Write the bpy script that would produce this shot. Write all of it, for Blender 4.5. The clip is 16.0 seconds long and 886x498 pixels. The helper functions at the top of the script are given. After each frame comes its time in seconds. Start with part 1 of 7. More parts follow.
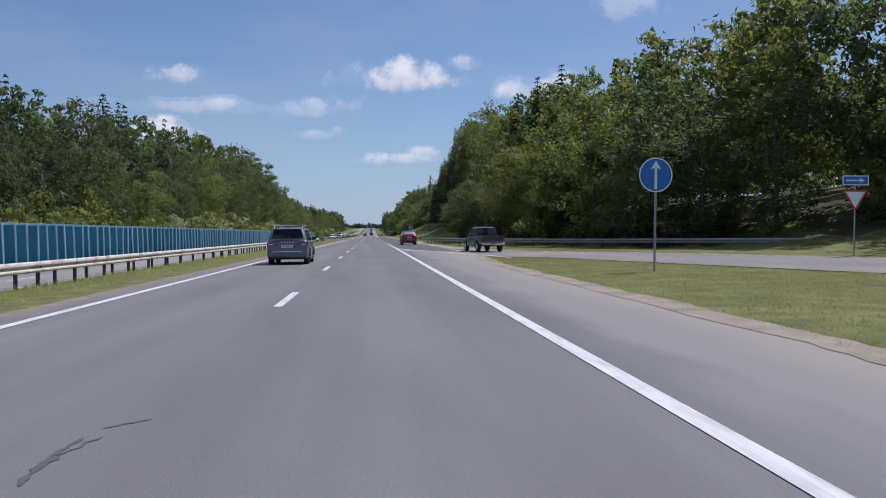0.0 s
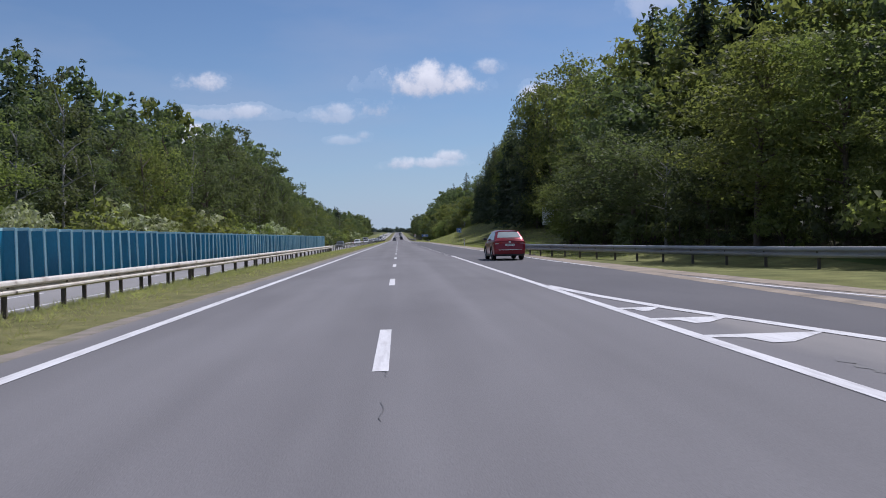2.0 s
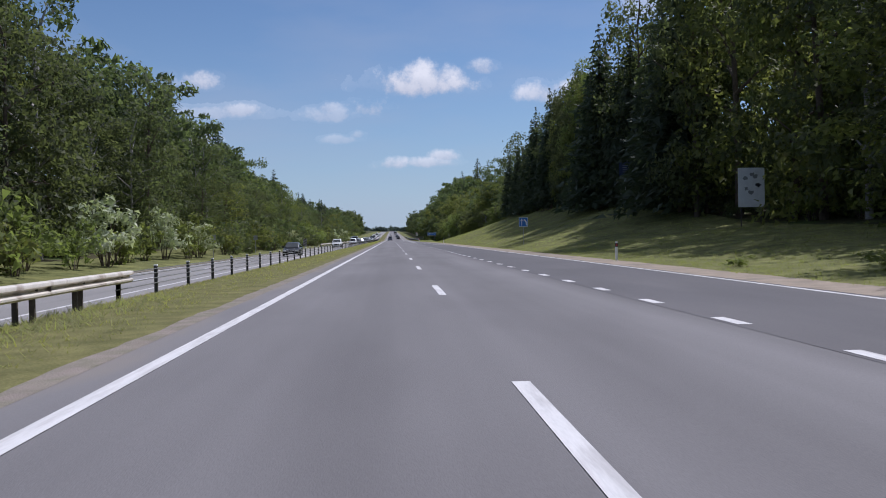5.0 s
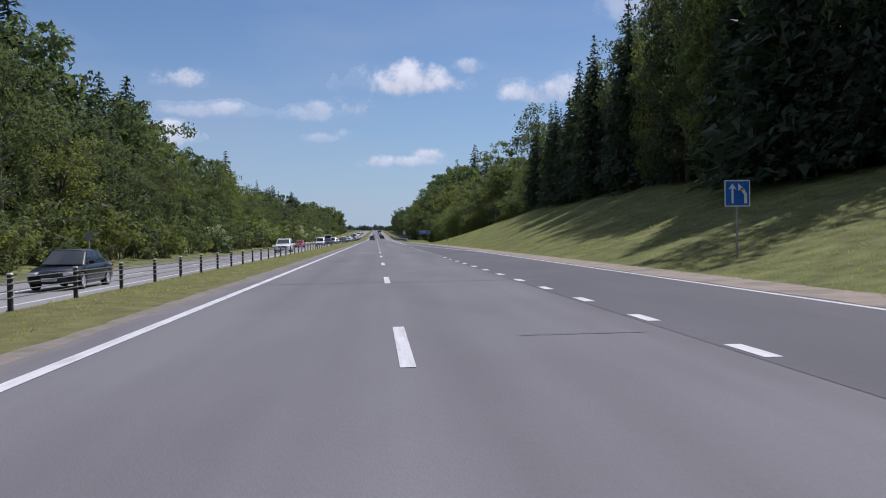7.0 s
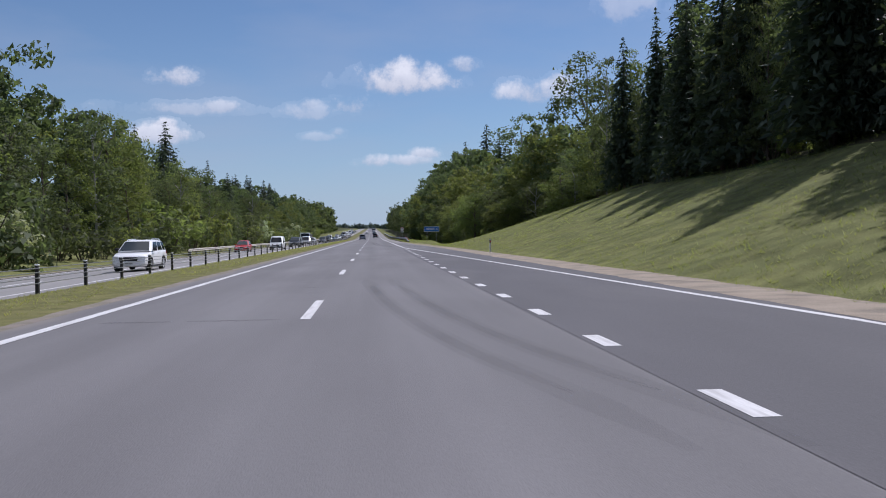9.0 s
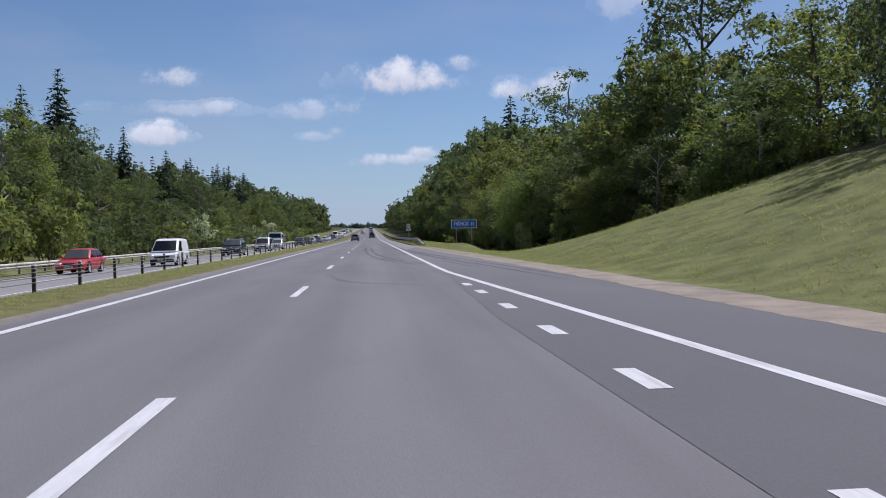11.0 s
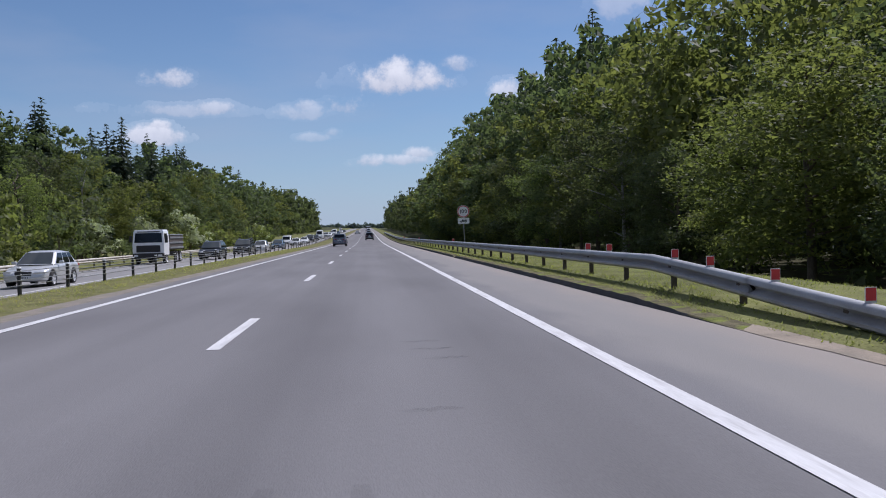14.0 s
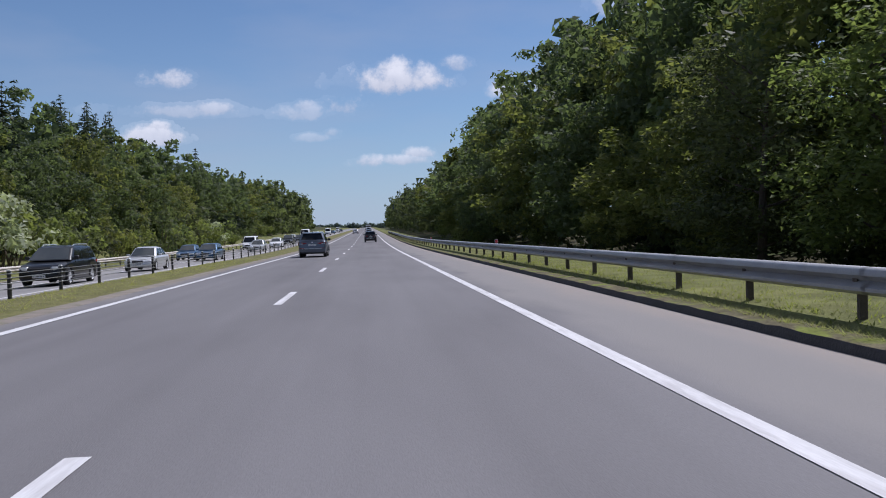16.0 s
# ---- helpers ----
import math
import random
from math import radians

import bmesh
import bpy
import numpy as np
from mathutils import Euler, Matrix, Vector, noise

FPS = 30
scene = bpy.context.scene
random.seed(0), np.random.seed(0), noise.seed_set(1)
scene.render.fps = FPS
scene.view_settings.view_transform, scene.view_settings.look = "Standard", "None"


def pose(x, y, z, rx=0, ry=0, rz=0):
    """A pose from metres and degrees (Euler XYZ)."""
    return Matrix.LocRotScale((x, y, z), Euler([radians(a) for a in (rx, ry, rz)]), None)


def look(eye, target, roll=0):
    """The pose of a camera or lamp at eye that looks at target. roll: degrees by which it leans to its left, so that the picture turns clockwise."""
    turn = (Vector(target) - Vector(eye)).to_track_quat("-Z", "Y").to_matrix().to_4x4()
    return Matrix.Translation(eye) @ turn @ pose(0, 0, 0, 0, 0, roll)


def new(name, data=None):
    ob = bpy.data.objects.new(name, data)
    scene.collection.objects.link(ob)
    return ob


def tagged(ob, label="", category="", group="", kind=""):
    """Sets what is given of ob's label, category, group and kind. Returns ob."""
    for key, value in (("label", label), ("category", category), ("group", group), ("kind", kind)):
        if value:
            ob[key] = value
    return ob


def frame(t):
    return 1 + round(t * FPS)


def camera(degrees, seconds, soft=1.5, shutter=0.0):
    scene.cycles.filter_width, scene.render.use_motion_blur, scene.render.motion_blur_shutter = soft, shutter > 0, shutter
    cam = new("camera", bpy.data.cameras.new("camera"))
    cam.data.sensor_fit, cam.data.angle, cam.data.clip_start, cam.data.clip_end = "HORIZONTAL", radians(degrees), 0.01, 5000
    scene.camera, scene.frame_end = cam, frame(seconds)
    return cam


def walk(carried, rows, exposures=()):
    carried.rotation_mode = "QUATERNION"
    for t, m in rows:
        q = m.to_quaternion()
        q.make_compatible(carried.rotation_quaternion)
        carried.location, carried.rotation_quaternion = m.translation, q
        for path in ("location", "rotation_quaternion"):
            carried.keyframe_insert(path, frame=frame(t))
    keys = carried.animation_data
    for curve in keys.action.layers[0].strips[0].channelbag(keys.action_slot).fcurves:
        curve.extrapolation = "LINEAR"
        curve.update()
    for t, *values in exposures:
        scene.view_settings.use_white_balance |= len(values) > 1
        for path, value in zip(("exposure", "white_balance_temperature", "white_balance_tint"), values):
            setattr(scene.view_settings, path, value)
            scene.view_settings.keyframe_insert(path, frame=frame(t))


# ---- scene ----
cam = camera(54.93, 16.0, soft=1.0)
walk(cam, [
    (0.0, pose(1.771, -0.31, 1.362, 88.942, 0.544, -4.849)),
    (0.5, pose(1.542, 13.41, 1.362, 89.023, 0.569, -4.340)),
    (1.0, pose(1.230, 27.02, 1.362, 89.099, 0.869, -3.784)),
    (1.5, pose(0.750, 41.14, 1.362, 89.182, 1.134, -3.213)),
    (2.0, pose(0.211, 55.27, 1.362, 89.223, 1.190, -3.014)),
    (2.5, pose(-0.315, 69.10, 1.362, 89.211, 1.009, -3.084)),
    (3.0, pose(-0.689, 83.42, 1.362, 89.232, 0.949, -3.053)),
    (3.5, pose(-0.992, 97.40, 1.362, 89.164, 1.080, -3.074)),
    (4.0, pose(-1.205, 111.37, 1.362, 89.177, 1.163, -3.139)),
    (6.5, pose(-0.677, 184.43, 1.362, 89.148, 0.773, -4.247)),
    (7.0, pose(-0.310, 199.18, 1.362, 89.123, 0.787, -4.476)),
    (7.5, pose(0.067, 213.91, 1.362, 89.190, 0.654, -4.634)),
    (8.0, pose(0.460, 228.59, 1.362, 89.013, 0.749, -4.740)),
    (8.5, pose(0.824, 243.26, 1.362, 89.038, 0.860, -4.745)),
    (9.0, pose(1.117, 257.90, 1.362, 89.016, 0.803, -4.753)),
    (11.5, pose(1.887, 331.19, 1.362, 88.963, 1.293, -4.955)),
    (12.0, pose(2.014, 345.78, 1.362, 88.969, 1.461, -5.005)),
    (12.5, pose(2.082, 360.35, 1.362, 89.015, 1.829, -4.947)),
    (13.0, pose(2.018, 374.99, 1.362, 89.007, 1.831, -5.023)),
    (13.5, pose(2.020, 389.64, 1.362, 88.987, 1.648, -5.016)),
    (14.0, pose(1.935, 405.34, 1.362, 88.973, 1.412, -5.045)),
    (14.5, pose(1.939, 418.63, 1.362, 88.988, 1.326, -5.087)),
    (15.0, pose(1.924, 433.21, 1.362, 88.972, 1.428, -5.083)),
    (15.5, pose(1.876, 447.89, 1.362, 89.015, 1.534, -5.084)),
    (16.0, pose(1.873, 462.42, 1.362, 88.953, 1.633, -5.058)),
], exposures=((0.0, 0.0, 5790, 18.5), (16.0, 0.0, 5790, 18.5)))

# ---- world, sun ----
SUN_EL, SUN_AZ = 54.0, 48.0        # degrees; azimuth from straight ahead (+y) towards the right (+x)
CLOUDS = [  # azimuth, elevation, half width, half height, strength
    (1.9, 10.2, 3.7, 1.1, 0.98), (2.1, 10.7, 1.9, 0.9, 0.95), (0.7, 10.0, 1.9, 0.7, 0.9), (3.6, 10.55, 1.65, 0.80, 0.8), (6.2, 11.15, 1.16, 0.57, 0.66), (-12.4, 10.15, 1.71, 0.69, 0.8), (-12.2, 10.45, 0.85, 0.52, 0.8),
    (-12.1, 8.25, 4.15, 0.52, 0.5), (-9.8, 8.4, 1.59, 0.52, 0.66), (0.1, 4.9, 1.28, 0.48, 0.75), (2.75, 4.95, 1.83, 0.39, 0.66), (3.6, 5.35, 0.98, 0.48, 0.72),
    (-3.7, 8.15, 2.07, 0.57, 0.45), (-4.0, 8.5, 0.73, 0.46, 0.5), (-1.1, 8.6, 1.5, 0.8, 0.72), (-3.3, 6.55, 1.59, 0.32, 0.34), (-2.2, 6.85, 0.61, 0.34, 0.42), (11.4, 9.4, 2.44, 0.98, 0.8), (12.6, 9.9, 1.46, 0.80, 0.8),
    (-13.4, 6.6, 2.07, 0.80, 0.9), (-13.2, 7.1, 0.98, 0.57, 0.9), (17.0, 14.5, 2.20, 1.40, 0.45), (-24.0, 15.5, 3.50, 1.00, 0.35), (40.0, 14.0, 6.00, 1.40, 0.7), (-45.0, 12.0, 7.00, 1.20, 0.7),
]


def build_world():
    world = bpy.data.worlds.new("sky")
    scene.world = world
    world.use_nodes = True
    nt = world.node_tree
    nt.nodes.clear()
    N, link = nt.nodes.new, nt.links.new

    def op(kind, a, b=None, clamp=False):
        n = N("ShaderNodeMath")
        n.operation, n.use_clamp = kind, clamp
        for k, s in enumerate((a, b)):
            if s is None:
                continue
            if isinstance(s, (int, float)):
                n.inputs[k].default_value = s
            else:
                link(s, n.inputs[k])
        return n.outputs[0]
    sky = N("ShaderNodeTexSky")
    sky.sky_type, sky.sun_disc = "NISHITA", False
    sky.sun_elevation, sky.sun_rotation = radians(SUN_EL), radians(SUN_AZ)
    sky.air_density, sky.dust_density, sky.ozone_density = 1.0, 0.03, 3.0
    co = N("ShaderNodeTexCoord")
    sep = N("ShaderNodeSeparateXYZ")
    link(co.outputs["Generated"], sep.inputs[0])
    x, y, z = sep.outputs
    az = op("MULTIPLY", op("ARCTAN2", x, y), 180 / math.pi)
    el = op("MULTIPLY", op("ARCSINE", z), 180 / math.pi)
    puff = N("ShaderNodeTexNoise")
    puff.inputs["Scale"].default_value, puff.inputs["Detail"].default_value, puff.inputs["Roughness"].default_value = 30, 8, 0.62
    link(co.outputs["Generated"], puff.inputs["Vector"])
    billow = op("MULTIPLY", op("SUBTRACT", puff.outputs["Fac"], 0.5), 6.0)
    total, lit = None, None
    for a, e, w, h, s in CLOUDS:
        da = op("DIVIDE", op("SUBTRACT", az, a), w)
        de = op("DIVIDE", op("SUBTRACT", el, e), h)
        up, dn = op("MAXIMUM", de, 0), op("MULTIPLY", op("MINIMUM", de, 0), 1.35)
        v = op("ADD", op("ADD", op("MULTIPLY", up, up), op("MULTIPLY", dn, dn)), op("MULTIPLY", da, da))
        m = op("MULTIPLY", op("ADD", op("SUBTRACT", 1.5, v), billow), 0.62, True)
        m = op("MULTIPLY", op("MULTIPLY", op("MULTIPLY", m, m), op("SUBTRACT", 2.2, op("MULTIPLY", m, 1.2))), s)
        b = op("MULTIPLY", m, op("ADD", op("ADD", 0.55, op("MULTIPLY", de, 0.45)), op("MULTIPLY", billow, 0.22), True))
        total = m if total is None else op("MAXIMUM", total, m)
        lit = b if lit is None else op("MAXIMUM", lit, b)
    # unseen fair-weather clouds, added higher up over the whole sky to brighten the shade
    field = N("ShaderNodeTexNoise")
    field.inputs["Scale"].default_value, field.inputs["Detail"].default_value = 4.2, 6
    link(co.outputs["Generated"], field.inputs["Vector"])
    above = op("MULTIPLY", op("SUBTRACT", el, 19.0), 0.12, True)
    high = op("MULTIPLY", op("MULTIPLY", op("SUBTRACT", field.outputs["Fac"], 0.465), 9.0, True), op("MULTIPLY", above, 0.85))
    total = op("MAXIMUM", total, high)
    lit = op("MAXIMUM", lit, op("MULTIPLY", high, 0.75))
    veil = N("ShaderNodeTexNoise")
    stretch = N("ShaderNodeMapping")
    stretch.inputs["Scale"].default_value = (3, 3, 11)
    stretch.inputs["Rotation"].default_value = (0.25, 0.1, 0)
    link(co.outputs["Generated"], stretch.inputs[0])
    link(stretch.outputs[0], veil.inputs["Vector"])
    veil.inputs["Scale"].default_value, veil.inputs["Detail"].default_value = 1.3, 7
    haze = op("MULTIPLY", op("SUBTRACT", veil.outputs["Fac"], 0.41, True), 0.9)
    # under-sides of the clouds are greyer
    shade = N("ShaderNodeMixRGB")
    shade.inputs[1].default_value, shade.inputs[2].default_value = (5.2, 5.6, 6.4, 1), (9.9, 9.9, 9.9, 1)
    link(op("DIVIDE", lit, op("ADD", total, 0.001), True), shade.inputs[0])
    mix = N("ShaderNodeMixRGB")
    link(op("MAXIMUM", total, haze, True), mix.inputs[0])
    tint = N("ShaderNodeMixRGB")
    tint.blend_type = "MULTIPLY"
    tint.inputs[0].default_value, tint.inputs[2].default_value = 1.0, SKY_TINT
    link(sky.outputs[0], tint.inputs[1])
    # summer haze low over the horizon, all the way round
    low = N("ShaderNodeMixRGB")
    low.inputs[2].default_value = HAZE
    link(op("MULTIPLY", op("POWER", 2.718, op("MULTIPLY", op("MAXIMUM", el, 0.0), -0.16)), 0.85, True), low.inputs[0])
    link(tint.outputs[0], low.inputs[1])
    link(low.outputs[0], mix.inputs[1])
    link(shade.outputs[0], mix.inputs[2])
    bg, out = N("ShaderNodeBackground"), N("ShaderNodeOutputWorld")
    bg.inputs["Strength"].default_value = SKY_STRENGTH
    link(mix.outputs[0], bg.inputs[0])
    link(bg.outputs[0], out.inputs[0])


SKY_TINT = (0.82, 0.89, 0.92, 1)
HAZE = (4.5, 5.9, 7.2, 1)
SKY_STRENGTH = 0.08
build_world()
sun_data = bpy.data.lights.new("sun", "SUN")
sun_data.energy, sun_data.angle, sun_data.color = 4.4, radians(0.53), (1.0, 0.95, 0.87)
sun_dir = Vector((math.sin(radians(SUN_AZ)) * math.cos(radians(SUN_EL)), math.cos(radians(SUN_AZ)) * math.cos(radians(SUN_EL)), math.sin(radians(SUN_EL))))
sun = new("sun", sun_data)
sun.matrix_world = look(sun_dir * 100, (0, 0, 0))


# ---- materials ----
def material(name, colour, rough=0.8, metal=0.0, vary=0.15, scale=8.0, fine=120.0, bump=0.0, bump_scale=None, spec=0.5, second=None, second_scale=0.6,
             second_cut=(0.5, 0.62), by_object=0.0, coat=0.0, stretch=(1, 1, 1), island=0.0):
    """A surface with grain at two scales, an optional second colour in patches, and fine relief."""
    m = bpy.data.materials.new(name)
    m.use_nodes = True
    nt = m.node_tree
    N, link = nt.nodes.new, nt.links.new
    p = nt.nodes["Principled BSDF"]
    p.inputs["Roughness"].default_value, p.inputs["Metallic"].default_value = rough, metal
    p.inputs["Specular IOR Level"].default_value = spec
    p.inputs["Coat Weight"].default_value, p.inputs["Coat Roughness"].default_value = coat, 0.06
    geo = N("ShaderNodeNewGeometry")
    mp = N("ShaderNodeMapping")
    mp.inputs["Scale"].default_value = stretch
    link(geo.outputs["Position"], mp.inputs[0])

    def tex(s, detail=5):
        n = N("ShaderNodeTexNoise")
        n.inputs["Scale"].default_value, n.inputs["Detail"].default_value = s, detail
        link(mp.outputs[0], n.inputs["Vector"])
        return n.outputs["Fac"]

    def ramp(src, a, b):
        n = N("ShaderNodeMapRange")
        n.inputs[1].default_value, n.inputs[2].default_value = a, b
        link(src, n.inputs[0])
        return n.outputs[0]
    col = N("ShaderNodeMixRGB")
    col.inputs[1].default_value, col.inputs[2].default_value = (*colour, 1), (*(second or colour), 1)
    if second:
        link(ramp(tex(second_scale, 6), *second_cut), col.inputs[0])
    value = N("ShaderNodeMath")
    value.operation = "ADD"
    a, b = N("ShaderNodeMapRange"), N("ShaderNodeMapRange")
    for n, s, amount in ((a, tex(scale), vary), (b, tex(fine, 3), vary * 0.8)):
        n.inputs[1].default_value, n.inputs[2].default_value = 0.3, 0.7
        n.inputs[3].default_value, n.inputs[4].default_value = 0.5 - amount, 0.5 + amount
        link(s, n.inputs[0])
    link(a.outputs[0], value.inputs[0])
    link(b.outputs[0], value.inputs[1])
    last = value.outputs[0]
    for kind, amount in (("object", by_object), ("island", island)):
        if amount:
            src = N("ShaderNodeObjectInfo").outputs["Random"] if kind == "object" else geo.outputs["Random Per Island"]
            r = N("ShaderNodeMapRange")
            r.inputs[3].default_value, r.inputs[4].default_value = 1 - amount, 1 + amount
            link(src, r.inputs[0])
            mul = N("ShaderNodeMath")
            mul.operation = "MULTIPLY"
            link(last, mul.inputs[0])
            link(r.outputs[0], mul.inputs[1])
            last = mul.outputs[0]
    hsv = N("ShaderNodeHueSaturation")
    link(last, hsv.inputs["Value"])
    link(col.outputs[0], hsv.inputs["Color"])
    link(hsv.outputs[0], p.inputs["Base Color"])
    if bump:
        bn = N("ShaderNodeBump")
        bn.inputs["Strength"].default_value, bn.inputs["Distance"].default_value = bump, 0.02
        link(tex(bump_scale or fine, 3), bn.inputs["Height"])
        link(bn.outputs[0], p.inputs["Normal"])
    return m


def leaf_material(name, dark, light, through_light=0.26, gloss=0.12):
    """Leaves: hue and value differ from spray to spray and from tree to tree, and light passes through them."""
    m = bpy.data.materials.new(name)
    m.use_nodes = True
    nt = m.node_tree
    N, link = nt.nodes.new, nt.links.new
    p, out = nt.nodes["Principled BSDF"], nt.nodes["Material Output"]
    p.inputs["Roughness"].default_value, p.inputs["Specular IOR Level"].default_value = 0.58, gloss
    geo, ob = N("ShaderNodeNewGeometry"), N("ShaderNodeObjectInfo")
    mix = N("ShaderNodeMixRGB")
    mix.inputs[1].default_value, mix.inputs[2].default_value = (*dark, 1), (*light, 1)
    add = N("ShaderNodeMath")
    add.operation = "MULTIPLY_ADD"
    add.inputs[1].default_value, add.use_clamp = 0.42, True
    link(geo.outputs["Random Per Island"], add.inputs[0])
    clump = N("ShaderNodeTexNoise")
    clump.inputs["Scale"].default_value, clump.inputs["Detail"].default_value = 0.17, 5
    link(geo.outputs["Position"], clump.inputs["Vector"])
    half = N("ShaderNodeMath")
    half.operation = "MULTIPLY_ADD"
    half.inputs[1].default_value = 0.35
    link(ob.outputs["Random"], half.inputs[0])
    wide = N("ShaderNodeMapRange")
    wide.inputs[1].default_value, wide.inputs[2].default_value, wide.inputs[3].default_value, wide.inputs[4].default_value = 0.32, 0.68, 0.0, 0.45
    link(clump.outputs["Fac"], wide.inputs[0])
    link(wide.outputs[0], half.inputs[2])
    link(half.outputs[0], add.inputs[2])
    link(add.outputs[0], mix.inputs[0])
    hsv = N("ShaderNodeHueSaturation")
    hue = N("ShaderNodeMapRange")
    hue.inputs[3].default_value, hue.inputs[4].default_value = 0.475, 0.52
    link(ob.outputs["Random"], hue.inputs[0])
    link(hue.outputs[0], hsv.inputs["Hue"])
    link(mix.outputs[0], hsv.inputs["Color"])
    link(hsv.outputs[0], p.inputs["Base Color"])
    tr = N("ShaderNodeBsdfTranslucent")
    bright = N("ShaderNodeMixRGB")
    bright.blend_type = "MULTIPLY"
    bright.inputs[0].default_value, bright.inputs[2].default_value = 1, (1.4, 1.52, 0.8, 1)
    link(hsv.outputs[0], bright.inputs[1])
    link(bright.outputs[0], tr.inputs[0])
    ms = N("ShaderNodeMixShader")
    ms.inputs[0].default_value = through_light
    link(p.outputs[0], ms.inputs[1])
    link(tr.outputs[0], ms.inputs[2])
    link(ms.outputs[0], out.inputs[0])
    return m


def plain(name, colour, rough=0.5, metal=0.0, coat=0.0, vary=0.05, bump=0.0):
    return material(name, colour, rough, metal, vary=vary, scale=3, fine=60, coat=coat, bump=bump)


M = {
    "asphalt_pale": material("pale_dusty_asphalt", (0.25, 0.242, 0.238), 0.88, spec=0.18, vary=0.07, scale=0.5, fine=55, bump=0.2, bump_scale=90, second=(0.21, 0.204, 0.202), second_scale=0.3, stretch=(1, 0.1, 1)),
    "asphalt_dark": material("newer_dark_asphalt", (0.112, 0.109, 0.116), 0.88, spec=0.18, vary=0.07, scale=0.5, fine=55, bump=0.2, bump_scale=90, second=(0.124, 0.12, 0.126), second_scale=0.3, stretch=(1, 0.25, 1)),
    "asphalt_old": material("dusty_shoulder_asphalt", (0.2, 0.19, 0.185), 0.9, spec=0.18, vary=0.08, scale=0.6, fine=45, bump=0.5, bump_scale=80, second=(0.26, 0.225, 0.19), second_scale=0.35, second_cut=(0.45, 0.65), stretch=(1, 0.3, 1)),
    "sand": material("sandy_gravel", (0.31, 0.262, 0.212), 0.95, spec=0.08, vary=0.14, scale=1.2, fine=35, bump=0.8, bump_scale=40, second=(0.24, 0.21, 0.175), second_scale=0.7),
    "dust": material("dusty_verge", (0.25, 0.216, 0.193), 0.95, spec=0.08, vary=0.08, scale=1.2, fine=35, bump=0.8, bump_scale=40, second=(0.185, 0.178, 0.13), second_scale=2.5, second_cut=(0.4, 0.7)),
    "tar": material("tar_seam", (0.085, 0.083, 0.086), 0.6, vary=0.15, scale=2, fine=50),
    "paint": material("road_paint", (0.585, 0.58, 0.585), 0.75, vary=0.08, scale=6, fine=70, spec=0.2, second=(0.47, 0.46, 0.465), second_scale=9, second_cut=(0.48, 0.66), stretch=(1, 0.1, 1)),
    "grass": material("grass_ground", (0.13, 0.138, 0.053), 0.95, spec=0.08, vary=0.3, scale=0.9, fine=25, bump=1.0, bump_scale=22, second=(0.17, 0.172, 0.066), second_scale=0.35, second_cut=(0.42, 0.66)),
    "median_grass": material("dry_median_grass", (0.138, 0.136, 0.056), 0.95, spec=0.08, vary=0.22, scale=1.6, fine=25, bump=1.0, bump_scale=22, second=(0.165, 0.155, 0.066), second_scale=0.8, second_cut=(0.42, 0.66)),
    "forest_floor": material("forest_floor", (0.06, 0.055, 0.03), 0.95, spec=0.08, vary=0.25, scale=0.7, fine=20, bump=0.8, bump_scale=10, second=(0.07, 0.1, 0.03), second_scale=0.2),
    "steel": material("galvanised_steel", (0.33, 0.335, 0.35), 0.48, 0.2, vary=0.08, scale=2, fine=40, second=(0.3, 0.3, 0.305), second_scale=1.1),
    "rail_white": material("weathered_rail_paint", (0.62, 0.58, 0.52), 0.5, 0.15, vary=0.1, scale=2, fine=30, second=(0.36, 0.3, 0.25), second_scale=1.6, second_cut=(0.52, 0.66)),
    "post_rust": material("rusty_post_steel", (0.1, 0.085, 0.075), 0.75, 0.3, vary=0.2, scale=6, fine=50),
    "post_black": plain("black_post", (0.03, 0.03, 0.032), 0.55, vary=0.12),
    "cable": plain("steel_cable", (0.4, 0.4, 0.4), 0.4, 0.8),
    "blue_blade": material("blue_screen_panel", (0.028, 0.235, 0.4), 0.42, vary=0.1, scale=3, fine=30, second=(0.028, 0.17, 0.3), second_scale=1.5, stretch=(1, 1, 0.3), by_object=0.14),
    "blue_edge": plain("pale_blue_edge", (0.4, 0.63, 0.72), 0.5),
    "bark": material("bark", (0.11, 0.085, 0.065), 0.95, vary=0.3, scale=4, fine=30, bump=1, bump_scale=12, stretch=(1, 1, 0.25)),
    "birch": material("birch_bark", (0.3, 0.29, 0.27), 0.9, vary=0.15, scale=5, fine=30, second=(0.06, 0.055, 0.05), second_scale=3, second_cut=(0.6, 0.68), stretch=(1, 1, 3)),
    "litter": material("gravelly_turf", (0.13, 0.115, 0.07), 0.95, spec=0.08, vary=0.3, scale=4, fine=30, bump=1.0, bump_scale=25, second=(0.14, 0.16, 0.04), second_scale=2.0),
    # soil, darkened to hold the step's own shade and the rail's shadow
    "kerb": material("soil_step_with_shade", (0.04, 0.039, 0.042), 0.85, vary=0.2, scale=3, fine=30, bump=0.6),
    "sign_blue": plain("blue_sign_sheeting", (0.02, 0.14, 0.5), 0.35), "sign_white": plain("white_sign_sheeting", (0.75, 0.76, 0.76), 0.4),
    "sign_red": plain("red_sign_sheeting", (0.56, 0.05, 0.06), 0.4), "sign_black": plain("black_sign_print", (0.02, 0.02, 0.025), 0.5),
    "sign_back": plain("grey_sign_back", (0.3, 0.31, 0.32), 0.45, 0.5), "board_dark": plain("dark_board", (0.035, 0.05, 0.11), 0.5),
}
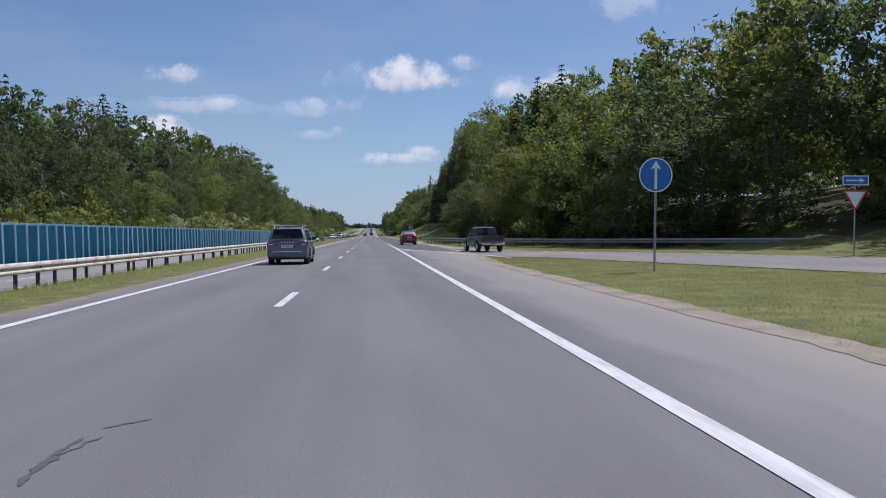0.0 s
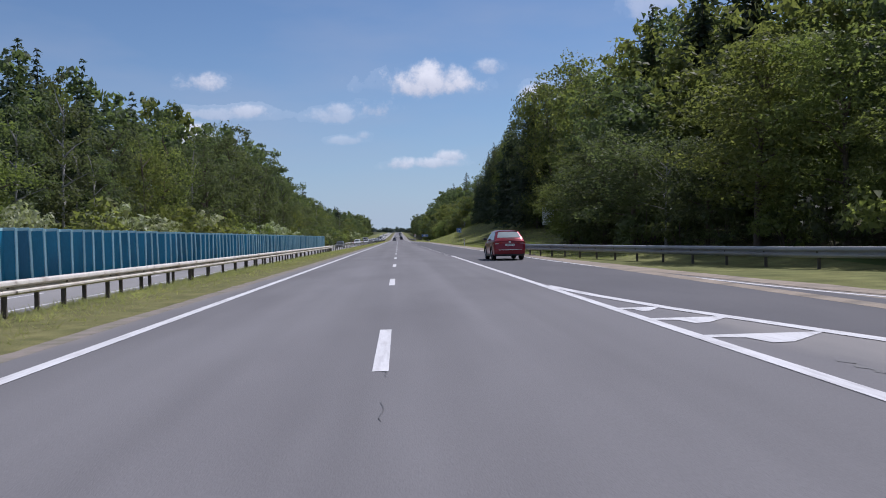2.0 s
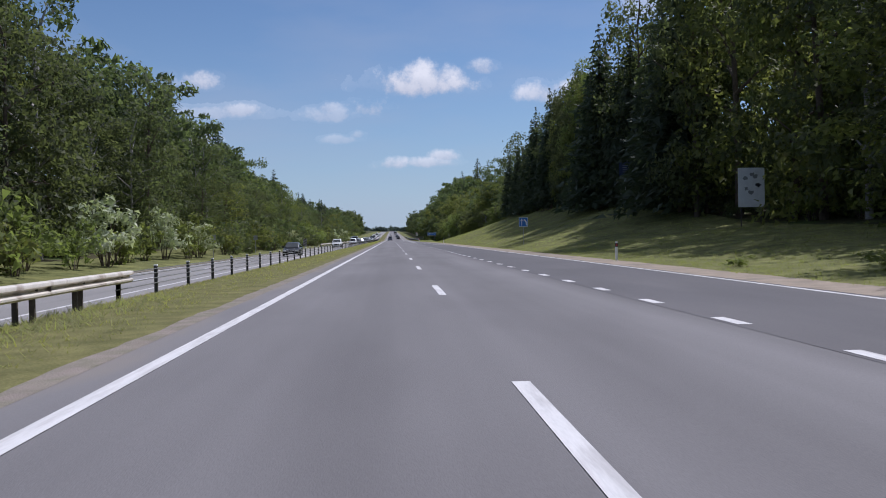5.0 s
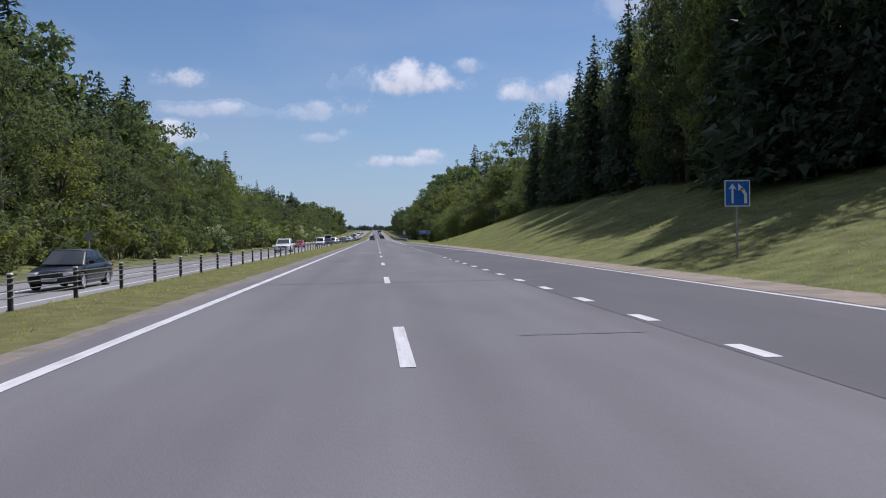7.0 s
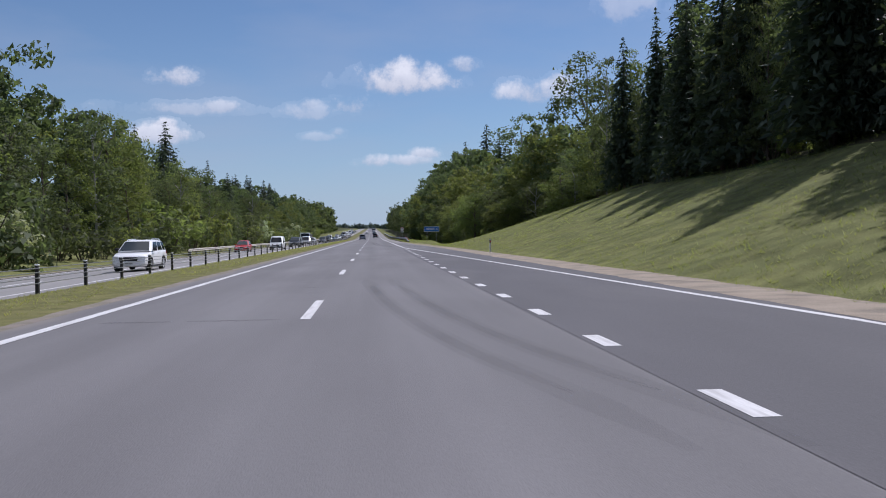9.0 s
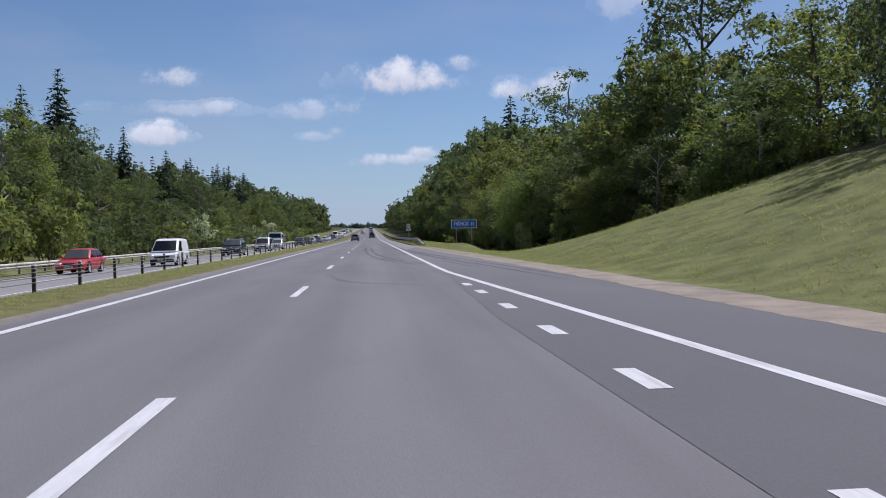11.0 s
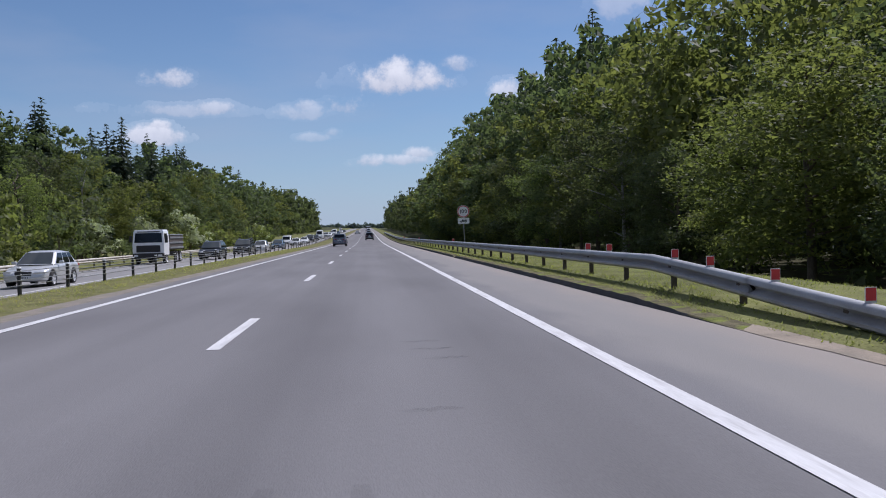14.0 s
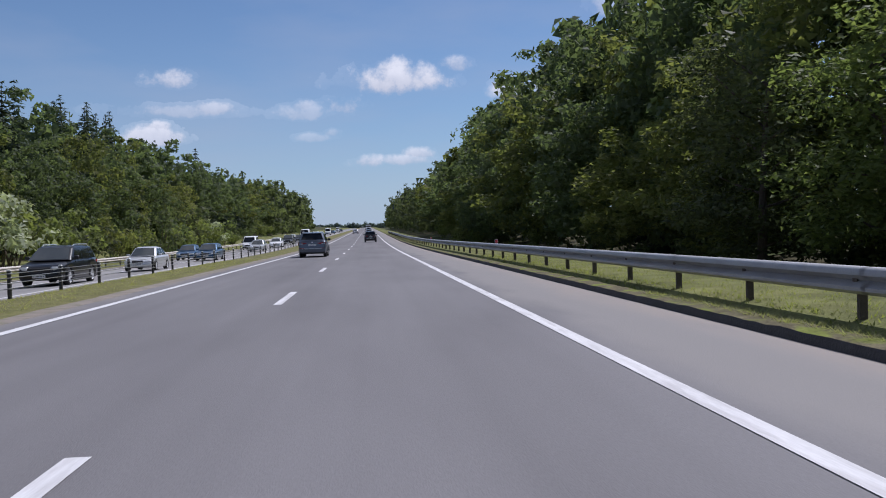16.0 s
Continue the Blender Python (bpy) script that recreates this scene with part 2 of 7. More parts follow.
def rubber_film():
    """A thin, broken film of tyre rubber on the asphalt."""
    m = material("tyre_rubber_film", (0.05, 0.05, 0.052), 0.8, vary=0.1, scale=1.2, fine=50)
    nt = m.node_tree
    n, r, g = nt.nodes.new("ShaderNodeTexNoise"), nt.nodes.new("ShaderNodeMapRange"), nt.nodes.new("ShaderNodeNewGeometry")
    n.inputs["Scale"].default_value, n.inputs["Detail"].default_value = 0.5, 2
    r.inputs[1].default_value, r.inputs[2].default_value, r.inputs[3].default_value, r.inputs[4].default_value = 0.25, 0.7, 0.035, 0.09
    nt.links.new(g.outputs["Position"], n.inputs["Vector"])
    nt.links.new(n.outputs["Fac"], r.inputs[0])
    nt.links.new(r.outputs[0], nt.nodes["Principled BSDF"].inputs["Alpha"])
    return m


def dusty_edges(m):
    """Sand and dust worked into the asphalt towards both edges of the carriageway."""
    nt = m.node_tree
    N, link = nt.nodes.new, nt.links.new
    p = nt.nodes["Principled BSDF"]
    geo, sep = N("ShaderNodeNewGeometry"), N("ShaderNodeSeparateXYZ")
    link(geo.outputs["Position"], sep.inputs[0])
    mp = N("ShaderNodeMapping")
    mp.inputs["Scale"].default_value = (1, 0.3, 1)
    link(geo.outputs["Position"], mp.inputs[0])
    grain = N("ShaderNodeTexNoise")
    grain.inputs["Scale"].default_value, grain.inputs["Detail"].default_value = 0.9, 7
    link(mp.outputs[0], grain.inputs["Vector"])
    wob = N("ShaderNodeMath")
    wob.operation = "MULTIPLY_ADD"
    wob.inputs[1].default_value = 1.6
    link(grain.outputs["Fac"], wob.inputs[0])
    link(sep.outputs[0], wob.inputs[2])
    source = p.inputs["Base Color"].links[0].from_socket
    # long, faint streaks worn by the traffic
    lanes, worn, streak = N("ShaderNodeMapping"), N("ShaderNodeTexNoise"), N("ShaderNodeMapRange")
    lanes.inputs["Scale"].default_value = (1, 0.012, 1)
    link(geo.outputs["Position"], lanes.inputs[0])
    link(lanes.outputs[0], worn.inputs["Vector"])
    worn.inputs["Scale"].default_value, worn.inputs["Detail"].default_value = 0.75, 3
    streak.inputs[1].default_value, streak.inputs[2].default_value, streak.inputs[3].default_value, streak.inputs[4].default_value = 0.3, 0.7, 0.87, 1.12
    link(worn.outputs["Fac"], streak.inputs[0])
    tone = N("ShaderNodeHueSaturation")
    link(source, tone.inputs["Color"])
    link(streak.outputs[0], tone.inputs["Value"])
    source = tone.outputs[0]
    for a, b, top, colour in ((5.3, 6.2, 0.75, (0.245, 0.232, 0.222)), (6.5, 7.7, 0.8, (0.285, 0.25, 0.222)), (-3.3, -3.9, 0.9, (0.212, 0.193, 0.18))):
        r, mix = N("ShaderNodeMapRange"), N("ShaderNodeMixRGB")
        r.interpolation_type = "SMOOTHSTEP"
        r.inputs[1].default_value, r.inputs[2].default_value, r.inputs[4].default_value = min(a, b), max(a, b), top
        if a > b:
            r.inputs[3].default_value, r.inputs[4].default_value = top, 0.0
        link(wob.outputs[0], r.inputs[0])
        link(r.outputs[0], mix.inputs[0])
        link(source, mix.inputs[1])
        mix.inputs[2].default_value = (*colour, 1)
        source = mix.outputs[0]
    link(source, p.inputs["Base Color"])
    return m


def weathering(m, y0, y1, colour):
    """The newer surface greys along the road until it matches the old one."""
    nt = m.node_tree
    N, link = nt.nodes.new, nt.links.new
    p = nt.nodes["Principled BSDF"]
    geo, sep, n, add, r, mix = N("ShaderNodeNewGeometry"), N("ShaderNodeSeparateXYZ"), N("ShaderNodeTexNoise"), N("ShaderNodeMath"), N("ShaderNodeMapRange"), N("ShaderNodeMixRGB")
    link(geo.outputs["Position"], sep.inputs[0])
    link(geo.outputs["Position"], n.inputs["Vector"])
    n.inputs["Scale"].default_value = 0.4
    add.operation = "MULTIPLY_ADD"
    add.inputs[1].default_value = 14.0
    link(n.outputs["Fac"], add.inputs[0])
    link(sep.outputs[1], add.inputs[2])
    r.inputs[1].default_value, r.inputs[2].default_value = y0 + 7, y1 + 7
    link(add.outputs[0], r.inputs[0])
    link(r.outputs[0], mix.inputs[0])
    link(p.inputs["Base Color"].links[0].from_socket, mix.inputs[1])
    mix.inputs[2].default_value = (*colour, 1)
    link(mix.outputs[0], p.inputs["Base Color"])


weathering(M["asphalt_dark"], 318, 362, (0.165, 0.16, 0.165))
M["skid"] = rubber_film()
M["carriageway"] = dusty_edges(material("worn_asphalt_with_dusty_edges", (0.167, 0.162, 0.167), 0.86, spec=0.18, vary=0.06, scale=0.35, fine=55, bump=0.2, bump_scale=90, second=(0.144, 0.139, 0.144), second_scale=0.5, second_cut=(0.45, 0.7), stretch=(1, 0.22, 1)))
LEAF = {
    "broad": leaf_material("broad_leaves", (0.036, 0.047, 0.030), (0.142, 0.163, 0.088), 0.48),
    "fresh": leaf_material("fresh_leaves", (0.07, 0.094, 0.034), (0.215, 0.235, 0.095), 0.5),
    "spruce": leaf_material("spruce_needles", (0.032, 0.048, 0.036), (0.08, 0.1, 0.064), 0.22),
    # horizon woods: the bluish haze of distance is painted into the leaves
    "distant": leaf_material("haze_tinted_leaves", (0.09, 0.12, 0.115), (0.13, 0.16, 0.15), 0.3),
    "pine": leaf_material("pine_needles", (0.036, 0.058, 0.036), (0.08, 0.11, 0.055), 0.22),
    "blossom": leaf_material("white_blossom", (0.2, 0.24, 0.12), (0.5, 0.52, 0.4), 0.3),
    "grass": leaf_material("grass_blades", (0.138, 0.163, 0.048), (0.255, 0.262, 0.102), 0.5, 0.1),
    "dry": leaf_material("dry_grass_blades", (0.155, 0.163, 0.07), (0.27, 0.26, 0.138), 0.5, 0.1),
    "weed": leaf_material("yellow_weeds", (0.17, 0.19, 0.05), (0.4, 0.39, 0.16), 0.45),
}


# ---- mesh helpers ----
def mesh_of(name, verts, faces, mat=None, smooth=None):
    me = bpy.data.meshes.new(name)
    me.from_pydata([tuple(v) for v in verts], [], [tuple(f) for f in faces])
    me.update()
    if mat:
        me.materials.append(mat)
    if smooth is not None:
        me.shade_smooth()
        me.set_sharp_from_angle(angle=radians(smooth))
    return me


def part(name, me, parent=None, label="", at=None):
    """One mesh object, under a thing or under one of its parts."""
    ob = new(name, me)
    if parent:
        ob.parent = parent
    if at is not None:
        ob.matrix_local = at if isinstance(at, Matrix) else Matrix.Translation(at)
    return tagged(ob, label) if label else ob


class Geo:
    """Collects vertices and faces for one mesh."""

    def __init__(self):
        self.v, self.f = [], []

    def add(self, verts, faces):
        n = len(self.v)
        self.v += [tuple(q) for q in verts]
        self.f += [tuple(i + n for i in q) for q in faces]
        return self

    def quad(self, a, b, c, d):
        return self.add((a, b, c, d), ((0, 1, 2, 3),))

    def box(self, lo, hi, bevel=0.0):
        (x0, y0, z0), (x1, y1, z1) = lo, hi
        if not bevel:
            v = [(x, y, z) for z in (z0, z1) for y in (y0, y1) for x in (x0, x1)]
            return self.add(v, ((0, 2, 3, 1), (4, 5, 7, 6), (0, 1, 5, 4), (2, 6, 7, 3), (0, 4, 6, 2), (1, 3, 7, 5)))
        b, rings = bevel, []
        for z, i in ((z0, b), (z0 + b, 0), (z1 - b, 0), (z1, b)):
            rings.append([(x0 + i, y0 + b, z), (x0 + b, y0 + i, z), (x1 - b, y0 + i, z), (x1 - i, y0 + b, z), (x1 - i, y1 - b, z), (x1 - b, y1 - i, z), (x0 + b, y1 - i, z), (x0 + i, y1 - b, z)])
        return self.loft(rings)

    def loft(self, rings, caps=True, closed=True):
        n = len(rings[0])
        v = [q for r in rings for q in r]
        f = []
        for k in range(len(rings) - 1):
            for i in range(n if closed else n - 1):
                j = (i + 1) % n
                f.append((k * n + i, k * n + j, (k + 1) * n + j, (k + 1) * n + i))
        if caps and closed:
            f.append(tuple(range(n - 1, -1, -1)))
            f.append(tuple((len(rings) - 1) * n + i for i in range(n)))
        return self.add(v, f)

    def tube(self, path, radius, sides=8):
        rings = []
        for k, q in enumerate(path):
            q = Vector(q)
            d = (Vector(path[min(k + 1, len(path) - 1)]) - Vector(path[max(k - 1, 0)])).normalized()
            a = d.orthogonal().normalized()
            b = d.cross(a)
            r = radius[k] if isinstance(radius, (list, tuple)) else radius
            rings.append([q + r * (a * math.cos(t) + b * math.sin(t)) for t in (2 * math.pi * i / sides for i in range(sides))])
        return self.loft(rings)

    def mesh(self, name, mat=None, smooth=None):
        return mesh_of(name, self.v, self.f, mat, smooth)


def lerp(points, y):
    """Value at y along sorted (y, value) pairs."""
    ys, vs = zip(*points)
    return float(np.interp(y, ys, vs))


def steps(a, b, d):
    n = max(1, round((b - a) / d))
    return [a + (b - a) * i / n for i in range(n + 1)]


# ---- the lie of the land ----
def smooth01(a, b, x):
    t = min(1.0, max(0.0, (x - a) / (b - a)))
    return t * t * (3 - 2 * t)


def grade(y):
    """Height of the carriageway: level, then a long gentle rise far ahead."""
    if y < 520:
        return 0.0
    d = y - 520
    return 7e-5 * d * d if d < 85 else 7e-5 * 85 * 85 + 0.0119 * (d - 85) if d < 1100 else 0.506 + 0.0119 * 1015 + 0.004 * (d - 1100)


BANK = [(-200, 2.0), (40, 2.0), (110, 1.4), (160, 1.4), (190, 1.6), (207, 2.0), (224, 3.8), (242, 5.2), (300, 6.4), (335, 6.0), (364, 6.0), (371, 5.3), (378, 3.9), (385, 1.6), (393, 0.2), (400, 0.0), (700, 0.4), (2000, 0.5)]
TOE = [(-200, 60), (0, 60), (48, 49.5), (56, 38), (64, 29.5), (74, 21), (85, 16), (98, 13.2), (115, 11.5), (140, 10.6), (350, 10.2), (375, 11.0), (395, 13.0), (2000, 13.5)]
RUN = [(-200, 14), (100, 12), (150, 15), (185, 18.5), (250, 18.5), (330, 18), (360, 20), (2000, 16)]


WOOD = [(-60, 62), (48, 51), (56, 39.5), (64, 31), (74, 22.8), (85, 18.2), (98, 17.2), (112, 16.4), (125, 16.6), (140, 17.4), (160, 23), (165, 25.5), (180, 29), (198, 30.5), (207, 30.5), (214, 28.6), (230, 29), (238, 31), (246, 31), (252, 28.6), (262, 28.6), (330, 27.6), (366, 29.4), (386, 25), (396, 22.5), (406, 19.4), (420, 18.4), (2000, 18.5)]


def land(x, y):
    z = grade(y)
    n = noise.noise((x * 0.05, y * 0.05, 0.3)) * 0.5 + noise.noise((x * 0.25, y * 0.25, 4.0)) * 0.12
    if x < 0:
        z += lerp([(-400, 4.0), (-60, 2.5), (-30, 0.6), (-22, -0.2), (-18.6, -0.62), (-17.7, -0.66), (-9, -0.33), (-8.2, -0.14), (-7.2, -0.03), (-5.6, 0.0), (0, 0)], x)
        z += n * (1 - smooth01(-27, -20, x))
    else:
        toe, run, top = lerp(TOE, y), lerp(RUN, y), lerp(BANK, y)
        t = min(1.0, max(0.0, (x - toe) / run))
        z += top * (t * 0.75 + 0.25 * smooth01(0, 1, t))
        z += smooth01(24, 70, x) * 6.0
        # hollow behind the verge, where the slope ends
        hollow = smooth01(372, 384, y)
        z -= (0.9 + 0.5 * smooth01(405, 430, y)) * hollow * smooth01(10.8, 13.5, x) * (1 - smooth01(18, 24, x) * (1 - smooth01(400, 425, y)))
        # low mound under the place-name sign
        z += 0.4 * math.exp(-((y - 401) / 9.0) ** 2) * smooth01(8.2, 9.8, x) * (1 - smooth01(12.4, 14.0, x))
        z += n * smooth01(toe - 0.5, toe + 4, x) * 0.9
        # the verge under the right-hand rail is banked up
        z += 0.1 * smooth01(6.86, 6.97, x) * smooth01(416, 422, y) + 0.13 * smooth01(7.0, 7.7, x) * smooth01(405, 414, y)
        # the verge dips before the mound
        z -= 0.18 * math.exp(-((y - 388) / 5.0) ** 2) * smooth01(8.6, 9.6, x)
    return z

# ---- ground and roads ----
Y0, Y1 = -120.0, 700.0
LEFT_PAVED = -4.45
ROWS_Y = steps(Y0, Y1, 4.0) + [720, 750, 790, 840, 900, 980, 1080, 1200, 1400, 1700, 2100, 2700, 3500, 4600]
MAIN_RIGHT = [(-120, 7.0), (36, 7.03), (41, 7.1), (45, 7.55), (47, 7.85), (49, 8.4), (52, 8.75), (280, 8.75), (347, 8.1), (365, 7.6), (380, 7.1), (420, 6.82), (4600, 6.82)]
RAMP_RIGHT = [(-30, 62.0), (5, 43.5), (25, 32.0), (38.7, 25.4), (44, 22.9), (50, 20.2), (56, 16.6), (61, 12.9), (67, 11.0), (74, 9.85), (86, 9.1), (100, 8.76)]
RAMP_LEFT = [(-30, 47.0), (-10, 35.0), (8, 25.0), (24.4, 17.6), (34.3, 14.6), (44, 11.9), (46, 10.8), (47.5, 9.4), (48.6, 8.4), (57.5, 8.3), (63, 6.5), (70, 5.0), (100, 4.2)]


def paved_right(y):
    return max(lerp(MAIN_RIGHT, y), lerp(RAMP_RIGHT, y) if y > 57.5 and y < 100 else 0)


def is_paved(x, y, grow=0.0):
    if LEFT_PAVED - grow < x < lerp(MAIN_RIGHT, y) + grow or -17.8 - grow < x < -8.9 + grow:
        return True
    return -30 < y < 100 and lerp(RAMP_LEFT, y) - grow < x < lerp(RAMP_RIGHT, y) + grow


def build_ground():
    xs = [-1500, -700, -400, -250, -160, -110, -80, -60, -50, -42, -36, -31, -27, -24, -21.5, -19.5, -18.3, -17.8, -17.2, -13, -9.2, -8.7, -8.2, -7.6, -7, -6.2, -5.5, -4.9, -4.2, 0, 4, 6, 6.84, 6.9, 6.97, 7.4, 8.0, 8.6, 9.2,
          9.8, 10.4, 11, 11.7, 12.5, 13.4, 14.4, 15.5, 17, 18.5, 20, 22, 24, 26, 28, 31, 35, 40, 46, 54, 65, 80, 110, 160, 250, 400, 700, 1500]
    v, f = [], []
    for y in ROWS_Y:
        for x in xs:
            z = land(x, y)
            if is_paved(x, y, 0.3 if x < 0 and x > -6 else 0.25):
                z -= 0.045
            v.append((x, y, z))
    n = len(xs)
    for r in range(len(ROWS_Y) - 1):
        for c in range(n - 1):
            f.append((r * n + c, r * n + c + 1, (r + 1) * n + c + 1, (r + 1) * n + c))
    me = mesh_of("ground", v, f, M["grass"])
    me.shade_smooth()
    me.materials.append(M["forest_floor"])
    me.materials.append(M["median_grass"])
    for p in me.polygons:
        x, y, _ = p.center
        if x < -27 or x > lerp(WOOD, y) - (1.2 if y < 372 else 0.8 if y < 402 else 3.5):
            p.material_index = 1
        elif -9.2 < x < -4:
            p.material_index = 2
    tagged(part("ground", me), "grassy verges, banks and dark forest floor beside a highway", "ground", kind="structure")


def crossfall(x):
    """The oncoming carriageway lies a little lower and leans away from the median."""
    return -0.3 - 0.037 * (-9.0 - x)


def strip(name, left, right, ys, mat, lift, label, category="road", across=1, z=None, rise=0.0):
    """A sheet of paving between two lines that run along the road."""
    v, f = [], []
    for y in ys:
        a, b = left(y), right(y)
        for i in range(across + 1):
            x = a + (b - a) * i / across
            v.append((x, y, grade(y) + (0 if z is None else z(x)) + lift + rise * i / across))
    n = across + 1
    for k in range(len(ys) - 1):
        for i in range(across):
            f.append((k * n + i, k * n + i + 1, (k + 1) * n + i + 1, (k + 1) * n + i))
    me = mesh_of(name, v, f, mat)
    return tagged(part(name, me), label, category, kind="structure")


def roads():
    far = [y for y in ROWS_Y if y > 500]
    ys = steps(Y0, 560, 0.5) + [y for y in far if y > 560]
    strip("road", lambda y: LEFT_PAVED, lambda y: lerp(MAIN_RIGHT, y), ys, M["carriageway"], 0.0, "worn grey asphalt carriageway with two lanes and a dusty hard shoulder")
    strip("road", lambda y: -17.6, lambda y: -9.0, ys, M["asphalt_pale"], 0.0, "pale grey asphalt of the oncoming carriageway", z=crossfall)
    strip("road", lambda y: lerp(RAMP_LEFT, y), lambda y: lerp(RAMP_RIGHT, y), steps(-30, 100, 2), M["asphalt_old"], 0.003, "grey asphalt slip road joining the carriageway")
    strip("road", lambda y: lerp([(64, 6.6), (72, 4.9), (80, 4.25), (112, 4.2), (122, 3.76), (330, 3.76), (346, 4.3), (352, 4.47), (388, 4.48), (404, 6.2)], y), lambda y: lerp([(64, 10.0), (74, 9.4), (86, 8.8), (280, 8.72), (346, 8.0), (365, 7.5), (380, 7.0), (404, 6.6)], y), steps(64, 404, 2), M["asphalt_dark"], 0.004,
          "newer dark asphalt of the acceleration lane")
    # sandy shoulders, with a ragged edge
    rag = lambda y, s: 0.18 * noise.noise((y * 0.35, s, 0)) + 0.1 * noise.noise((y * 1.3, s, 5)) + 0.09 * noise.noise((y * 3.1, s, 9))
    fine = steps(Y0, 560, 0.5) + [y for y in far if y > 560]
    strip("gravel_shoulder", lambda y: lerp([(360, -4.8), (390, -5.0)], y) + 0.7 * rag(y, 1), lambda y: LEFT_PAVED + 0.004, fine, M["dust"], 0.002, "dusty gravel edge beside the median grass", "shoulder")
    strip("gravel_shoulder", lambda y: paved_right(y) + (-0.12 + 0.8 * rag(y, 14) if y < 46 else -0.02 if y < 60 else min(0.0, -0.2 + 0.9 * rag(y, 14)) * lerp([(405, 1), (418, 0.2)], y)), lambda y: paved_right(y) + lerp([(-120, .5), (36, .5), (42, .75), (46, .5), (48, .3), (49, .05), (104, .5), (140, 1.4), (300, 1.5), (340, 1.1), (360, 1.15), (380, 1.5), (410, 1.0), (420, 0.05)], y) + rag(y, 9) * lerp([(0, 1), (410, 1), (424, 0.1)], y), [y for y in fine if y < 49 or 101 < y < 421], M["sand"], 0.007,
          "sandy gravel shoulder between asphalt and grass", "shoulder", across=2, rise=0.014)
    strip("gravel_shoulder", lambda y: lerp(RAMP_RIGHT, y) - 0.05, lambda y: lerp(RAMP_RIGHT, y) + 0.9 + rag(y, 7), steps(-20, 104, 1.5), M["sand"], 0.012, "sandy gravel edge of the slip road", "shoulder")
    strip("gravel_shoulder", lambda y: -9.1, lambda y: -8.7 + rag(y, 5), fine, M["dust"], 0.014, "gravel edge of the oncoming carriageway", "shoulder", z=crossfall)
    strip("gravel_shoulder", lambda y: -18.5 + rag(y, 6), lambda y: -17.5, fine, M["dust"], 0.03, "gravel edge of the oncoming carriageway", "shoulder", z=crossfall)


def line_mesh(points, width, lift=0.0075, z=0.0):
    """A painted line through (x, y) points; the width runs across the road."""
    v, f = [], []
    for x, y in points:
        for s in (-0.5, 0.5):
            v.append((x + s * width, y, grade(y) + lift + z))
    for k in range(len(points) - 1):
        f.append((2 * k, 2 * k + 1, 2 * k + 3, 2 * k + 2))
    return mesh_of("line", v, f, M["paint"])


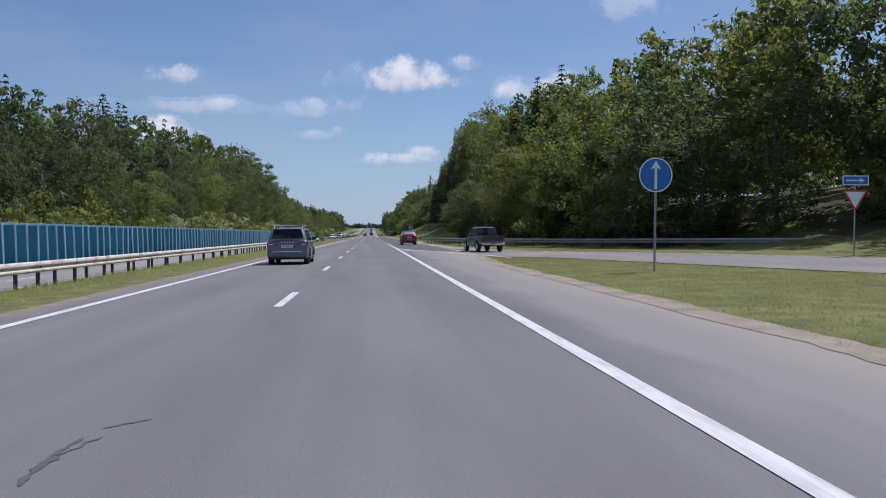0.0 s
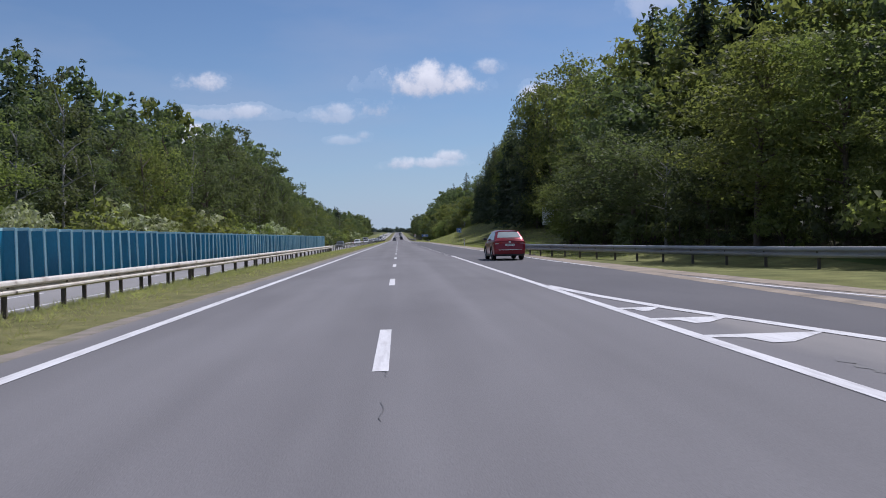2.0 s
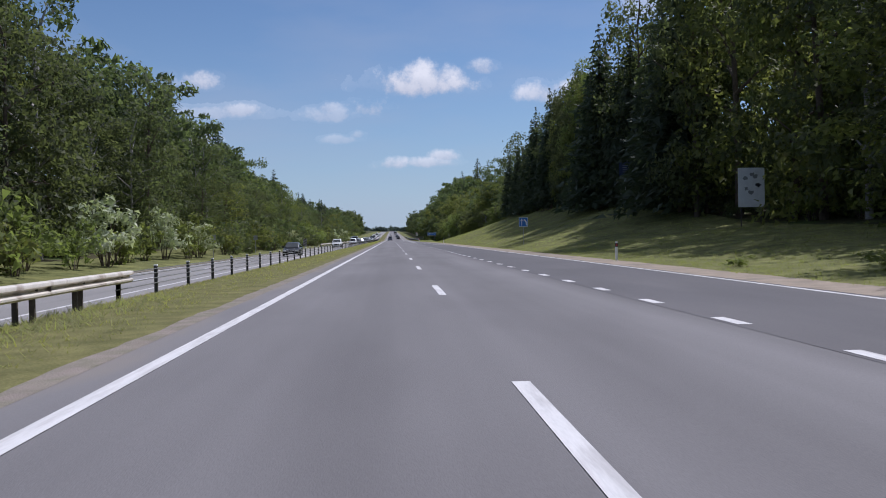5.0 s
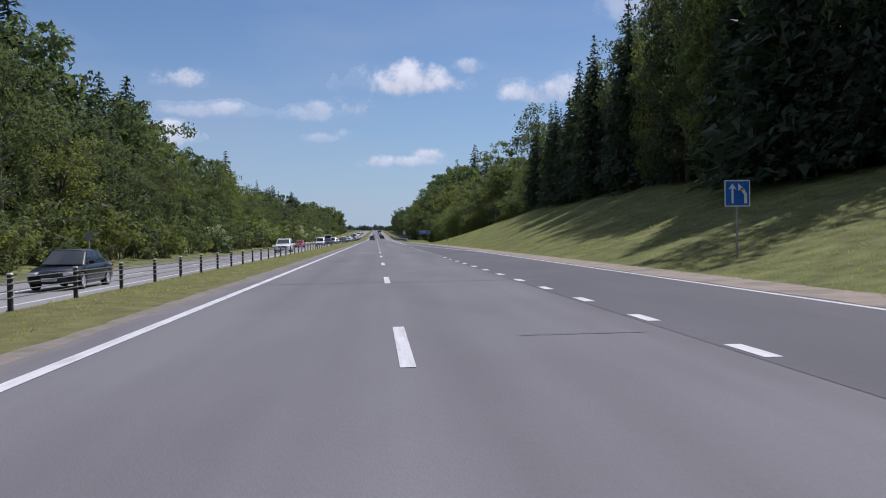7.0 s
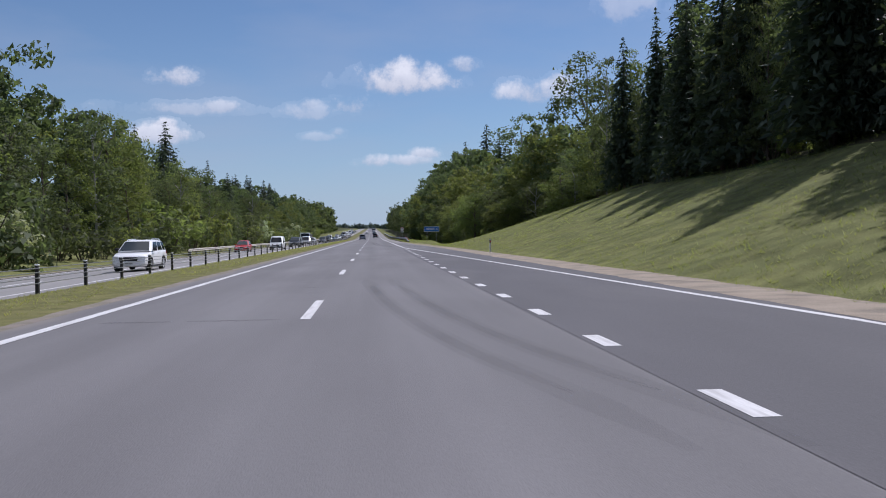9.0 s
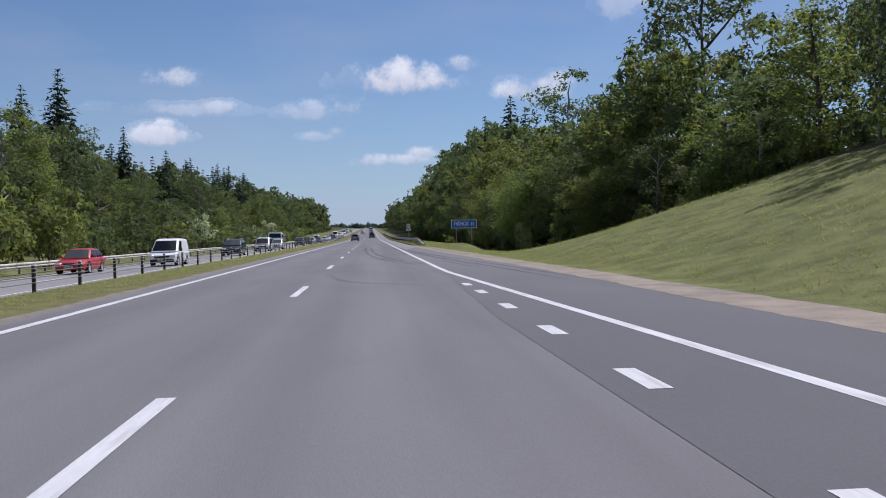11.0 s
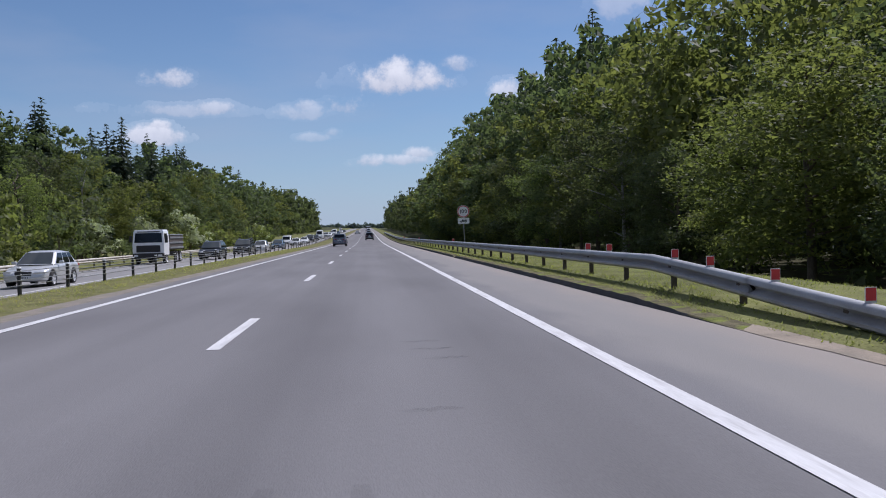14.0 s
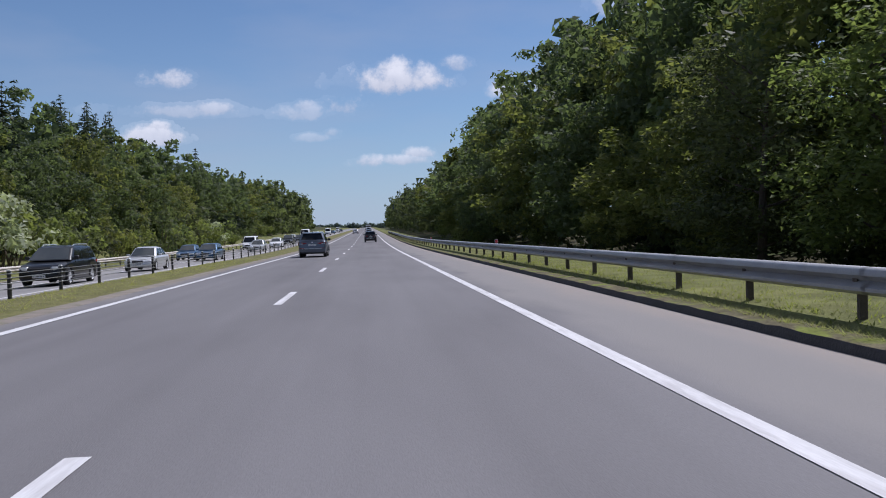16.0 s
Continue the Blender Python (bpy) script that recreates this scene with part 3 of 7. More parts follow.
def markings():
    far = [y for y in ROWS_Y if y > 505 and y < 2200]
    long_y = steps(Y0, 505, 5) + far
    def line(name, pts, width, label, lift=0.0075, z=0.0):
        tagged(part(name, line_mesh(pts, width, lift, z)), label, "road marking", kind="structure")
    line("edge_line", [(-3.81, y) for y in long_y], 0.2, "solid white edge line beside the median")
    line("edge_line", [(4.1, y) for y in steps(Y0, 117.4, 4)], 0.2, "solid white edge line between lane and hard shoulder")
    right = [(y, lerp([(345, 4.45), (372, 4.42), (392, 4.43), (412, 4.41), (440, 4.45), (480, 4.45), (2200, 4.45)], y)) for y in long_y if y > 345]
    line("edge_line", [(lerp([(270, 8.31), (346, 4.5)], y), y) for y in steps(270, 346, 4)] + [(x, y) for y, x in right], 0.2, "solid white edge line between lane and hard shoulder")
    line("edge_line", [(lerp(RAMP_RIGHT, y) - 0.42, y) for y in steps(-28, 100, 3)] + [(8.31, y) for y in steps(102, 270, 6)], 0.16, "solid white edge line of the acceleration lane")
    line("edge_line", [(-10.0, y) for y in long_y], 0.15, "white edge line of the oncoming carriageway", z=crossfall(-10))
    line("edge_line", [(-17.1, y) for y in long_y], 0.15, "white edge line of the oncoming carriageway", z=crossfall(-17.1))
    gore = [(9.3, 45), (8.75, 51), (7.84, 55.5), (7.2, 60.2), (5.85, 66.6), (5.08, 70.3), (4.55, 74), (4.18, 78)]
    line("gore_line", gore, 0.26, "solid white line of the painted nose between slip road and lane", lift=0.0095)
    for y, k in ((66.2, 1.0), (68.55, 0.8), (70.6, 0.5)):
        shape = [(0.0, 0.08), (0.0, -0.18), (0.46, -0.3), (0.56, -0.85), (0.85, -0.8), (1.7, 0.12)]
        g = Geo().add([(4.16 + k * a, y + b * (0.6 + 0.4 * k), 0.0085) for a, b in shape], (tuple(range(6)),))
        tagged(part("gore_stripe", g.mesh("stripe", M["paint"])), "white bar of the painted hatching", "road marking", "hatching bars", kind="structure")
    # dashes: one mesh for all alike
    dash = mesh_of("dash", [(-0.085, 0, 0.006), (0.085, 0, 0.006), (0.085, 4, 0.006), (-0.085, 4, 0.006)], ((0, 1, 2, 3),), M["paint"])
    root = tagged(new("lane_marking"), "dashed white line between the two lanes", "road marking", kind="structure")
    for k in range(-6, 130):
        y = 16 * k
        part("dash", dash, root, at=Matrix.Translation((0, y, grade(y + 2))) @ pose(0, 0, 0, math.degrees(math.atan((grade(y + 4) - grade(y)) / 4))))
    root = tagged(new("lane_marking"), "dashed white line of the oncoming carriageway", "road marking", kind="structure")
    for k in range(-2, 90):
        y = 16 * k + 5
        part("dash", dash, root, at=Matrix.Translation((-13.5, y, grade(y + 2) + crossfall(-13.5))) @ pose(0, 0, 0, math.degrees(math.atan((grade(y + 4) - grade(y)) / 4))))
    block = mesh_of("block", [(-0.11, 0, 0.008), (0.11, 0, 0.008), (0.11, 1.1, 0.008), (-0.11, 1.1, 0.008)], ((0, 1, 2, 3),), M["paint"])
    root = tagged(new("lane_marking"), "short broad white dashes along the acceleration lane", "road marking", kind="structure")
    for k in range(56):
        y = BLOCK_Y + 3.984 * k
        part("block", block, root, at=(lerp([(290, 3.96), (336, 4.3)], y), y + (0.12 if k < 55 else -0.9), 0))


BLOCK_Y = 120.3

# ---- guard rails ----
def wave_profile(h=0.34, d=0.11):
    """Cross-section of a W-beam: (offset to the front, height)."""
    return [(-0.05, h / 2 - 0.012), (0.0, h / 2), (d * .8, h / 2 - 0.008), (d, h / 2 - 0.035), (d * 1.04, h * .2), (d * .25, h * .09), (0, 0), (d * .25, -h * .09), (d, -h * .22), (d, -h * .34), (d * .55, -h * .46), (0.0, -h / 2), (-0.02, -h / 2)]


def beam_mesh(name, pts, side, mat, height=0.31):
    """A stretch of W-beam through (x, y, z) points at mid height; side = +1 if its waves face +x, -1 if -x."""
    g, rings = Geo(), []
    for k, q in enumerate(pts):
        d = Vector(pts[min(k + 1, len(pts) - 1)]) - Vector(pts[max(0, k - 1)])
        nrm = Vector((d.y, -d.x, 0)).normalized() * side
        prof = wave_profile(height)
        outer = [Vector(q) + nrm * o + Vector((0, 0, z)) for o, z in prof]
        inner = [Vector(q) + nrm * (o - 0.012) + Vector((0, 0, z)) for o, z in reversed(prof)]
        rings.append(outer + inner)
    return g.loft(rings).mesh(name, mat, 50)


def guard_rail(path, side, mat, post_mat, label, post_step, beam_step, top=0.75, foot=lambda x, y: 0.0, end_drop=(0, 0), group="guard rails", height=0.31):
    """path: x as a function of y with its range (y0, y1)."""
    fx, a, b = path
    root = tagged(new("guard_rail"), label, "guard rail", group)
    mid = lambda y: foot(fx(y), y) + top - height / 2
    ys = steps(a, b, beam_step)
    for u, w in zip(ys, ys[1:]):
        n = 4
        part("beam", beam_mesh("beam", [(fx(y), y, mid(y) - (0.0 if end_drop[1] == 0 or y > a + end_drop[1] else end_drop[0] * (1 - (y - a) / end_drop[1]))) for y in [u + (w - u) * i / n for i in range(n)] + [w + 0.1]], side, mat, height), root)
    pm = Geo().box((-0.05, -0.03, -0.4), (0.05, 0.03, top - 0.02)).box((-0.005, -0.05, top - 0.3), (0.09, 0.05, top - 0.05)).mesh("post", post_mat)
    for y in steps(a + 0.6, b - 0.6, post_step):
        x = fx(y)
        sink = 0.0 if end_drop[1] == 0 or y > a + end_drop[1] else end_drop[0] * (1 - (y - a) / end_drop[1])
        part("post", pm, root, at=Matrix.Translation((x - side * 0.07, y, foot(x, y) - sink)) @ pose(0, 0, 0, 0, 0, 0 if side > 0 else 180))
    return root


def rails():
    # between the carriageways: two rails back to back, the far one carries the blue screen
    med = lambda x, y: grade(y) + lerp([(-8.4, -0.16), (-7.2, -0.03)], x)
    guard_rail((lambda y: -7.5 - (0.6 * smooth01(150, 163, y)), -60, 163), 1, M["rail_white"], M["post_rust"], "weathered pale W-beam guard rail on dark posts in median grass", 3.0, 6.0, 0.75, med)
    guard_rail((lambda y: -8.25, -60, 163), -1, M["rail_white"], M["post_rust"], "pale W-beam guard rail facing the oncoming carriageway", 3.0, 9.0, 0.75, med)
    # far side of the oncoming carriageway
    far_side = lambda x, y: grade(y) - 0.64
    guard_rail((lambda y: -18.75, 352, 660), 1, M["rail_white"], M["post_rust"], "pale W-beam guard rail beyond the oncoming carriageway", 4.0, 8.0, 0.8, far_side)
    # slip road
    bend = [(48, 48.0), (56, 36), (64, 27.5), (74, 19.3), (85, 14.2), (98, 11.6), (108, 10.1), (117, 9.0)]
    g0 = lambda x, y: 0.0
    guard_rail((lambda y: lerp(bend, y), 48, 117.5), -1, M["steel"], M["post_rust"], "galvanised W-beam guard rail along the slip road", 2.5, 2.8, 0.78, g0, height=0.39)
    nose = Geo()
    nose.loft([[(9.0 + 0.28 * math.sin(t), 117.5 + 0.28 * (1 - math.cos(t)) * 0 + 0.3 * math.sin(t / 2), z) for t in (math.pi * i / 10 for i in range(11))] for z in (0.48, 0.56, 0.62, 0.7, 0.78)], closed=False)
    tagged(part("rail_nose", nose.mesh("nose", M["steel"], 40)), "rounded galvanised end piece of the guard rail", "guard rail")
    # right of the carriageway, from the hollow onwards
    rx = lambda y: lerp([(410, 7.72), (420, 7.68), (440, 7.62), (1100, 7.6)], y)
    guard_rail((rx, 411.6, 700), -1, M["steel"], M["post_rust"], "galvanised W-beam guard rail above a grassy verge", 3.0, 6.0, 0.84, lambda x, y: grade(y), end_drop=(0.57, 10.4), height=0.335)
    refl = Geo().box((-0.07, -0.006, 0), (0.07, 0.006, 0.19)).mesh("plate", M["sign_white"])
    face = Geo().box((-0.063, -0.010, 0.03), (0.063, -0.0065, 0.18)).mesh("face", M["sign_red"])
    for y in (414.75, 417.05, 419.35, 421.0, 425.35, 427.3, 462.4, 500.5, 540):
        r = tagged(new("reflector"), "red and white reflector plate on a guard rail", "reflector", "rail reflectors")
        drop = 0.57 * max(0, 1 - (y - 411.6) / 10.4)
        r.location = (rx(y) + 0.03, y, grade(y) + 0.83 - drop)
        part("plate", refl, r), part("face", face, r, "red reflective face")
    # cable barrier
    root = tagged(new("cable_barrier"), "cable barrier of black posts with steel cables in median grass", "barrier")
    pm = Geo().box((-0.045, -0.06, -0.5), (0.045, 0.06, 0.8), 0.012)
    post = pm.mesh("post", M["post_black"])
    capm = Geo().box((-0.05, -0.065, 0.785), (0.05, 0.065, 0.83), 0.01).mesh("cap", M["sign_white"])
    band = Geo()
    for z in (0.3, 0.45, 0.6, 0.72):
        band.box((0.046, -0.045, z - 0.02), (0.062, 0.045, z + 0.02))
    bandm = band.mesh("band", M["sign_white"])
    for k, y in enumerate(steps(166, 640, 4.0)):
        o = part("post", post, root, at=(-8.2, y, grade(y) - 0.14))
        part("cap", capm, o), part("clip", bandm, o)
    for z in (0.3, 0.45, 0.6, 0.72):
        part("cable", Geo().tube([(-8.13, y, grade(y) - 0.14 + z) for y in [162] + steps(166, 900, 12)], 0.013, 5).mesh("cable", M["cable"]), root)
    # blue screen: slanting blades on the second rail
    root = tagged(new("glare_screen"), "row of blue metal anti-glare panels above the median guard rail", "screen")
    g = Geo()
    w, t = 0.42, 0.02
    fold = [(-w, 0.0), (-w * 0.5, -0.075), (-w * 0.42, -0.075), (0, 0.01), (w * 0.08, 0.01), (w * 0.55, -0.085), (w * 0.62, -0.085), (w, 0.0)]
    g.loft([[(x, y - t, z) for x, y in fold] + [(x, y + t, z) for x, y in reversed(fold)] for z in (0.7, 0.76, 1.82, 1.88)])
    bladem = g.mesh("panel", M["blue_blade"])
    edge = Geo().loft([[(x * 1.01, y - t - 0.006, z) for x, y in fold] + [(x * 1.01, y + t + 0.006, z) for x, y in reversed(fold)] for z in (1.835, 1.9)]).box((-w - 0.03, -t - 0.045, 0.72), (-w + 0.02, t + 0.03, 1.88)).box((w - 0.02, -t - 0.06, 0.72), (w + 0.03, t + 0.03, 1.88)).box((-0.018, -t - 0.012, 0.72), (0.05, -t + 0.012, 1.86)).mesh("edge", M["blue_edge"])
    rng = random.Random(4)
    for k in range(int(210 / 0.78)):
        y = -58 + 0.78 * k
        if y > 150.5:
            break
        o = part("panel", bladem, root, at=Matrix.Translation((-8.3, y, -0.14)) @ pose(0, 0, 0, 3.0 + rng.uniform(-1, 1), 0, 0) @ pose(0, 0, 0, 0, rng.uniform(-1.2, 1.2), -90 - 40 + rng.uniform(-4, 4)))
        part("edge", edge, o, "pale blue edge strip")


def kerb():
    ys = steps(415, 560, 0.3) + steps(562, 700, 4)
    g, rings = Geo(), []
    for y in ys:
        rise = smooth01(415, 422, y) * (1 - 0.75 * math.exp(-((y - 453.4) / 0.8) ** 2))
        a, b, c = (noise.noise((y * k, s, 0)) for k, s in ((0.5, 2), (2.1, 4), (6.3, 8)))
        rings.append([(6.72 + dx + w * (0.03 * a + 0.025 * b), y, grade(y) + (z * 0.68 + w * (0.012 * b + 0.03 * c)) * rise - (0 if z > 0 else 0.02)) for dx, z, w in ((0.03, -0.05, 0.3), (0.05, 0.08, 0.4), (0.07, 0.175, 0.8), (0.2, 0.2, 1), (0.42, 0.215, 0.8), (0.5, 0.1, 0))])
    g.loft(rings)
    # sides take the shade-darkened soil, the top gets turf
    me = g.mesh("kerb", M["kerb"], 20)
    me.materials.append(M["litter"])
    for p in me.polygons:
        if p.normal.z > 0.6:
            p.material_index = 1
    tagged(part("kerb", me), "low earth step between hard shoulder and grass, its sides darkened for shade", "kerb", kind="structure")


# ---- trees ----
def leaf_cards(rng, centres, radii, per, size, shell=0.16):
    """Small pointed leaf sprays spread through ellipsoid clumps. Returns vertices and faces."""
    V, n = [], 0
    for c, r in zip(centres, radii):
        k = max(6, int(per * (r[0] * r[1] * r[2]) ** (2 / 3)))
        d = rng.normal(size=(k, 3))
        d /= np.linalg.norm(d, axis=1)[:, None]
        # every clump is a bunch of smaller bunches with hollows between them
        m = max(4, min(11, k // 26))
        hub = rng.normal(size=(m, 3))
        hub *= (0.5 + 0.45 * rng.random((m, 1))) / np.linalg.norm(hub, axis=1)[:, None]
        own = (0.34 + 0.22 * rng.random(m))[:, None]
        pick = rng.integers(0, m, k)
        rad = rng.random(k) ** shell
        p = np.array(c) + (hub[pick] + d * own[pick] * rad[:, None] * (1 + 0.2 * rng.normal(size=(k, 1)))) * np.array(r)
        nrm = d * 1.25 + rng.normal(size=(k, 3)) * 0.55 + np.array((0, 0, 0.3))
        nrm /= np.linalg.norm(nrm, axis=1)[:, None]
        a = np.cross(nrm, rng.normal(size=(k, 3)))
        a /= np.linalg.norm(a, axis=1)[:, None]
        b = np.cross(nrm, a)
        s = size * (0.55 + 0.9 * rng.random((k, 1)))
        droop = np.array((0, 0, -0.2)) * s
        V.append(np.stack([p - a * s * 0.45 + b * s * 0.4, p - a * s * 0.35 - b * s * 0.42, p + a * s * 0.7 + droop], 1).reshape(-1, 3))
    V = np.concatenate(V)
    return V, np.arange(len(V)).reshape(-1, 3)


def card_mesh(name, V, F, mat):
    me = bpy.data.meshes.new(name)
    n = F.shape[1]
    me.vertices.add(len(V))
    me.vertices.foreach_set("co", V.astype(np.float32).ravel())
    me.loops.add(n * len(F))
    me.loops.foreach_set("vertex_index", F.astype(np.int32).ravel())
    me.polygons.add(len(F))
    me.polygons.foreach_set("loop_start", np.arange(0, n * len(F), n, dtype=np.int32))
    me.update(calc_edges=True)
    me.materials.append(mat)
    return me


def broadleaf(seed, height, width, density, size, leaf, bark="bark", low=0.12, n=15):
    """Meshes of one broad-leaved tree: trunk with limbs, and crown."""
    rng = np.random.default_rng(seed)
    g = Geo()
    lean = rng.normal(size=2) * 0.03
    top = height * 0.82
    trunk = [(lean[0] * z * z / height, lean[1] * z * z / height, z) for z in np.linspace(-0.4, top, 8)]
    g.tube(trunk, [(0.009 if bark == 'birch' else 0.013) * height * (1 - 0.85 * i / 7) + 0.02 for i in range(8)], 7)
    centres, radii = [], []
    for k in range(n):
        t = low + (0.97 - low) * (k + 0.5) / n
        z = height * t
        spread = width * 0.5 * (math.sin(math.pi * min(1, (t - low * 0.6) / (1.06 - low * 0.6)) ** 0.8) ** 0.7)
        for j in range(2 if k < n - 2 else 1):
            ang = k * 2.4 + j * math.pi + rng.normal() * 0.5
            rr = spread * (0.45 + 0.4 * rng.random())
            c = (math.cos(ang) * rr, math.sin(ang) * rr, z + rng.normal() * height * 0.02)
            r = width * (0.13 + 0.09 * rng.random()) + 0.2
            centres.append(c), radii.append((r * 1.15, r * 1.15, r * 0.85))
            if j == 0:
                g.tube([(lean[0] * z * z / height, lean[1] * z * z / height, max(0.5, z * 0.82)), (c[0] * 0.55, c[1] * 0.55, z * 0.93), c], [0.006 * height, 0.004 * height, 0.015], 5)
    V, F = leaf_cards(rng, centres, radii, density, size)
    return g.mesh("trunk", M[bark], 60), card_mesh("crown", V, F, LEAF[leaf])


def spruce(seed, height, width, tiers, per, size, leaf="spruce", bare=0.06):
    """Meshes of one conifer: straight trunk and drooping whorls that narrow to a tip."""
    rng = np.random.default_rng(seed)
    g = Geo().tube([(0, 0, z) for z in np.linspace(-0.4, height * 0.98, 6)], [0.011 * height * (1 - 0.95 * i / 5) + 0.012 for i in range(6)], 7)
    P, D = [], []
    for k in range(tiers):
        t = bare + (1 - bare) * (k / tiers) ** 0.95
        z = height * t
        reach = width * 0.5 * (1 - (t - bare) / (1 - bare)) ** 0.85 * (0.8 + 0.35 * rng.random()) + 0.1
        arms = max(4, int(9 * reach / (width * 0.5)) + 3)
        for a in range(arms):
            ang = 2 * math.pi * (a + rng.random() * 0.7) / arms
            m = max(3, int(per * reach))
            for s in range(m):
                u = (s + rng.random()) / m
                q = np.array((math.cos(ang) * reach * u, math.sin(ang) * reach * u, z - 0.28 * reach * u * u + 0.1 * rng.normal()))
                q[:2] += rng.normal(size=2) * 0.12 * reach * (0.3 + u * 0.6)
                P.append(q)
                D.append((math.cos(ang), math.sin(ang), -0.35))
    P, D = np.array(P), np.array(D)
    k = len(P)
    D = D + rng.normal(size=(k, 3)) * 0.45
    D /= np.linalg.norm(D, axis=1)[:, None]
    side = np.cross(D, rng.normal(size=(k, 3)) * 0.6 + np.array((0, 0, 1)))
    side /= np.linalg.norm(side, axis=1)[:, None]
    s = size * (0.6 + 0.8 * rng.random((k, 1))) * (0.5 + 0.5 * np.clip((height - P[:, 2:]) / (height * 0.4), 0, 1))
    V = np.stack([P - D * s * 0.45 + side * s * 0.32, P - D * s * 0.4 - side * s * 0.32, P + D * s * 0.75], 1).reshape(-1, 3)
    return g.mesh("trunk", M["bark"], 60), card_mesh("crown", V, np.arange(3 * k).reshape(-1, 3), LEAF[leaf])


def shrub(seed, height, width, density, size, leaf):
    rng = np.random.default_rng(seed)
    g = Geo()
    centres, radii = [], []
    for k in range(9):
        ang, rr, z = k * 2.4, width * 0.33 * math.sqrt(rng.random()), height * (0.14 + 0.64 * rng.random())
        c = (math.cos(ang) * rr, math.sin(ang) * rr, z)
        r = width * (0.17 + 0.1 * rng.random())
        centres.append(c), radii.append((r, r, r * 0.9))
        g.tube([(0.15 * math.cos(ang), 0.15 * math.sin(ang), -0.3), (c[0] * 0.5, c[1] * 0.5, z * 0.6), c], [0.04, 0.03, 0.01], 5)
    V, F = leaf_cards(rng, centres, radii, density, size, shell=0.2)
    return g.mesh("stem", M["bark"], 60), card_mesh("crown", V, F, LEAF[leaf])


KINDS = {}


def kind(name, made, label, category):
    KINDS[name] = (made, label, category)


def plant(name, x, y, scale=1.0, turn=0.0, z=None, wide=1.0, group=""):
    (wood, crown), label, category = KINDS[name]
    root = tagged(new(category.replace(" ", "_")), label, category, group)
    root.matrix_world = Matrix.LocRotScale((x, y, (land(x, y) if z is None else z) - 0.05), Euler((0, 0, turn)), (scale * wide, scale * wide, scale))
    part("stem" if category == "shrub" else "trunk", wood, root)
    part("crown", crown, root)
    return root


def build_kinds():
    # full detail for the forest edge, coarser for what stands behind it
    for i, (h, w, leaf, bark, low) in enumerate(((18, 8.5, "broad", "bark", .06), (18, 8, "broad", "bark", .08), (18, 9, "fresh", "bark", .05), (18, 7.5, "broad", "birch", .1), (18, 8, "fresh", "bark", .06))):
        what = "birch tree with pale bark and airy leaves" if bark == "birch" else "tall leafy green deciduous tree" if leaf == "broad" else "fresh light green deciduous tree"
        kind("near%d" % i, broadleaf(11 + i, h, w, 80, 0.28, leaf, bark, low, 13), what + " at the forest edge", "tree")
        kind("tall%d" % i, broadleaf(11 + i, h, w * 1.1, 122, 0.24, leaf, bark, 0.14 + 0.03 * i, 13), what + " at the forest edge", "tree")
        kind("fine%d" % i, KINDS["near%d" % i][0], what + " at the forest edge", "tree")
        kind("edge%d" % i, broadleaf(11 + i, h, w, 42, 0.41, leaf, bark, max(low, 0.22), 12), what + " at the forest edge", "tree")
        kind("mid%d" % i, broadleaf(21 + i, h, w * 1.1, 36, 0.47, leaf, bark, 0.5, 7), what, "tree")
        kind("far%d" % i, broadleaf(31 + i, h, w * 1.15, 18, 0.74, leaf, bark, 0.6, 5), what, "tree")
    for i in range(3):
        kind("spruce%d" % i, spruce(51 + i, 22, 9.8 - 0.6 * i, 34, 6.5, 0.7), "dark pointed spruce among the roadside trees", "tree")
        kind("farspruce%d" % i, spruce(61 + i, 22, 8.4, 25, 5.0, 0.8), "dark pointed spruce deep in the forest", "tree")
    kind("pine", spruce(71, 22, 8.5, 26, 7.0, 0.7, "pine", 0.35), "tall pine with a ragged open crown", "tree")
    for i, (h, w, leaf) in enumerate(((4.5, 5, "broad"), (5.5, 5.5, "fresh"), (3.4, 4.2, "fresh"), (4.2, 4.6, "broad"))):
        kind("shrub%d" % i, shrub(81 + i, h, w, 66, 0.3, leaf), "dense green shrub at the foot of the forest", "shrub")
    kind("blossom", shrub(91, 4.2, 4.6, 95, 0.26, "blossom"), "shrub with pale blossom at the forest edge", "shrub")


LEFT_TOP = [(-60, 16), (60, 16.5), (120, 18.5), (180, 22.5), (260, 24), (310, 21), (350, 18.5), (390, 17), (430, 14.5), (480, 14.2), (560, 17.5), (700, 19), (1500, 19)]
RIGHT_TOP = [(-60, 20), (40, 24), (90, 25), (130, 26), (170, 28), (215, 31), (260, 31), (300, 28.5), (340, 25), (370, 21.5), (400, 20), (440, 18.5), (480, 20.5), (520, 25), (560, 27.5), (700, 26.5), (1500, 25)]


def merged(name, spots, label, category, leafy):
    """Plants too deep in the forest to tell apart, joined into one mesh of one kind of leaf."""
    V, n = [], 0
    for kind_name, m in spots:
        for me in KINDS[kind_name][0][1:]:
            co = np.empty(len(me.vertices) * 3, np.float32)
            me.vertices.foreach_get("co", co)
            co = co.reshape(-1, 3) @ np.array(m.to_3x3()).T + np.array(m.translation)
            V.append(co)
            n += len(co)
    tagged(part(name, card_mesh(name, np.concatenate(V), np.arange(n).reshape(-1, 3), LEAF[leafy])), label, category, kind="stuff")


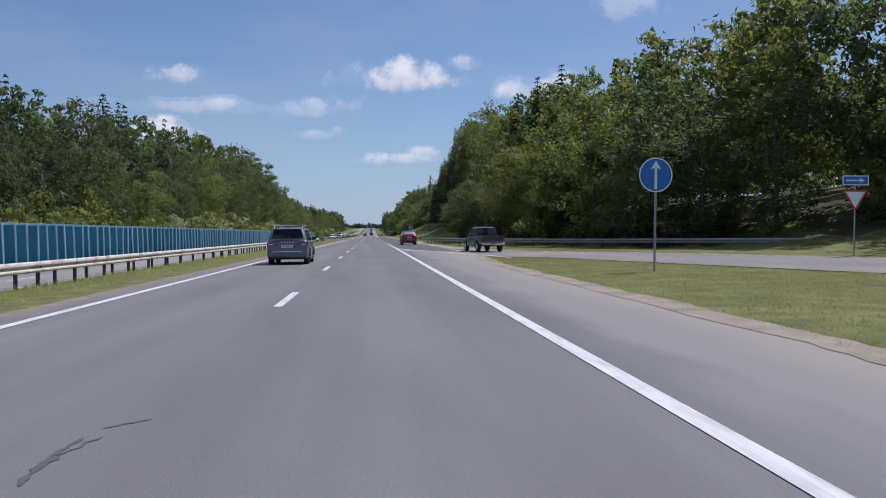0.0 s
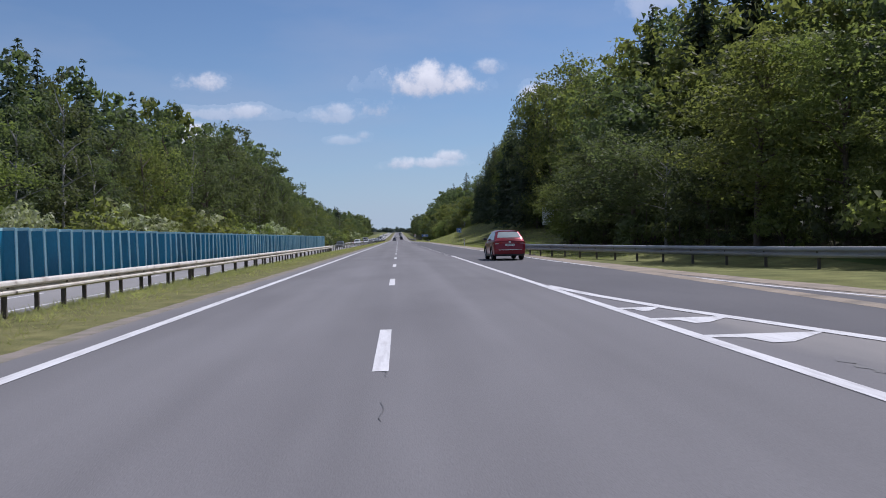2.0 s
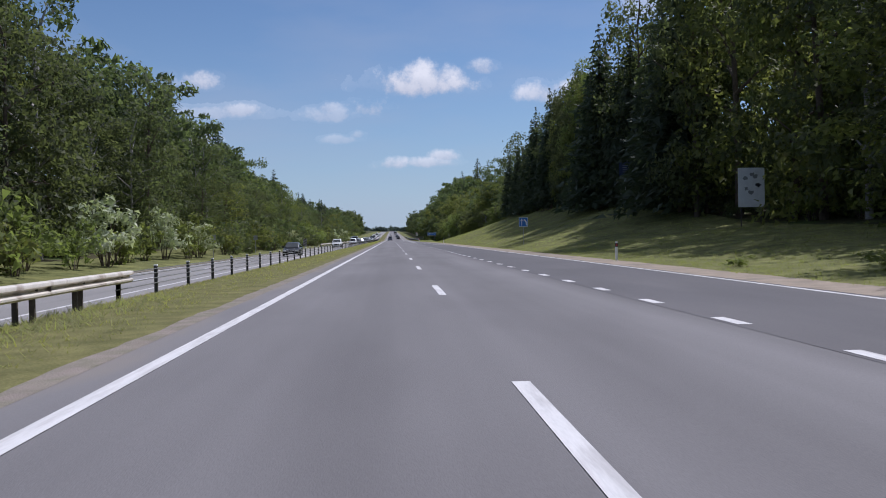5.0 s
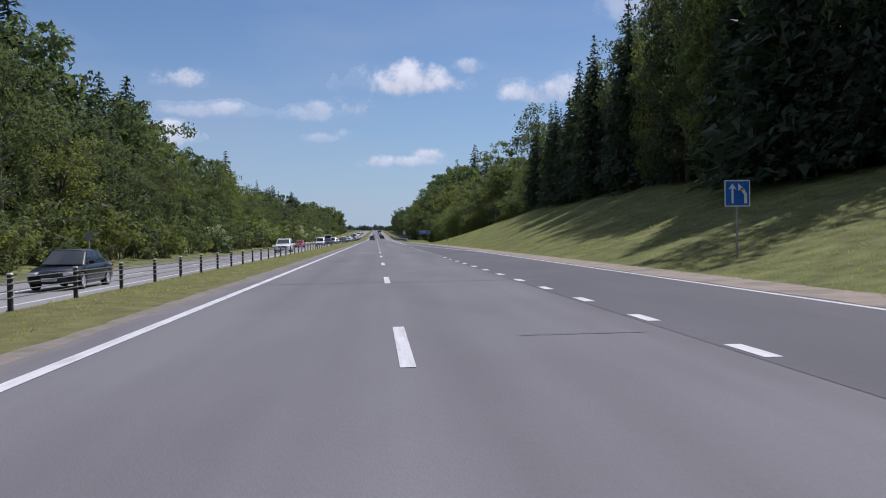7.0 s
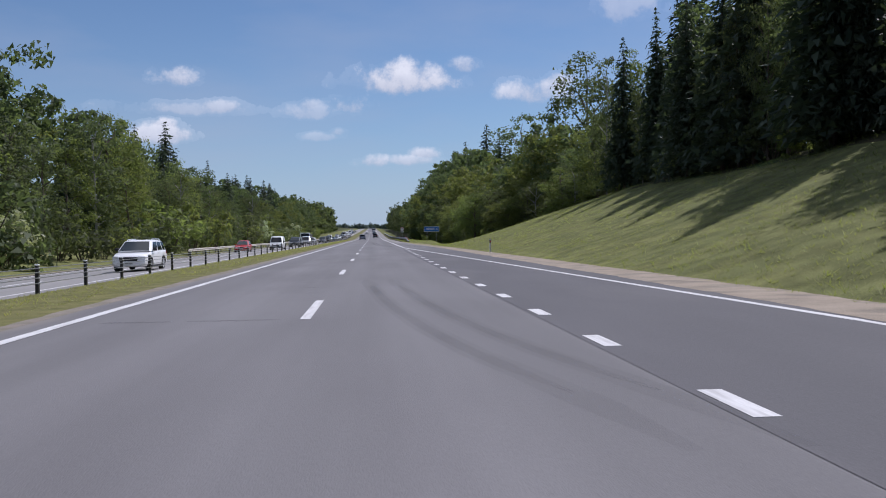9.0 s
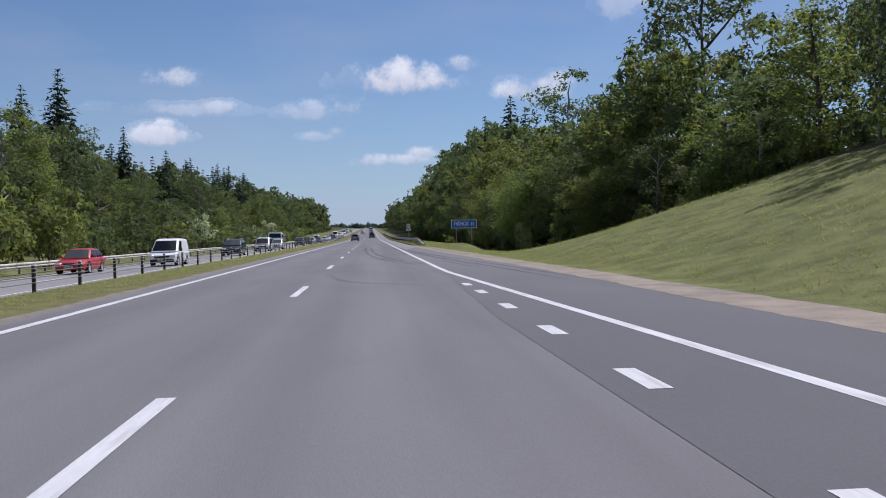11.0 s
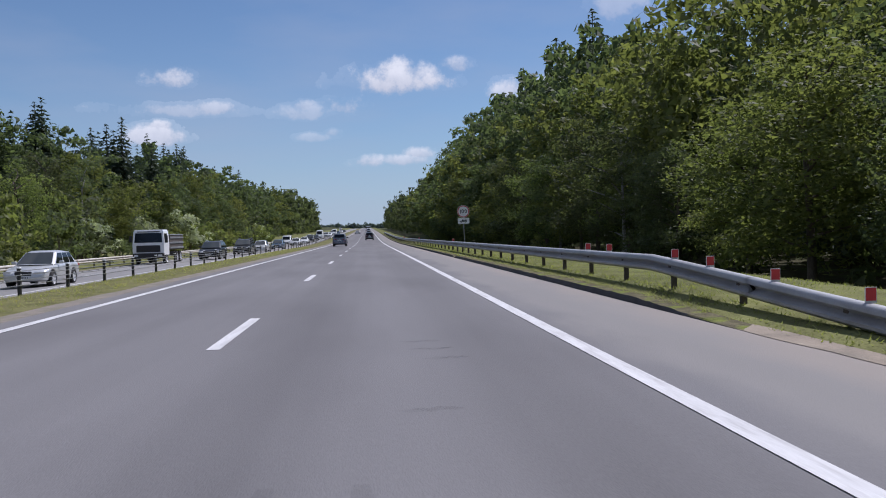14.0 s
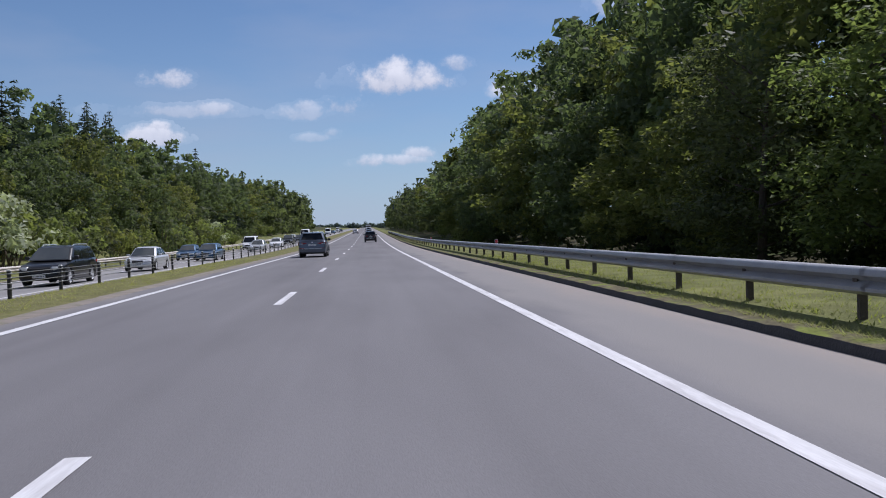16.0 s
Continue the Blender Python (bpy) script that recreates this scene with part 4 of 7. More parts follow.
def forest():
    rng = random.Random(7)
    broad = ["near%d" % i for i in range(5)]
    edge = ["edge%d" % i for i in range(5)]
    mid = fuller = ["mid%d" % i for i in range(5)]
    back = ["far%d" % i for i in range(5)]
    fine = ["fine%d" % i for i in range(5)]
    deep = {"broad": [], "fresh": [], "spruce": []}
    leaf_of = {**{k + str(i): ("fresh" if i in (2, 4) else "broad") for k in ("mid", "far", "edge", "fine") for i in range(5)}, **{"farspruce%d" % i: "spruce" for i in range(3)}}

    def height(name):
        return 22.0 if "spruce" in name or name == "pine" else 18.0

    def hides_board(x, y, r):
        """The boards on the slope stand clear of the trees."""
        for bx, by in ((26.8, 204.9), (24.2, 179.4), (27.2, 240.8)):
            for back in (58, 95):
                d = Vector((bx, back)).normalized()
                off = abs((x - bx) * d.y - (y - by) * d.x)
                if off < r and by - 45 < y < by + 2 and x < bx + r * 0.8:
                    return True
        return False

    def grow(name, x, y, top, jitter=0.2, wide=1.0):
        if hides_board(x, y, 4.4):
            return
        s = max(0.3, (top - land(x, y)) / height(name)) * rng.uniform(1 - jitter, 1 + jitter * 0.6)
        wd = wide * rng.uniform(0.9, 1.15) * min(1.3, max(0.9, 1 / s ** 0.3))
        turn = rng.uniform(0, 6.28)
        if name in leaf_of:
            deep[leaf_of[name]].append((name, Matrix.LocRotScale((x, y, land(x, y) - 0.05), Euler((0, 0, turn)), (s * wd, s * wd, s))))
        else:
            plant(name, x, y, s, turn, wide=wd, group="roadside forest")

    # tall conifers and single trees that stand out
    for name, x, y, top in (("spruce0", -49.7, 613.5, 27.4), ("spruce1", 40.4, 546.2, 39.1), ("spruce2", 32.4, 538.4, 32.5), ("spruce0", -42.2, 442.8, 26.5), ("spruce1", 39.8, 356.3, 32.9), ("spruce0", 36.5, 352, 30), ("pine", -49.1, 355.8, 32), ("pine", -43, 350.8, 30.4),
                            ("near1", 42, 415.5, 33.5), ("spruce2", 27.7, 130.1, 25.9), ("spruce0", 30.5, 126, 27), ("spruce1", 26.5, 141, 25), ("spruce0", -42.5, 302, 33.4), ("spruce1", -50.9, 174.4, 30.2), ("spruce2", -47, 171, 28), ("near3", 39.5, 478, 32), ("spruce0", -44, 590, 21), ("spruce2", -46, 560, 22),
                            ("spruce2", -52, 640, 28), ("spruce0", 47, 560, 38)):
        plant(name, x, y, (top - land(x, y)) / height(name), rng.uniform(0, 6), wide=1.15, group="roadside forest")
    y = 38.0
    while y < 720:
        lt, rt = lerp(LEFT_TOP, y), lerp(RIGHT_TOP, y)
        first = broad if 42 < y < 500 else edge if 500 <= y < 620 else mid
        mid = fuller if y < 540 else back
        # left edge
        leftmost = first if y > 300 else [first[i] for i in (0, 1, 3, 0, 1, 3, 2)]
        grow(rng.choice(leftmost), -28.0 + rng.uniform(-2, 1.5), y + rng.uniform(-2, 2), lt * rng.uniform(0.5, 0.86))
        firs = 0.42 if y < 200 else 0.22 if y < 380 else 0.5
        second_left = fine if y < 95 else mid
        grow(rng.choice(second_left[:2] + second_left[3:4]) if rng.random() > firs else "farspruce%d" % rng.randrange(3), -35 + rng.uniform(-2.5, 2.5), y + rng.uniform(-3, 3), lt * 0.98)
        grow(rng.choice(fine[:2] if y < 85 else mid[:2] if y < 160 else back) if rng.random() > firs + 0.13 else "farspruce%d" % rng.randrange(3), -42.5 + rng.uniform(-3, 3), y + rng.uniform(-3, 3), lt * 1.12)
        # right edge
        front = lerp(WOOD, y) + (1.0 if y > 366 or y < 110 else -1.6 if 210 < y < 345 else -0.6)
        crest = 110 < y < 366
        pick = "spruce%d" % rng.randrange(3) if crest and 42 < y and rng.random() < (0.35 if 225 < y < 350 else 0.22) else rng.choice(first)
        if 388 < y < 500 or 80 < y < 150:
            pick = "tall%d" % rng.randrange(5)
        if 195 < y < 366:
            grow(pick, front + (0.3 if y < 265 else 1.5) + rng.uniform(-1, 1.5), y + rng.uniform(-2, 2), rt * (0.98 if y < 270 else 0.88), wide=1.0 if y < 265 else 0.75)
            rng.random() < 0.7 and grow(rng.choice(mid) if rng.random() < 0.82 else "farspruce%d" % rng.randrange(3), front + 8.5 + rng.uniform(-2, 2), y + rng.uniform(-3, 3), rt * 0.92)
        else:
            # lower trees in front, so that the wood rises away from the road
            grow(pick, front + rng.uniform(-1, 1.5), y + rng.uniform(-2, 2), land(front, y) + (rt - land(front, y)) * (rng.uniform(0.28, 0.4) if 85 < y < 142 else rng.uniform(0.6, 0.82) if 142 <= y < 195 else rng.uniform(0.34, 0.62)), wide=1.25)
            low = 0.76 if 75 < y < 150 else 1.0
            second = rng.choice(fine) if 135 < y < 200 else rng.choice(edge) if y < 650 else rng.choice(mid)
            grow(second, front + 5.5 + rng.uniform(-1.5, 1.5), y + rng.uniform(-3, 3), rt * low * rng.uniform(0.66, 0.86), wide=1.1)
            if rng.random() < 0.8:
                grow(rng.choice(mid), front + 10.5 + rng.uniform(-1.5, 1.5), y + rng.uniform(-3, 3), rt * low * rng.uniform(0.84, 1.0))
        grow((rng.choice(mid) if y < 300 else rng.choice(back)) if rng.random() < 0.75 else "farspruce%d" % rng.randrange(3), front + 15 + rng.uniform(-3, 3), y + rng.uniform(-3, 3), rt * (0.92 if 85 < y < 160 else 1.07))
        y += rng.uniform(5.0, 6.6)
    # pointed spruces above the left-hand wood
    for k in range(26):
        yy = 400 + 9.6 * k + rng.choice((-5, -3, 3, 5)) + rng.uniform(-1, 1)
        plant("spruce%d" % rng.randrange(3), -32 - 9 * rng.random(), yy, lerp(LEFT_TOP, yy) * rng.uniform(0.92, 1.22) / 22, rng.uniform(0, 6), wide=rng.uniform(1.0, 1.3), group="roadside forest")
    # slender young trees along the crest of the cut, whose shadows fall as streaks down the slope
    yy = 218.0
    while yy < 348:
        slim = "spruce%d" % rng.randrange(3) if rng.random() < 0.45 else "near%d" % rng.randrange(5)
        x = lerp(TOE, yy) + lerp(RUN, yy) + rng.uniform(-1.4, 0.6)
        if not hides_board(x, yy, 3.0):
            h = lerp([(218, 22), (256, 21), (292, 17.5), (312, 14), (340, 10)], yy) * rng.uniform(0.8, 1.12)
            plant(slim, x, yy, h / height(slim), rng.uniform(0, 6), wide=rng.uniform(0.5, 0.7) if yy > 284 else rng.uniform(0.62, 0.9), group="roadside forest")
        yy += rng.uniform(2.8, 5.4) if yy > 284 else rng.uniform(2.1, 3.8)
    # light young trees before the dark wood behind the slip road
    for name, x, yy, h in (("near4", 24.6, 88, 5.6), ("near2", 32.5, 70.5, 5.2), ("near4", 33.4, 71.5, 4.0), ("near2", 21.2, 96, 4.2), ("near4", 41, 61.5, 6.5), ("near2", 47.5, 57.0, 9.5), ("near4", 52, 55.5, 12)):
        plant(name, x, yy, h / 18.0, x, wide=1.25, group="roadside forest")
    for name, x, yy, h in (("near3", 16.2, 398, 3.2), ("near2", 17.4, 401, 2.6), ("near3", 15.4, 404.5, 2.4), ("near4", 19.5, 396, 4.2)):
        plant(name, x, yy, h / 18.0, x * 2, wide=0.9, group="roadside forest")
    plant("shrub2", 10.9, 414.5, 0.36, 1.0, group="undergrowth")
    # the wood behind the slip road is deep
    for k in range(46):
        yy = 25 + 2.6 * k
        grow(rng.choice(edge), rng.uniform(40, 62) + max(0, 60 - yy) * 0.25, yy, rng.uniform(19, 27), wide=1.15)
    # weedy heaps at the foot of the bank
    for x, yy, s in ((12.4, 131, 0.3), (13.1, 138, 0.38), (11.9, 146, 0.28), (12.9, 150, 0.4), (12.2, 158, 0.34), (13.4, 164, 0.42), (12.0, 172, 0.26), (11.7, 120, 0.26), (13.6, 417, 0.3), (13.2, 436, 0.36), (13.9, 452, 0.3)):
        plant("shrub2", x, yy, s * 0.6, x * 3, wide=2.0, group="undergrowth")
    # undergrowth
    names = ["shrub0", "shrub1", "shrub2", "shrub3"]
    y = 40.0
    while y < 620:
        for side in (-1, 1):
            yy = y + rng.uniform(-1, 1)
            if side < 0:
                x = -21.3 + rng.uniform(-1.6, 0.7)
                name = "blossom" if rng.random() < 0.12 else rng.choice(names)
                s = rng.uniform(0.7, 1.35)
            else:
                x = lerp(WOOD, yy) + 0.3 + rng.uniform(-1.0, 1.6)
                name = rng.choice(names)
                s = rng.uniform(0.5, 1.0)
                if 392 < yy < 600:
                    if rng.random() < 0.7:
                        continue
                    s *= 0.6
            if not hides_board(x, yy, 2.6):
                plant(name, x, yy, s, rng.uniform(0, 6), wide=rng.uniform(0.9, 1.2), group="undergrowth")
        y += rng.uniform(3.8, 5.4)
    spots = {"broad": [], "fresh": []}
    for k in range(70):
        yy = 378 + 2.3 * k
        spots["broad"].append(("shrub%d" % (0 if k % 2 else 3), Matrix.LocRotScale((lerp(TOE, yy) + 22 + rng.uniform(-3, 3), yy, land(36, yy) - 0.3), Euler((0, 0, rng.uniform(0, 6))), (1.5, 1.5, 1.7))))
    for k in range(100):
        yy = rng.uniform(-30, 720)
        x = -25.5 + rng.uniform(-1.5, 1) if k % 2 else lerp(WOOD, yy) + 3 + rng.uniform(-1, 2)
        name = rng.choice(names)
        spots["fresh" if name in ("shrub1", "shrub2") else "broad"].append((name, Matrix.LocRotScale((x, yy, land(x, yy)), Euler((0, 0, rng.uniform(0, 6))), (1.1, 1.1, rng.uniform(0.8, 1.5)))))
    for k in range(44):
        yy = 192 + 4 * k
        xx = lerp(TOE, yy) + lerp(RUN, yy) + 6 + rng.uniform(-1, 1)
        spots["broad"].append(("shrub%d" % (0 if k % 2 else 3), Matrix.LocRotScale((xx, yy, land(xx, yy) - 0.2), Euler((0, 0, rng.uniform(0, 6))), (1.4, 1.4, 1.2))))
    for leafy, s in spots.items():
        merged("thicket", s, "tangled green thicket between the trunks", "undergrowth", leafy)
    for leafy, s in deep.items():
        merged("forest", s, {"broad": "deep green deciduous forest behind the roadside trees", "fresh": "light green deciduous forest behind the roadside trees", "spruce": "dark conifers deep in the roadside forest"}[leafy], "forest", leafy)


def far_woods():
    """Forest beyond the walk, too far to tell trees apart: many crowns in one mesh a side."""
    for name, side, seed in (("left", -1, 5), ("right", 1, 6)):
        rng = np.random.default_rng(seed)
        centres, radii = [], []
        for y in np.arange(715, 930 if side < 0 else 1250, 4.5):
            for row in range(3):
                x = side * (29 + row * 7 + rng.normal() * 1.5) if side < 0 else 22 + row * 8 + rng.normal() * 1.5
                top = (16 + row * 1.8 if side < 0 else 17 + row * 3.2) + rng.normal() * 2.0
                z0 = grade(y)
                for k in range(3):
                    centres.append((x, y + rng.normal(), z0 + top * (0.25 + 0.28 * k)))
                    r = 3.6 - 0.6 * k
                    radii.append((r, r, top * 0.2))
        V, F = leaf_cards(rng, centres, radii, 5.0, 1.3)
        tagged(part("far_woods", card_mesh("far_woods", V, F, LEAF["broad"])), "distant mixed forest along the highway", "forest", kind="stuff")
    # the wood goes on behind the trees at the roadside
    rng = np.random.default_rng(8)
    centres, radii = [], []
    for k in range(1500):
        y = rng.uniform(-100, 720)
        x = -50 - 95 * rng.random() if k % 2 else lerp(WOOD, y) + 24 + 95 * rng.random()
        h = rng.uniform(9, 15)
        centres.append((x, y, land(x, y) + h * 0.6)), radii.append((3.6, 3.6, h * 0.42))
    V, F = leaf_cards(rng, centres, radii, 3.4, 1.7)
    tagged(part("forest", card_mesh("forest", V, F, LEAF["broad"])), "deep green deciduous forest stretching away from the road", "forest", kind="stuff")
    rng = np.random.default_rng(9)
    centres, radii = [], []
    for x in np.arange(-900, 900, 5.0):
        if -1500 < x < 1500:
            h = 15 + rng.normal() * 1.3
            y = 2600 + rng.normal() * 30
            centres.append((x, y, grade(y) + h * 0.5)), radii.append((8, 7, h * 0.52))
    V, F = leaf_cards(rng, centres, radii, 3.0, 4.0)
    tagged(part("far_woods", card_mesh("far_woods", V, F, LEAF["distant"])), "dark line of woods on the horizon, haze put into the leaf colour", "forest", kind="stuff")


def grass_tufts():
    """Blades and weeds along the verges, one mesh a stretch."""
    def field(name, seed, spots, size, leaf, label, count):
        rng = np.random.default_rng(seed)
        V = []
        done = 0
        while done < count:
            x, y = spots(rng)
            if is_paved(x, y, 0.3):
                continue
            z = land(x, y)
            done += 1
            h = size * (0.5 + rng.random())
            for b in range(3):
                a = rng.random() * 6.283
                w, l = 0.007 + 0.008 * rng.random(), (0.9 + 0.9 * rng.random()) * h
                bx, by = x + rng.normal() * 0.06, y + rng.normal() * 0.06
                dx, dy = math.cos(a), math.sin(a)
                V += [(bx - dy * w, by + dx * w, z - 0.02), (bx + dy * w, by - dx * w, z - 0.02), (bx + dx * l, by + dy * l, z + h * 0.7)]
        V = np.array(V)
        tagged(part(name, card_mesh(name, V, np.arange(len(V)).reshape(-1, 3), LEAF[leaf])), label, "grass", kind="stuff")
    field("grass", 1, lambda r: (-8.7 + 3.5 * r.random(), -10 + 530 * r.random()), 0.06, "dry", "short uncut grass in the median", 30000)
    field("grass", 2, lambda r: (7.05 + 5 * r.random() ** 1.5, 345 + 160 * r.random()), 0.05, "grass", "short uncut grass on the verge", 24000)
    field("grass", 8, lambda r: (6.86 + 0.3 * r.random() ** 1.5, 418 + 60 * r.random()), 0.1, "dry", "ragged grass along the edge of the earth step", 4500)
    field("grass", 3, lambda r: (7.3 + 12 * r.random(), 5 + 60 * r.random()), 0.055, "dry", "short uncut grass on the island beside the slip road", 20000)
    field("grass", 4, lambda r: (9.9 + 18 * r.random() ** 1.1, 100 + 290 * r.random()), 0.14, "grass", "uncut grass on the cut slope", 40000)
    field("grass", 9, lambda r: (-8.5 + 2.2 * r.random(), -10 + 172 * r.random()), 0.2, "dry", "taller uncut grass under the median guard rail", 7000)
    field("weeds", 5, lambda r: (-8.1 + 2.7 * r.random(), -10 + 530 * r.random()), 0.13, "weed", "pale yellow flowering weeds in the median", 5200)
    field("weeds", 6, lambda r: (11.5 + 16 * r.random(), 180 + 180 * r.random()), 0.13, "weed", "yellowish weeds on the slope", 4200)

# ---- signs and small roadside things ----
def disc(radius, y, thick, n=40, z=0.0):
    g = Geo()
    g.loft([[(radius * math.cos(2 * math.pi * i / n), yy, z + radius * math.sin(2 * math.pi * i / n)) for i in range(n)] for yy in (y, y - thick)])
    return g


def ring(r0, r1, y, n=40):
    a = [(r * math.cos(2 * math.pi * i / n), y, r * math.sin(2 * math.pi * i / n)) for r in (r0, r1) for i in range(n)]
    return Geo().add(a, [(i, (i + 1) % n, n + (i + 1) % n, n + i) for i in range(n)])


def rounded(w, h, r, y, n=5):
    pts = []
    for cx, cz, a0 in ((w / 2 - r, h / 2 - r, 0), (-w / 2 + r, h / 2 - r, 90), (-w / 2 + r, -h / 2 + r, 180), (w / 2 - r, -h / 2 + r, 270)):
        for i in range(n + 1):
            a = radians(a0 + 90 * i / n)
            pts.append((cx + r * math.cos(a), y, cz + r * math.sin(a)))
    return pts


def plate(w, h, mat, y0=0.0, thick=0.012, r=0.04, name="plate"):
    return Geo().loft([rounded(w, h, r, y0), rounded(w, h, r, y0 - thick)]).mesh(name, mat)


def bar(x0, z0, x1, z1, y, mat, name="bar"):
    return Geo().box((x0, y - 0.002, z0), (x1, y, z1)).mesh(name, mat)


def letters(text, size, mat, width, parent, y, label):
    """Each character is a part of its own; the line is stretched to the given width."""
    made, x = [], 0.0
    for ch in text:
        if ch == " ":
            x += size * 0.3
            continue
        if ch == "1":
            hgt, st = size * 0.36, size * 0.055
            me = Geo().loft([[(0.02 * size, 0.14 * size, z), (0.05 * size, 0.11 * size, z), (0.15 * size, 0.22 * size, z), (0.15 * size, -hgt, z), (0.15 * size + 2 * st, -hgt, z), (0.15 * size + 2 * st, hgt, z), (0.16 * size, hgt, z)] for z in (-0.001, 0.001)]).mesh("letter", mat)
            me.transform(Matrix.Translation((-0.02 * size, 0, 0)))
            made.append((me, x))
            x += 0.13 * size + 2 * st + size * 0.13
            continue
        cu = bpy.data.curves.new("letter", "FONT")
        cu.body, cu.size, cu.align_y, cu.extrude, cu.offset = ch, size, "CENTER", 0.001, size * 0.012
        ob = bpy.data.objects.new("letter", cu)
        scene.collection.objects.link(ob)
        dg = bpy.context.evaluated_depsgraph_get()
        dg.update()
        me = bpy.data.meshes.new_from_object(ob.evaluated_get(dg))
        bpy.data.objects.remove(ob)
        me.materials.clear()
        me.materials.append(mat)
        xs = [v.co.x for v in me.vertices]
        me.transform(Matrix.Translation((-min(xs), 0, 0)))
        made.append((me, x))
        x += max(xs) - min(xs) + size * 0.1
    k = width / (x - size * 0.1)
    for me, at in made:
        me.transform(Matrix.Rotation(radians(90), 4, "X") @ Matrix.Diagonal((k, 1, 1, 1)))
        part("letter", me, parent, label, at=(at * k - width / 2, y, 0))


def pole(h, r=0.038, name="pole", mat="steel"):
    return Geo().tube([(0, 0, -0.5), (0, 0, h * 0.5), (0, 0, h)], r, 10).mesh(name, M[mat], 40)


def up_arrow(w, h, y):
    a, b = w * 0.13, h * 0.24
    return Geo().add([(-a, y, -h / 2), (a, y, -h / 2), (a, y, b), (w / 2, y, b - 0.04 * h), (0, y, h / 2), (-w / 2, y, b - 0.04 * h), (-a, y, b)], ((0, 1, 2, 6), (2, 3, 4), (2, 4, 6), (6, 4, 5)))


def signs():
    # round blue sign on the grass island
    s = tagged(new("road_sign"), "round blue sign with white upward arrow on the grass island", "road sign")
    s.matrix_world = pose(11.42, 28.1, 0.0, 0, 1.2, 2)
    part("pole", pole(3.75, 0.04), s)
    d = part("plate", disc(0.59, -0.045, 0.012).mesh("plate", M["sign_back"]), s, at=(-0.02, 0, 3.28))
    part("face", disc(0.575, -0.0585, 0.003).mesh("face", M["sign_blue"]), d, "blue reflective face")
    part("rim", ring(0.55, 0.59, -0.0635).mesh("rim", M["sign_white"]), d, "white rim")
    part("arrow", up_arrow(0.36, 0.98, -0.0645).mesh("arrow", M["sign_white"]), d, "white arrow")
    # give-way sign with a direction plate
    s = tagged(new("road_sign"), "give-way triangle under a blue arrow plate beside the slip road", "road sign")
    s.matrix_world = pose(26.3, 41.2, 0.0 - 0.2, 0, 1, -8)
    part("pole", pole(4.4, 0.04), s)
    h = 0.62
    tri = [(-h, -0.04, 0.36), (h, -0.04, 0.36), (0, -0.04, -0.72)]
    t = part("triangle", Geo().loft([tri, [(x, y - 0.012, z) for x, y, z in tri]]).mesh("triangle", M["sign_red"]), s, at=(0, 0, 3.2))
    inner = [(x * 0.76, -0.055, z * 0.76 - 0.005) for x, y, z in tri]
    part("field", Geo().add(inner, ((0, 1, 2),)).mesh("field", M["sign_white"]), t, "white field")
    p = part("plate", plate(1.3, 0.5, M["sign_blue"], -0.04), s, at=(0, 0, 4.05))
    part("rim", ring_rect(1.3, 0.5, 0.05, -0.056).mesh("rim", M["sign_white"]), p)
    arrow = up_arrow(0.26, 0.95, 0)
    me = arrow.mesh("arrow", M["sign_white"])
    me.transform(Matrix.Translation((0, -0.058, 0)) @ Matrix.Rotation(radians(90), 4, "Y"))
    part("arrow", me, p, "white arrow")
    # lane-merge sign
    s = tagged(new("road_sign"), "square blue sign with two white lane arrows on the slope", "road sign")
    s.matrix_world = pose(12.66, 229, land(12.66, 229), 0, 0, 0)
    zz = 2.75 - land(12.66, 229)
    part("pole", pole(zz + 0.4, 0.036), s)
    p = part("plate", plate(0.96, 0.96, M["sign_back"], -0.04), s, at=(0, 0, zz))
    part("face", plate(0.95, 0.95, M["sign_blue"], -0.0525, 0.003), p, "blue reflective face")
    part("rim", ring_rect(0.95, 0.95, 0.04, -0.0575).mesh("rim", M["sign_white"]), p)
    part("arrow", up_arrow(0.3, 0.72, -0.0585).mesh("arrow", M["sign_white"]), p, "straight white arrow", at=(-0.18, 0, 0))
    bend = Geo().add([(0.25, -0.0585, -0.36), (0.36, -0.0585, -0.36), (0.36, -0.0585, -0.02), (0.25, -0.0585, -0.05), (0.21, -0.0585, 0.24), (0.1, -0.0585, 0.16)], ((0, 1, 2, 3), (3, 2, 4, 5)))
    part("arrow", bend.mesh("arrow", M["sign_white"]), p, "bent white arrow")
    part("arrow", Geo().add([(0.26, -0.0585, 0.14), (0.04, -0.0585, 0.36), (0.02, -0.0585, 0.1)], ((0, 1, 2),)).mesh("arrow", M["sign_white"]), p)
    # place-name sign
    x0, y0 = 11.1, 401.2
    s = tagged(new("place_sign"), "blue place-name sign with white letters on two posts", "road sign")
    s.matrix_world = pose(x0, y0, 0.36, 0, 0.3, 0)
    for dx in (-0.78, 0.78):
        part("post", pole(1.6, 0.035), s, at=(dx, 0.03, 0))
    p = part("plate", plate(2.58, 0.86, M["sign_back"], 0.0, 0.02, 0.05), s, at=(0, -0.01, 1.93))
    part("face", plate(2.56, 0.84, M["sign_blue"], -0.021, 0.003, 0.05), p, "blue reflective face")
    part("rim", ring_rect(2.56, 0.84, 0.045, -0.026).mesh("rim", M["sign_white"]), p)
    letters("МІНСК 11", 0.5, M["sign_white"], 1.95, p, -0.028, "white letter")
    # speed sign with plate
    s = tagged(new("road_sign"), "round speed limit sign over a white vehicle plate", "road sign")
    s.matrix_world = pose(8.33, 461.4, 0.0, 0, -1.4, 3)
    part("pole", pole(3.2, 0.03), s, at=(0, 0.04, 0))
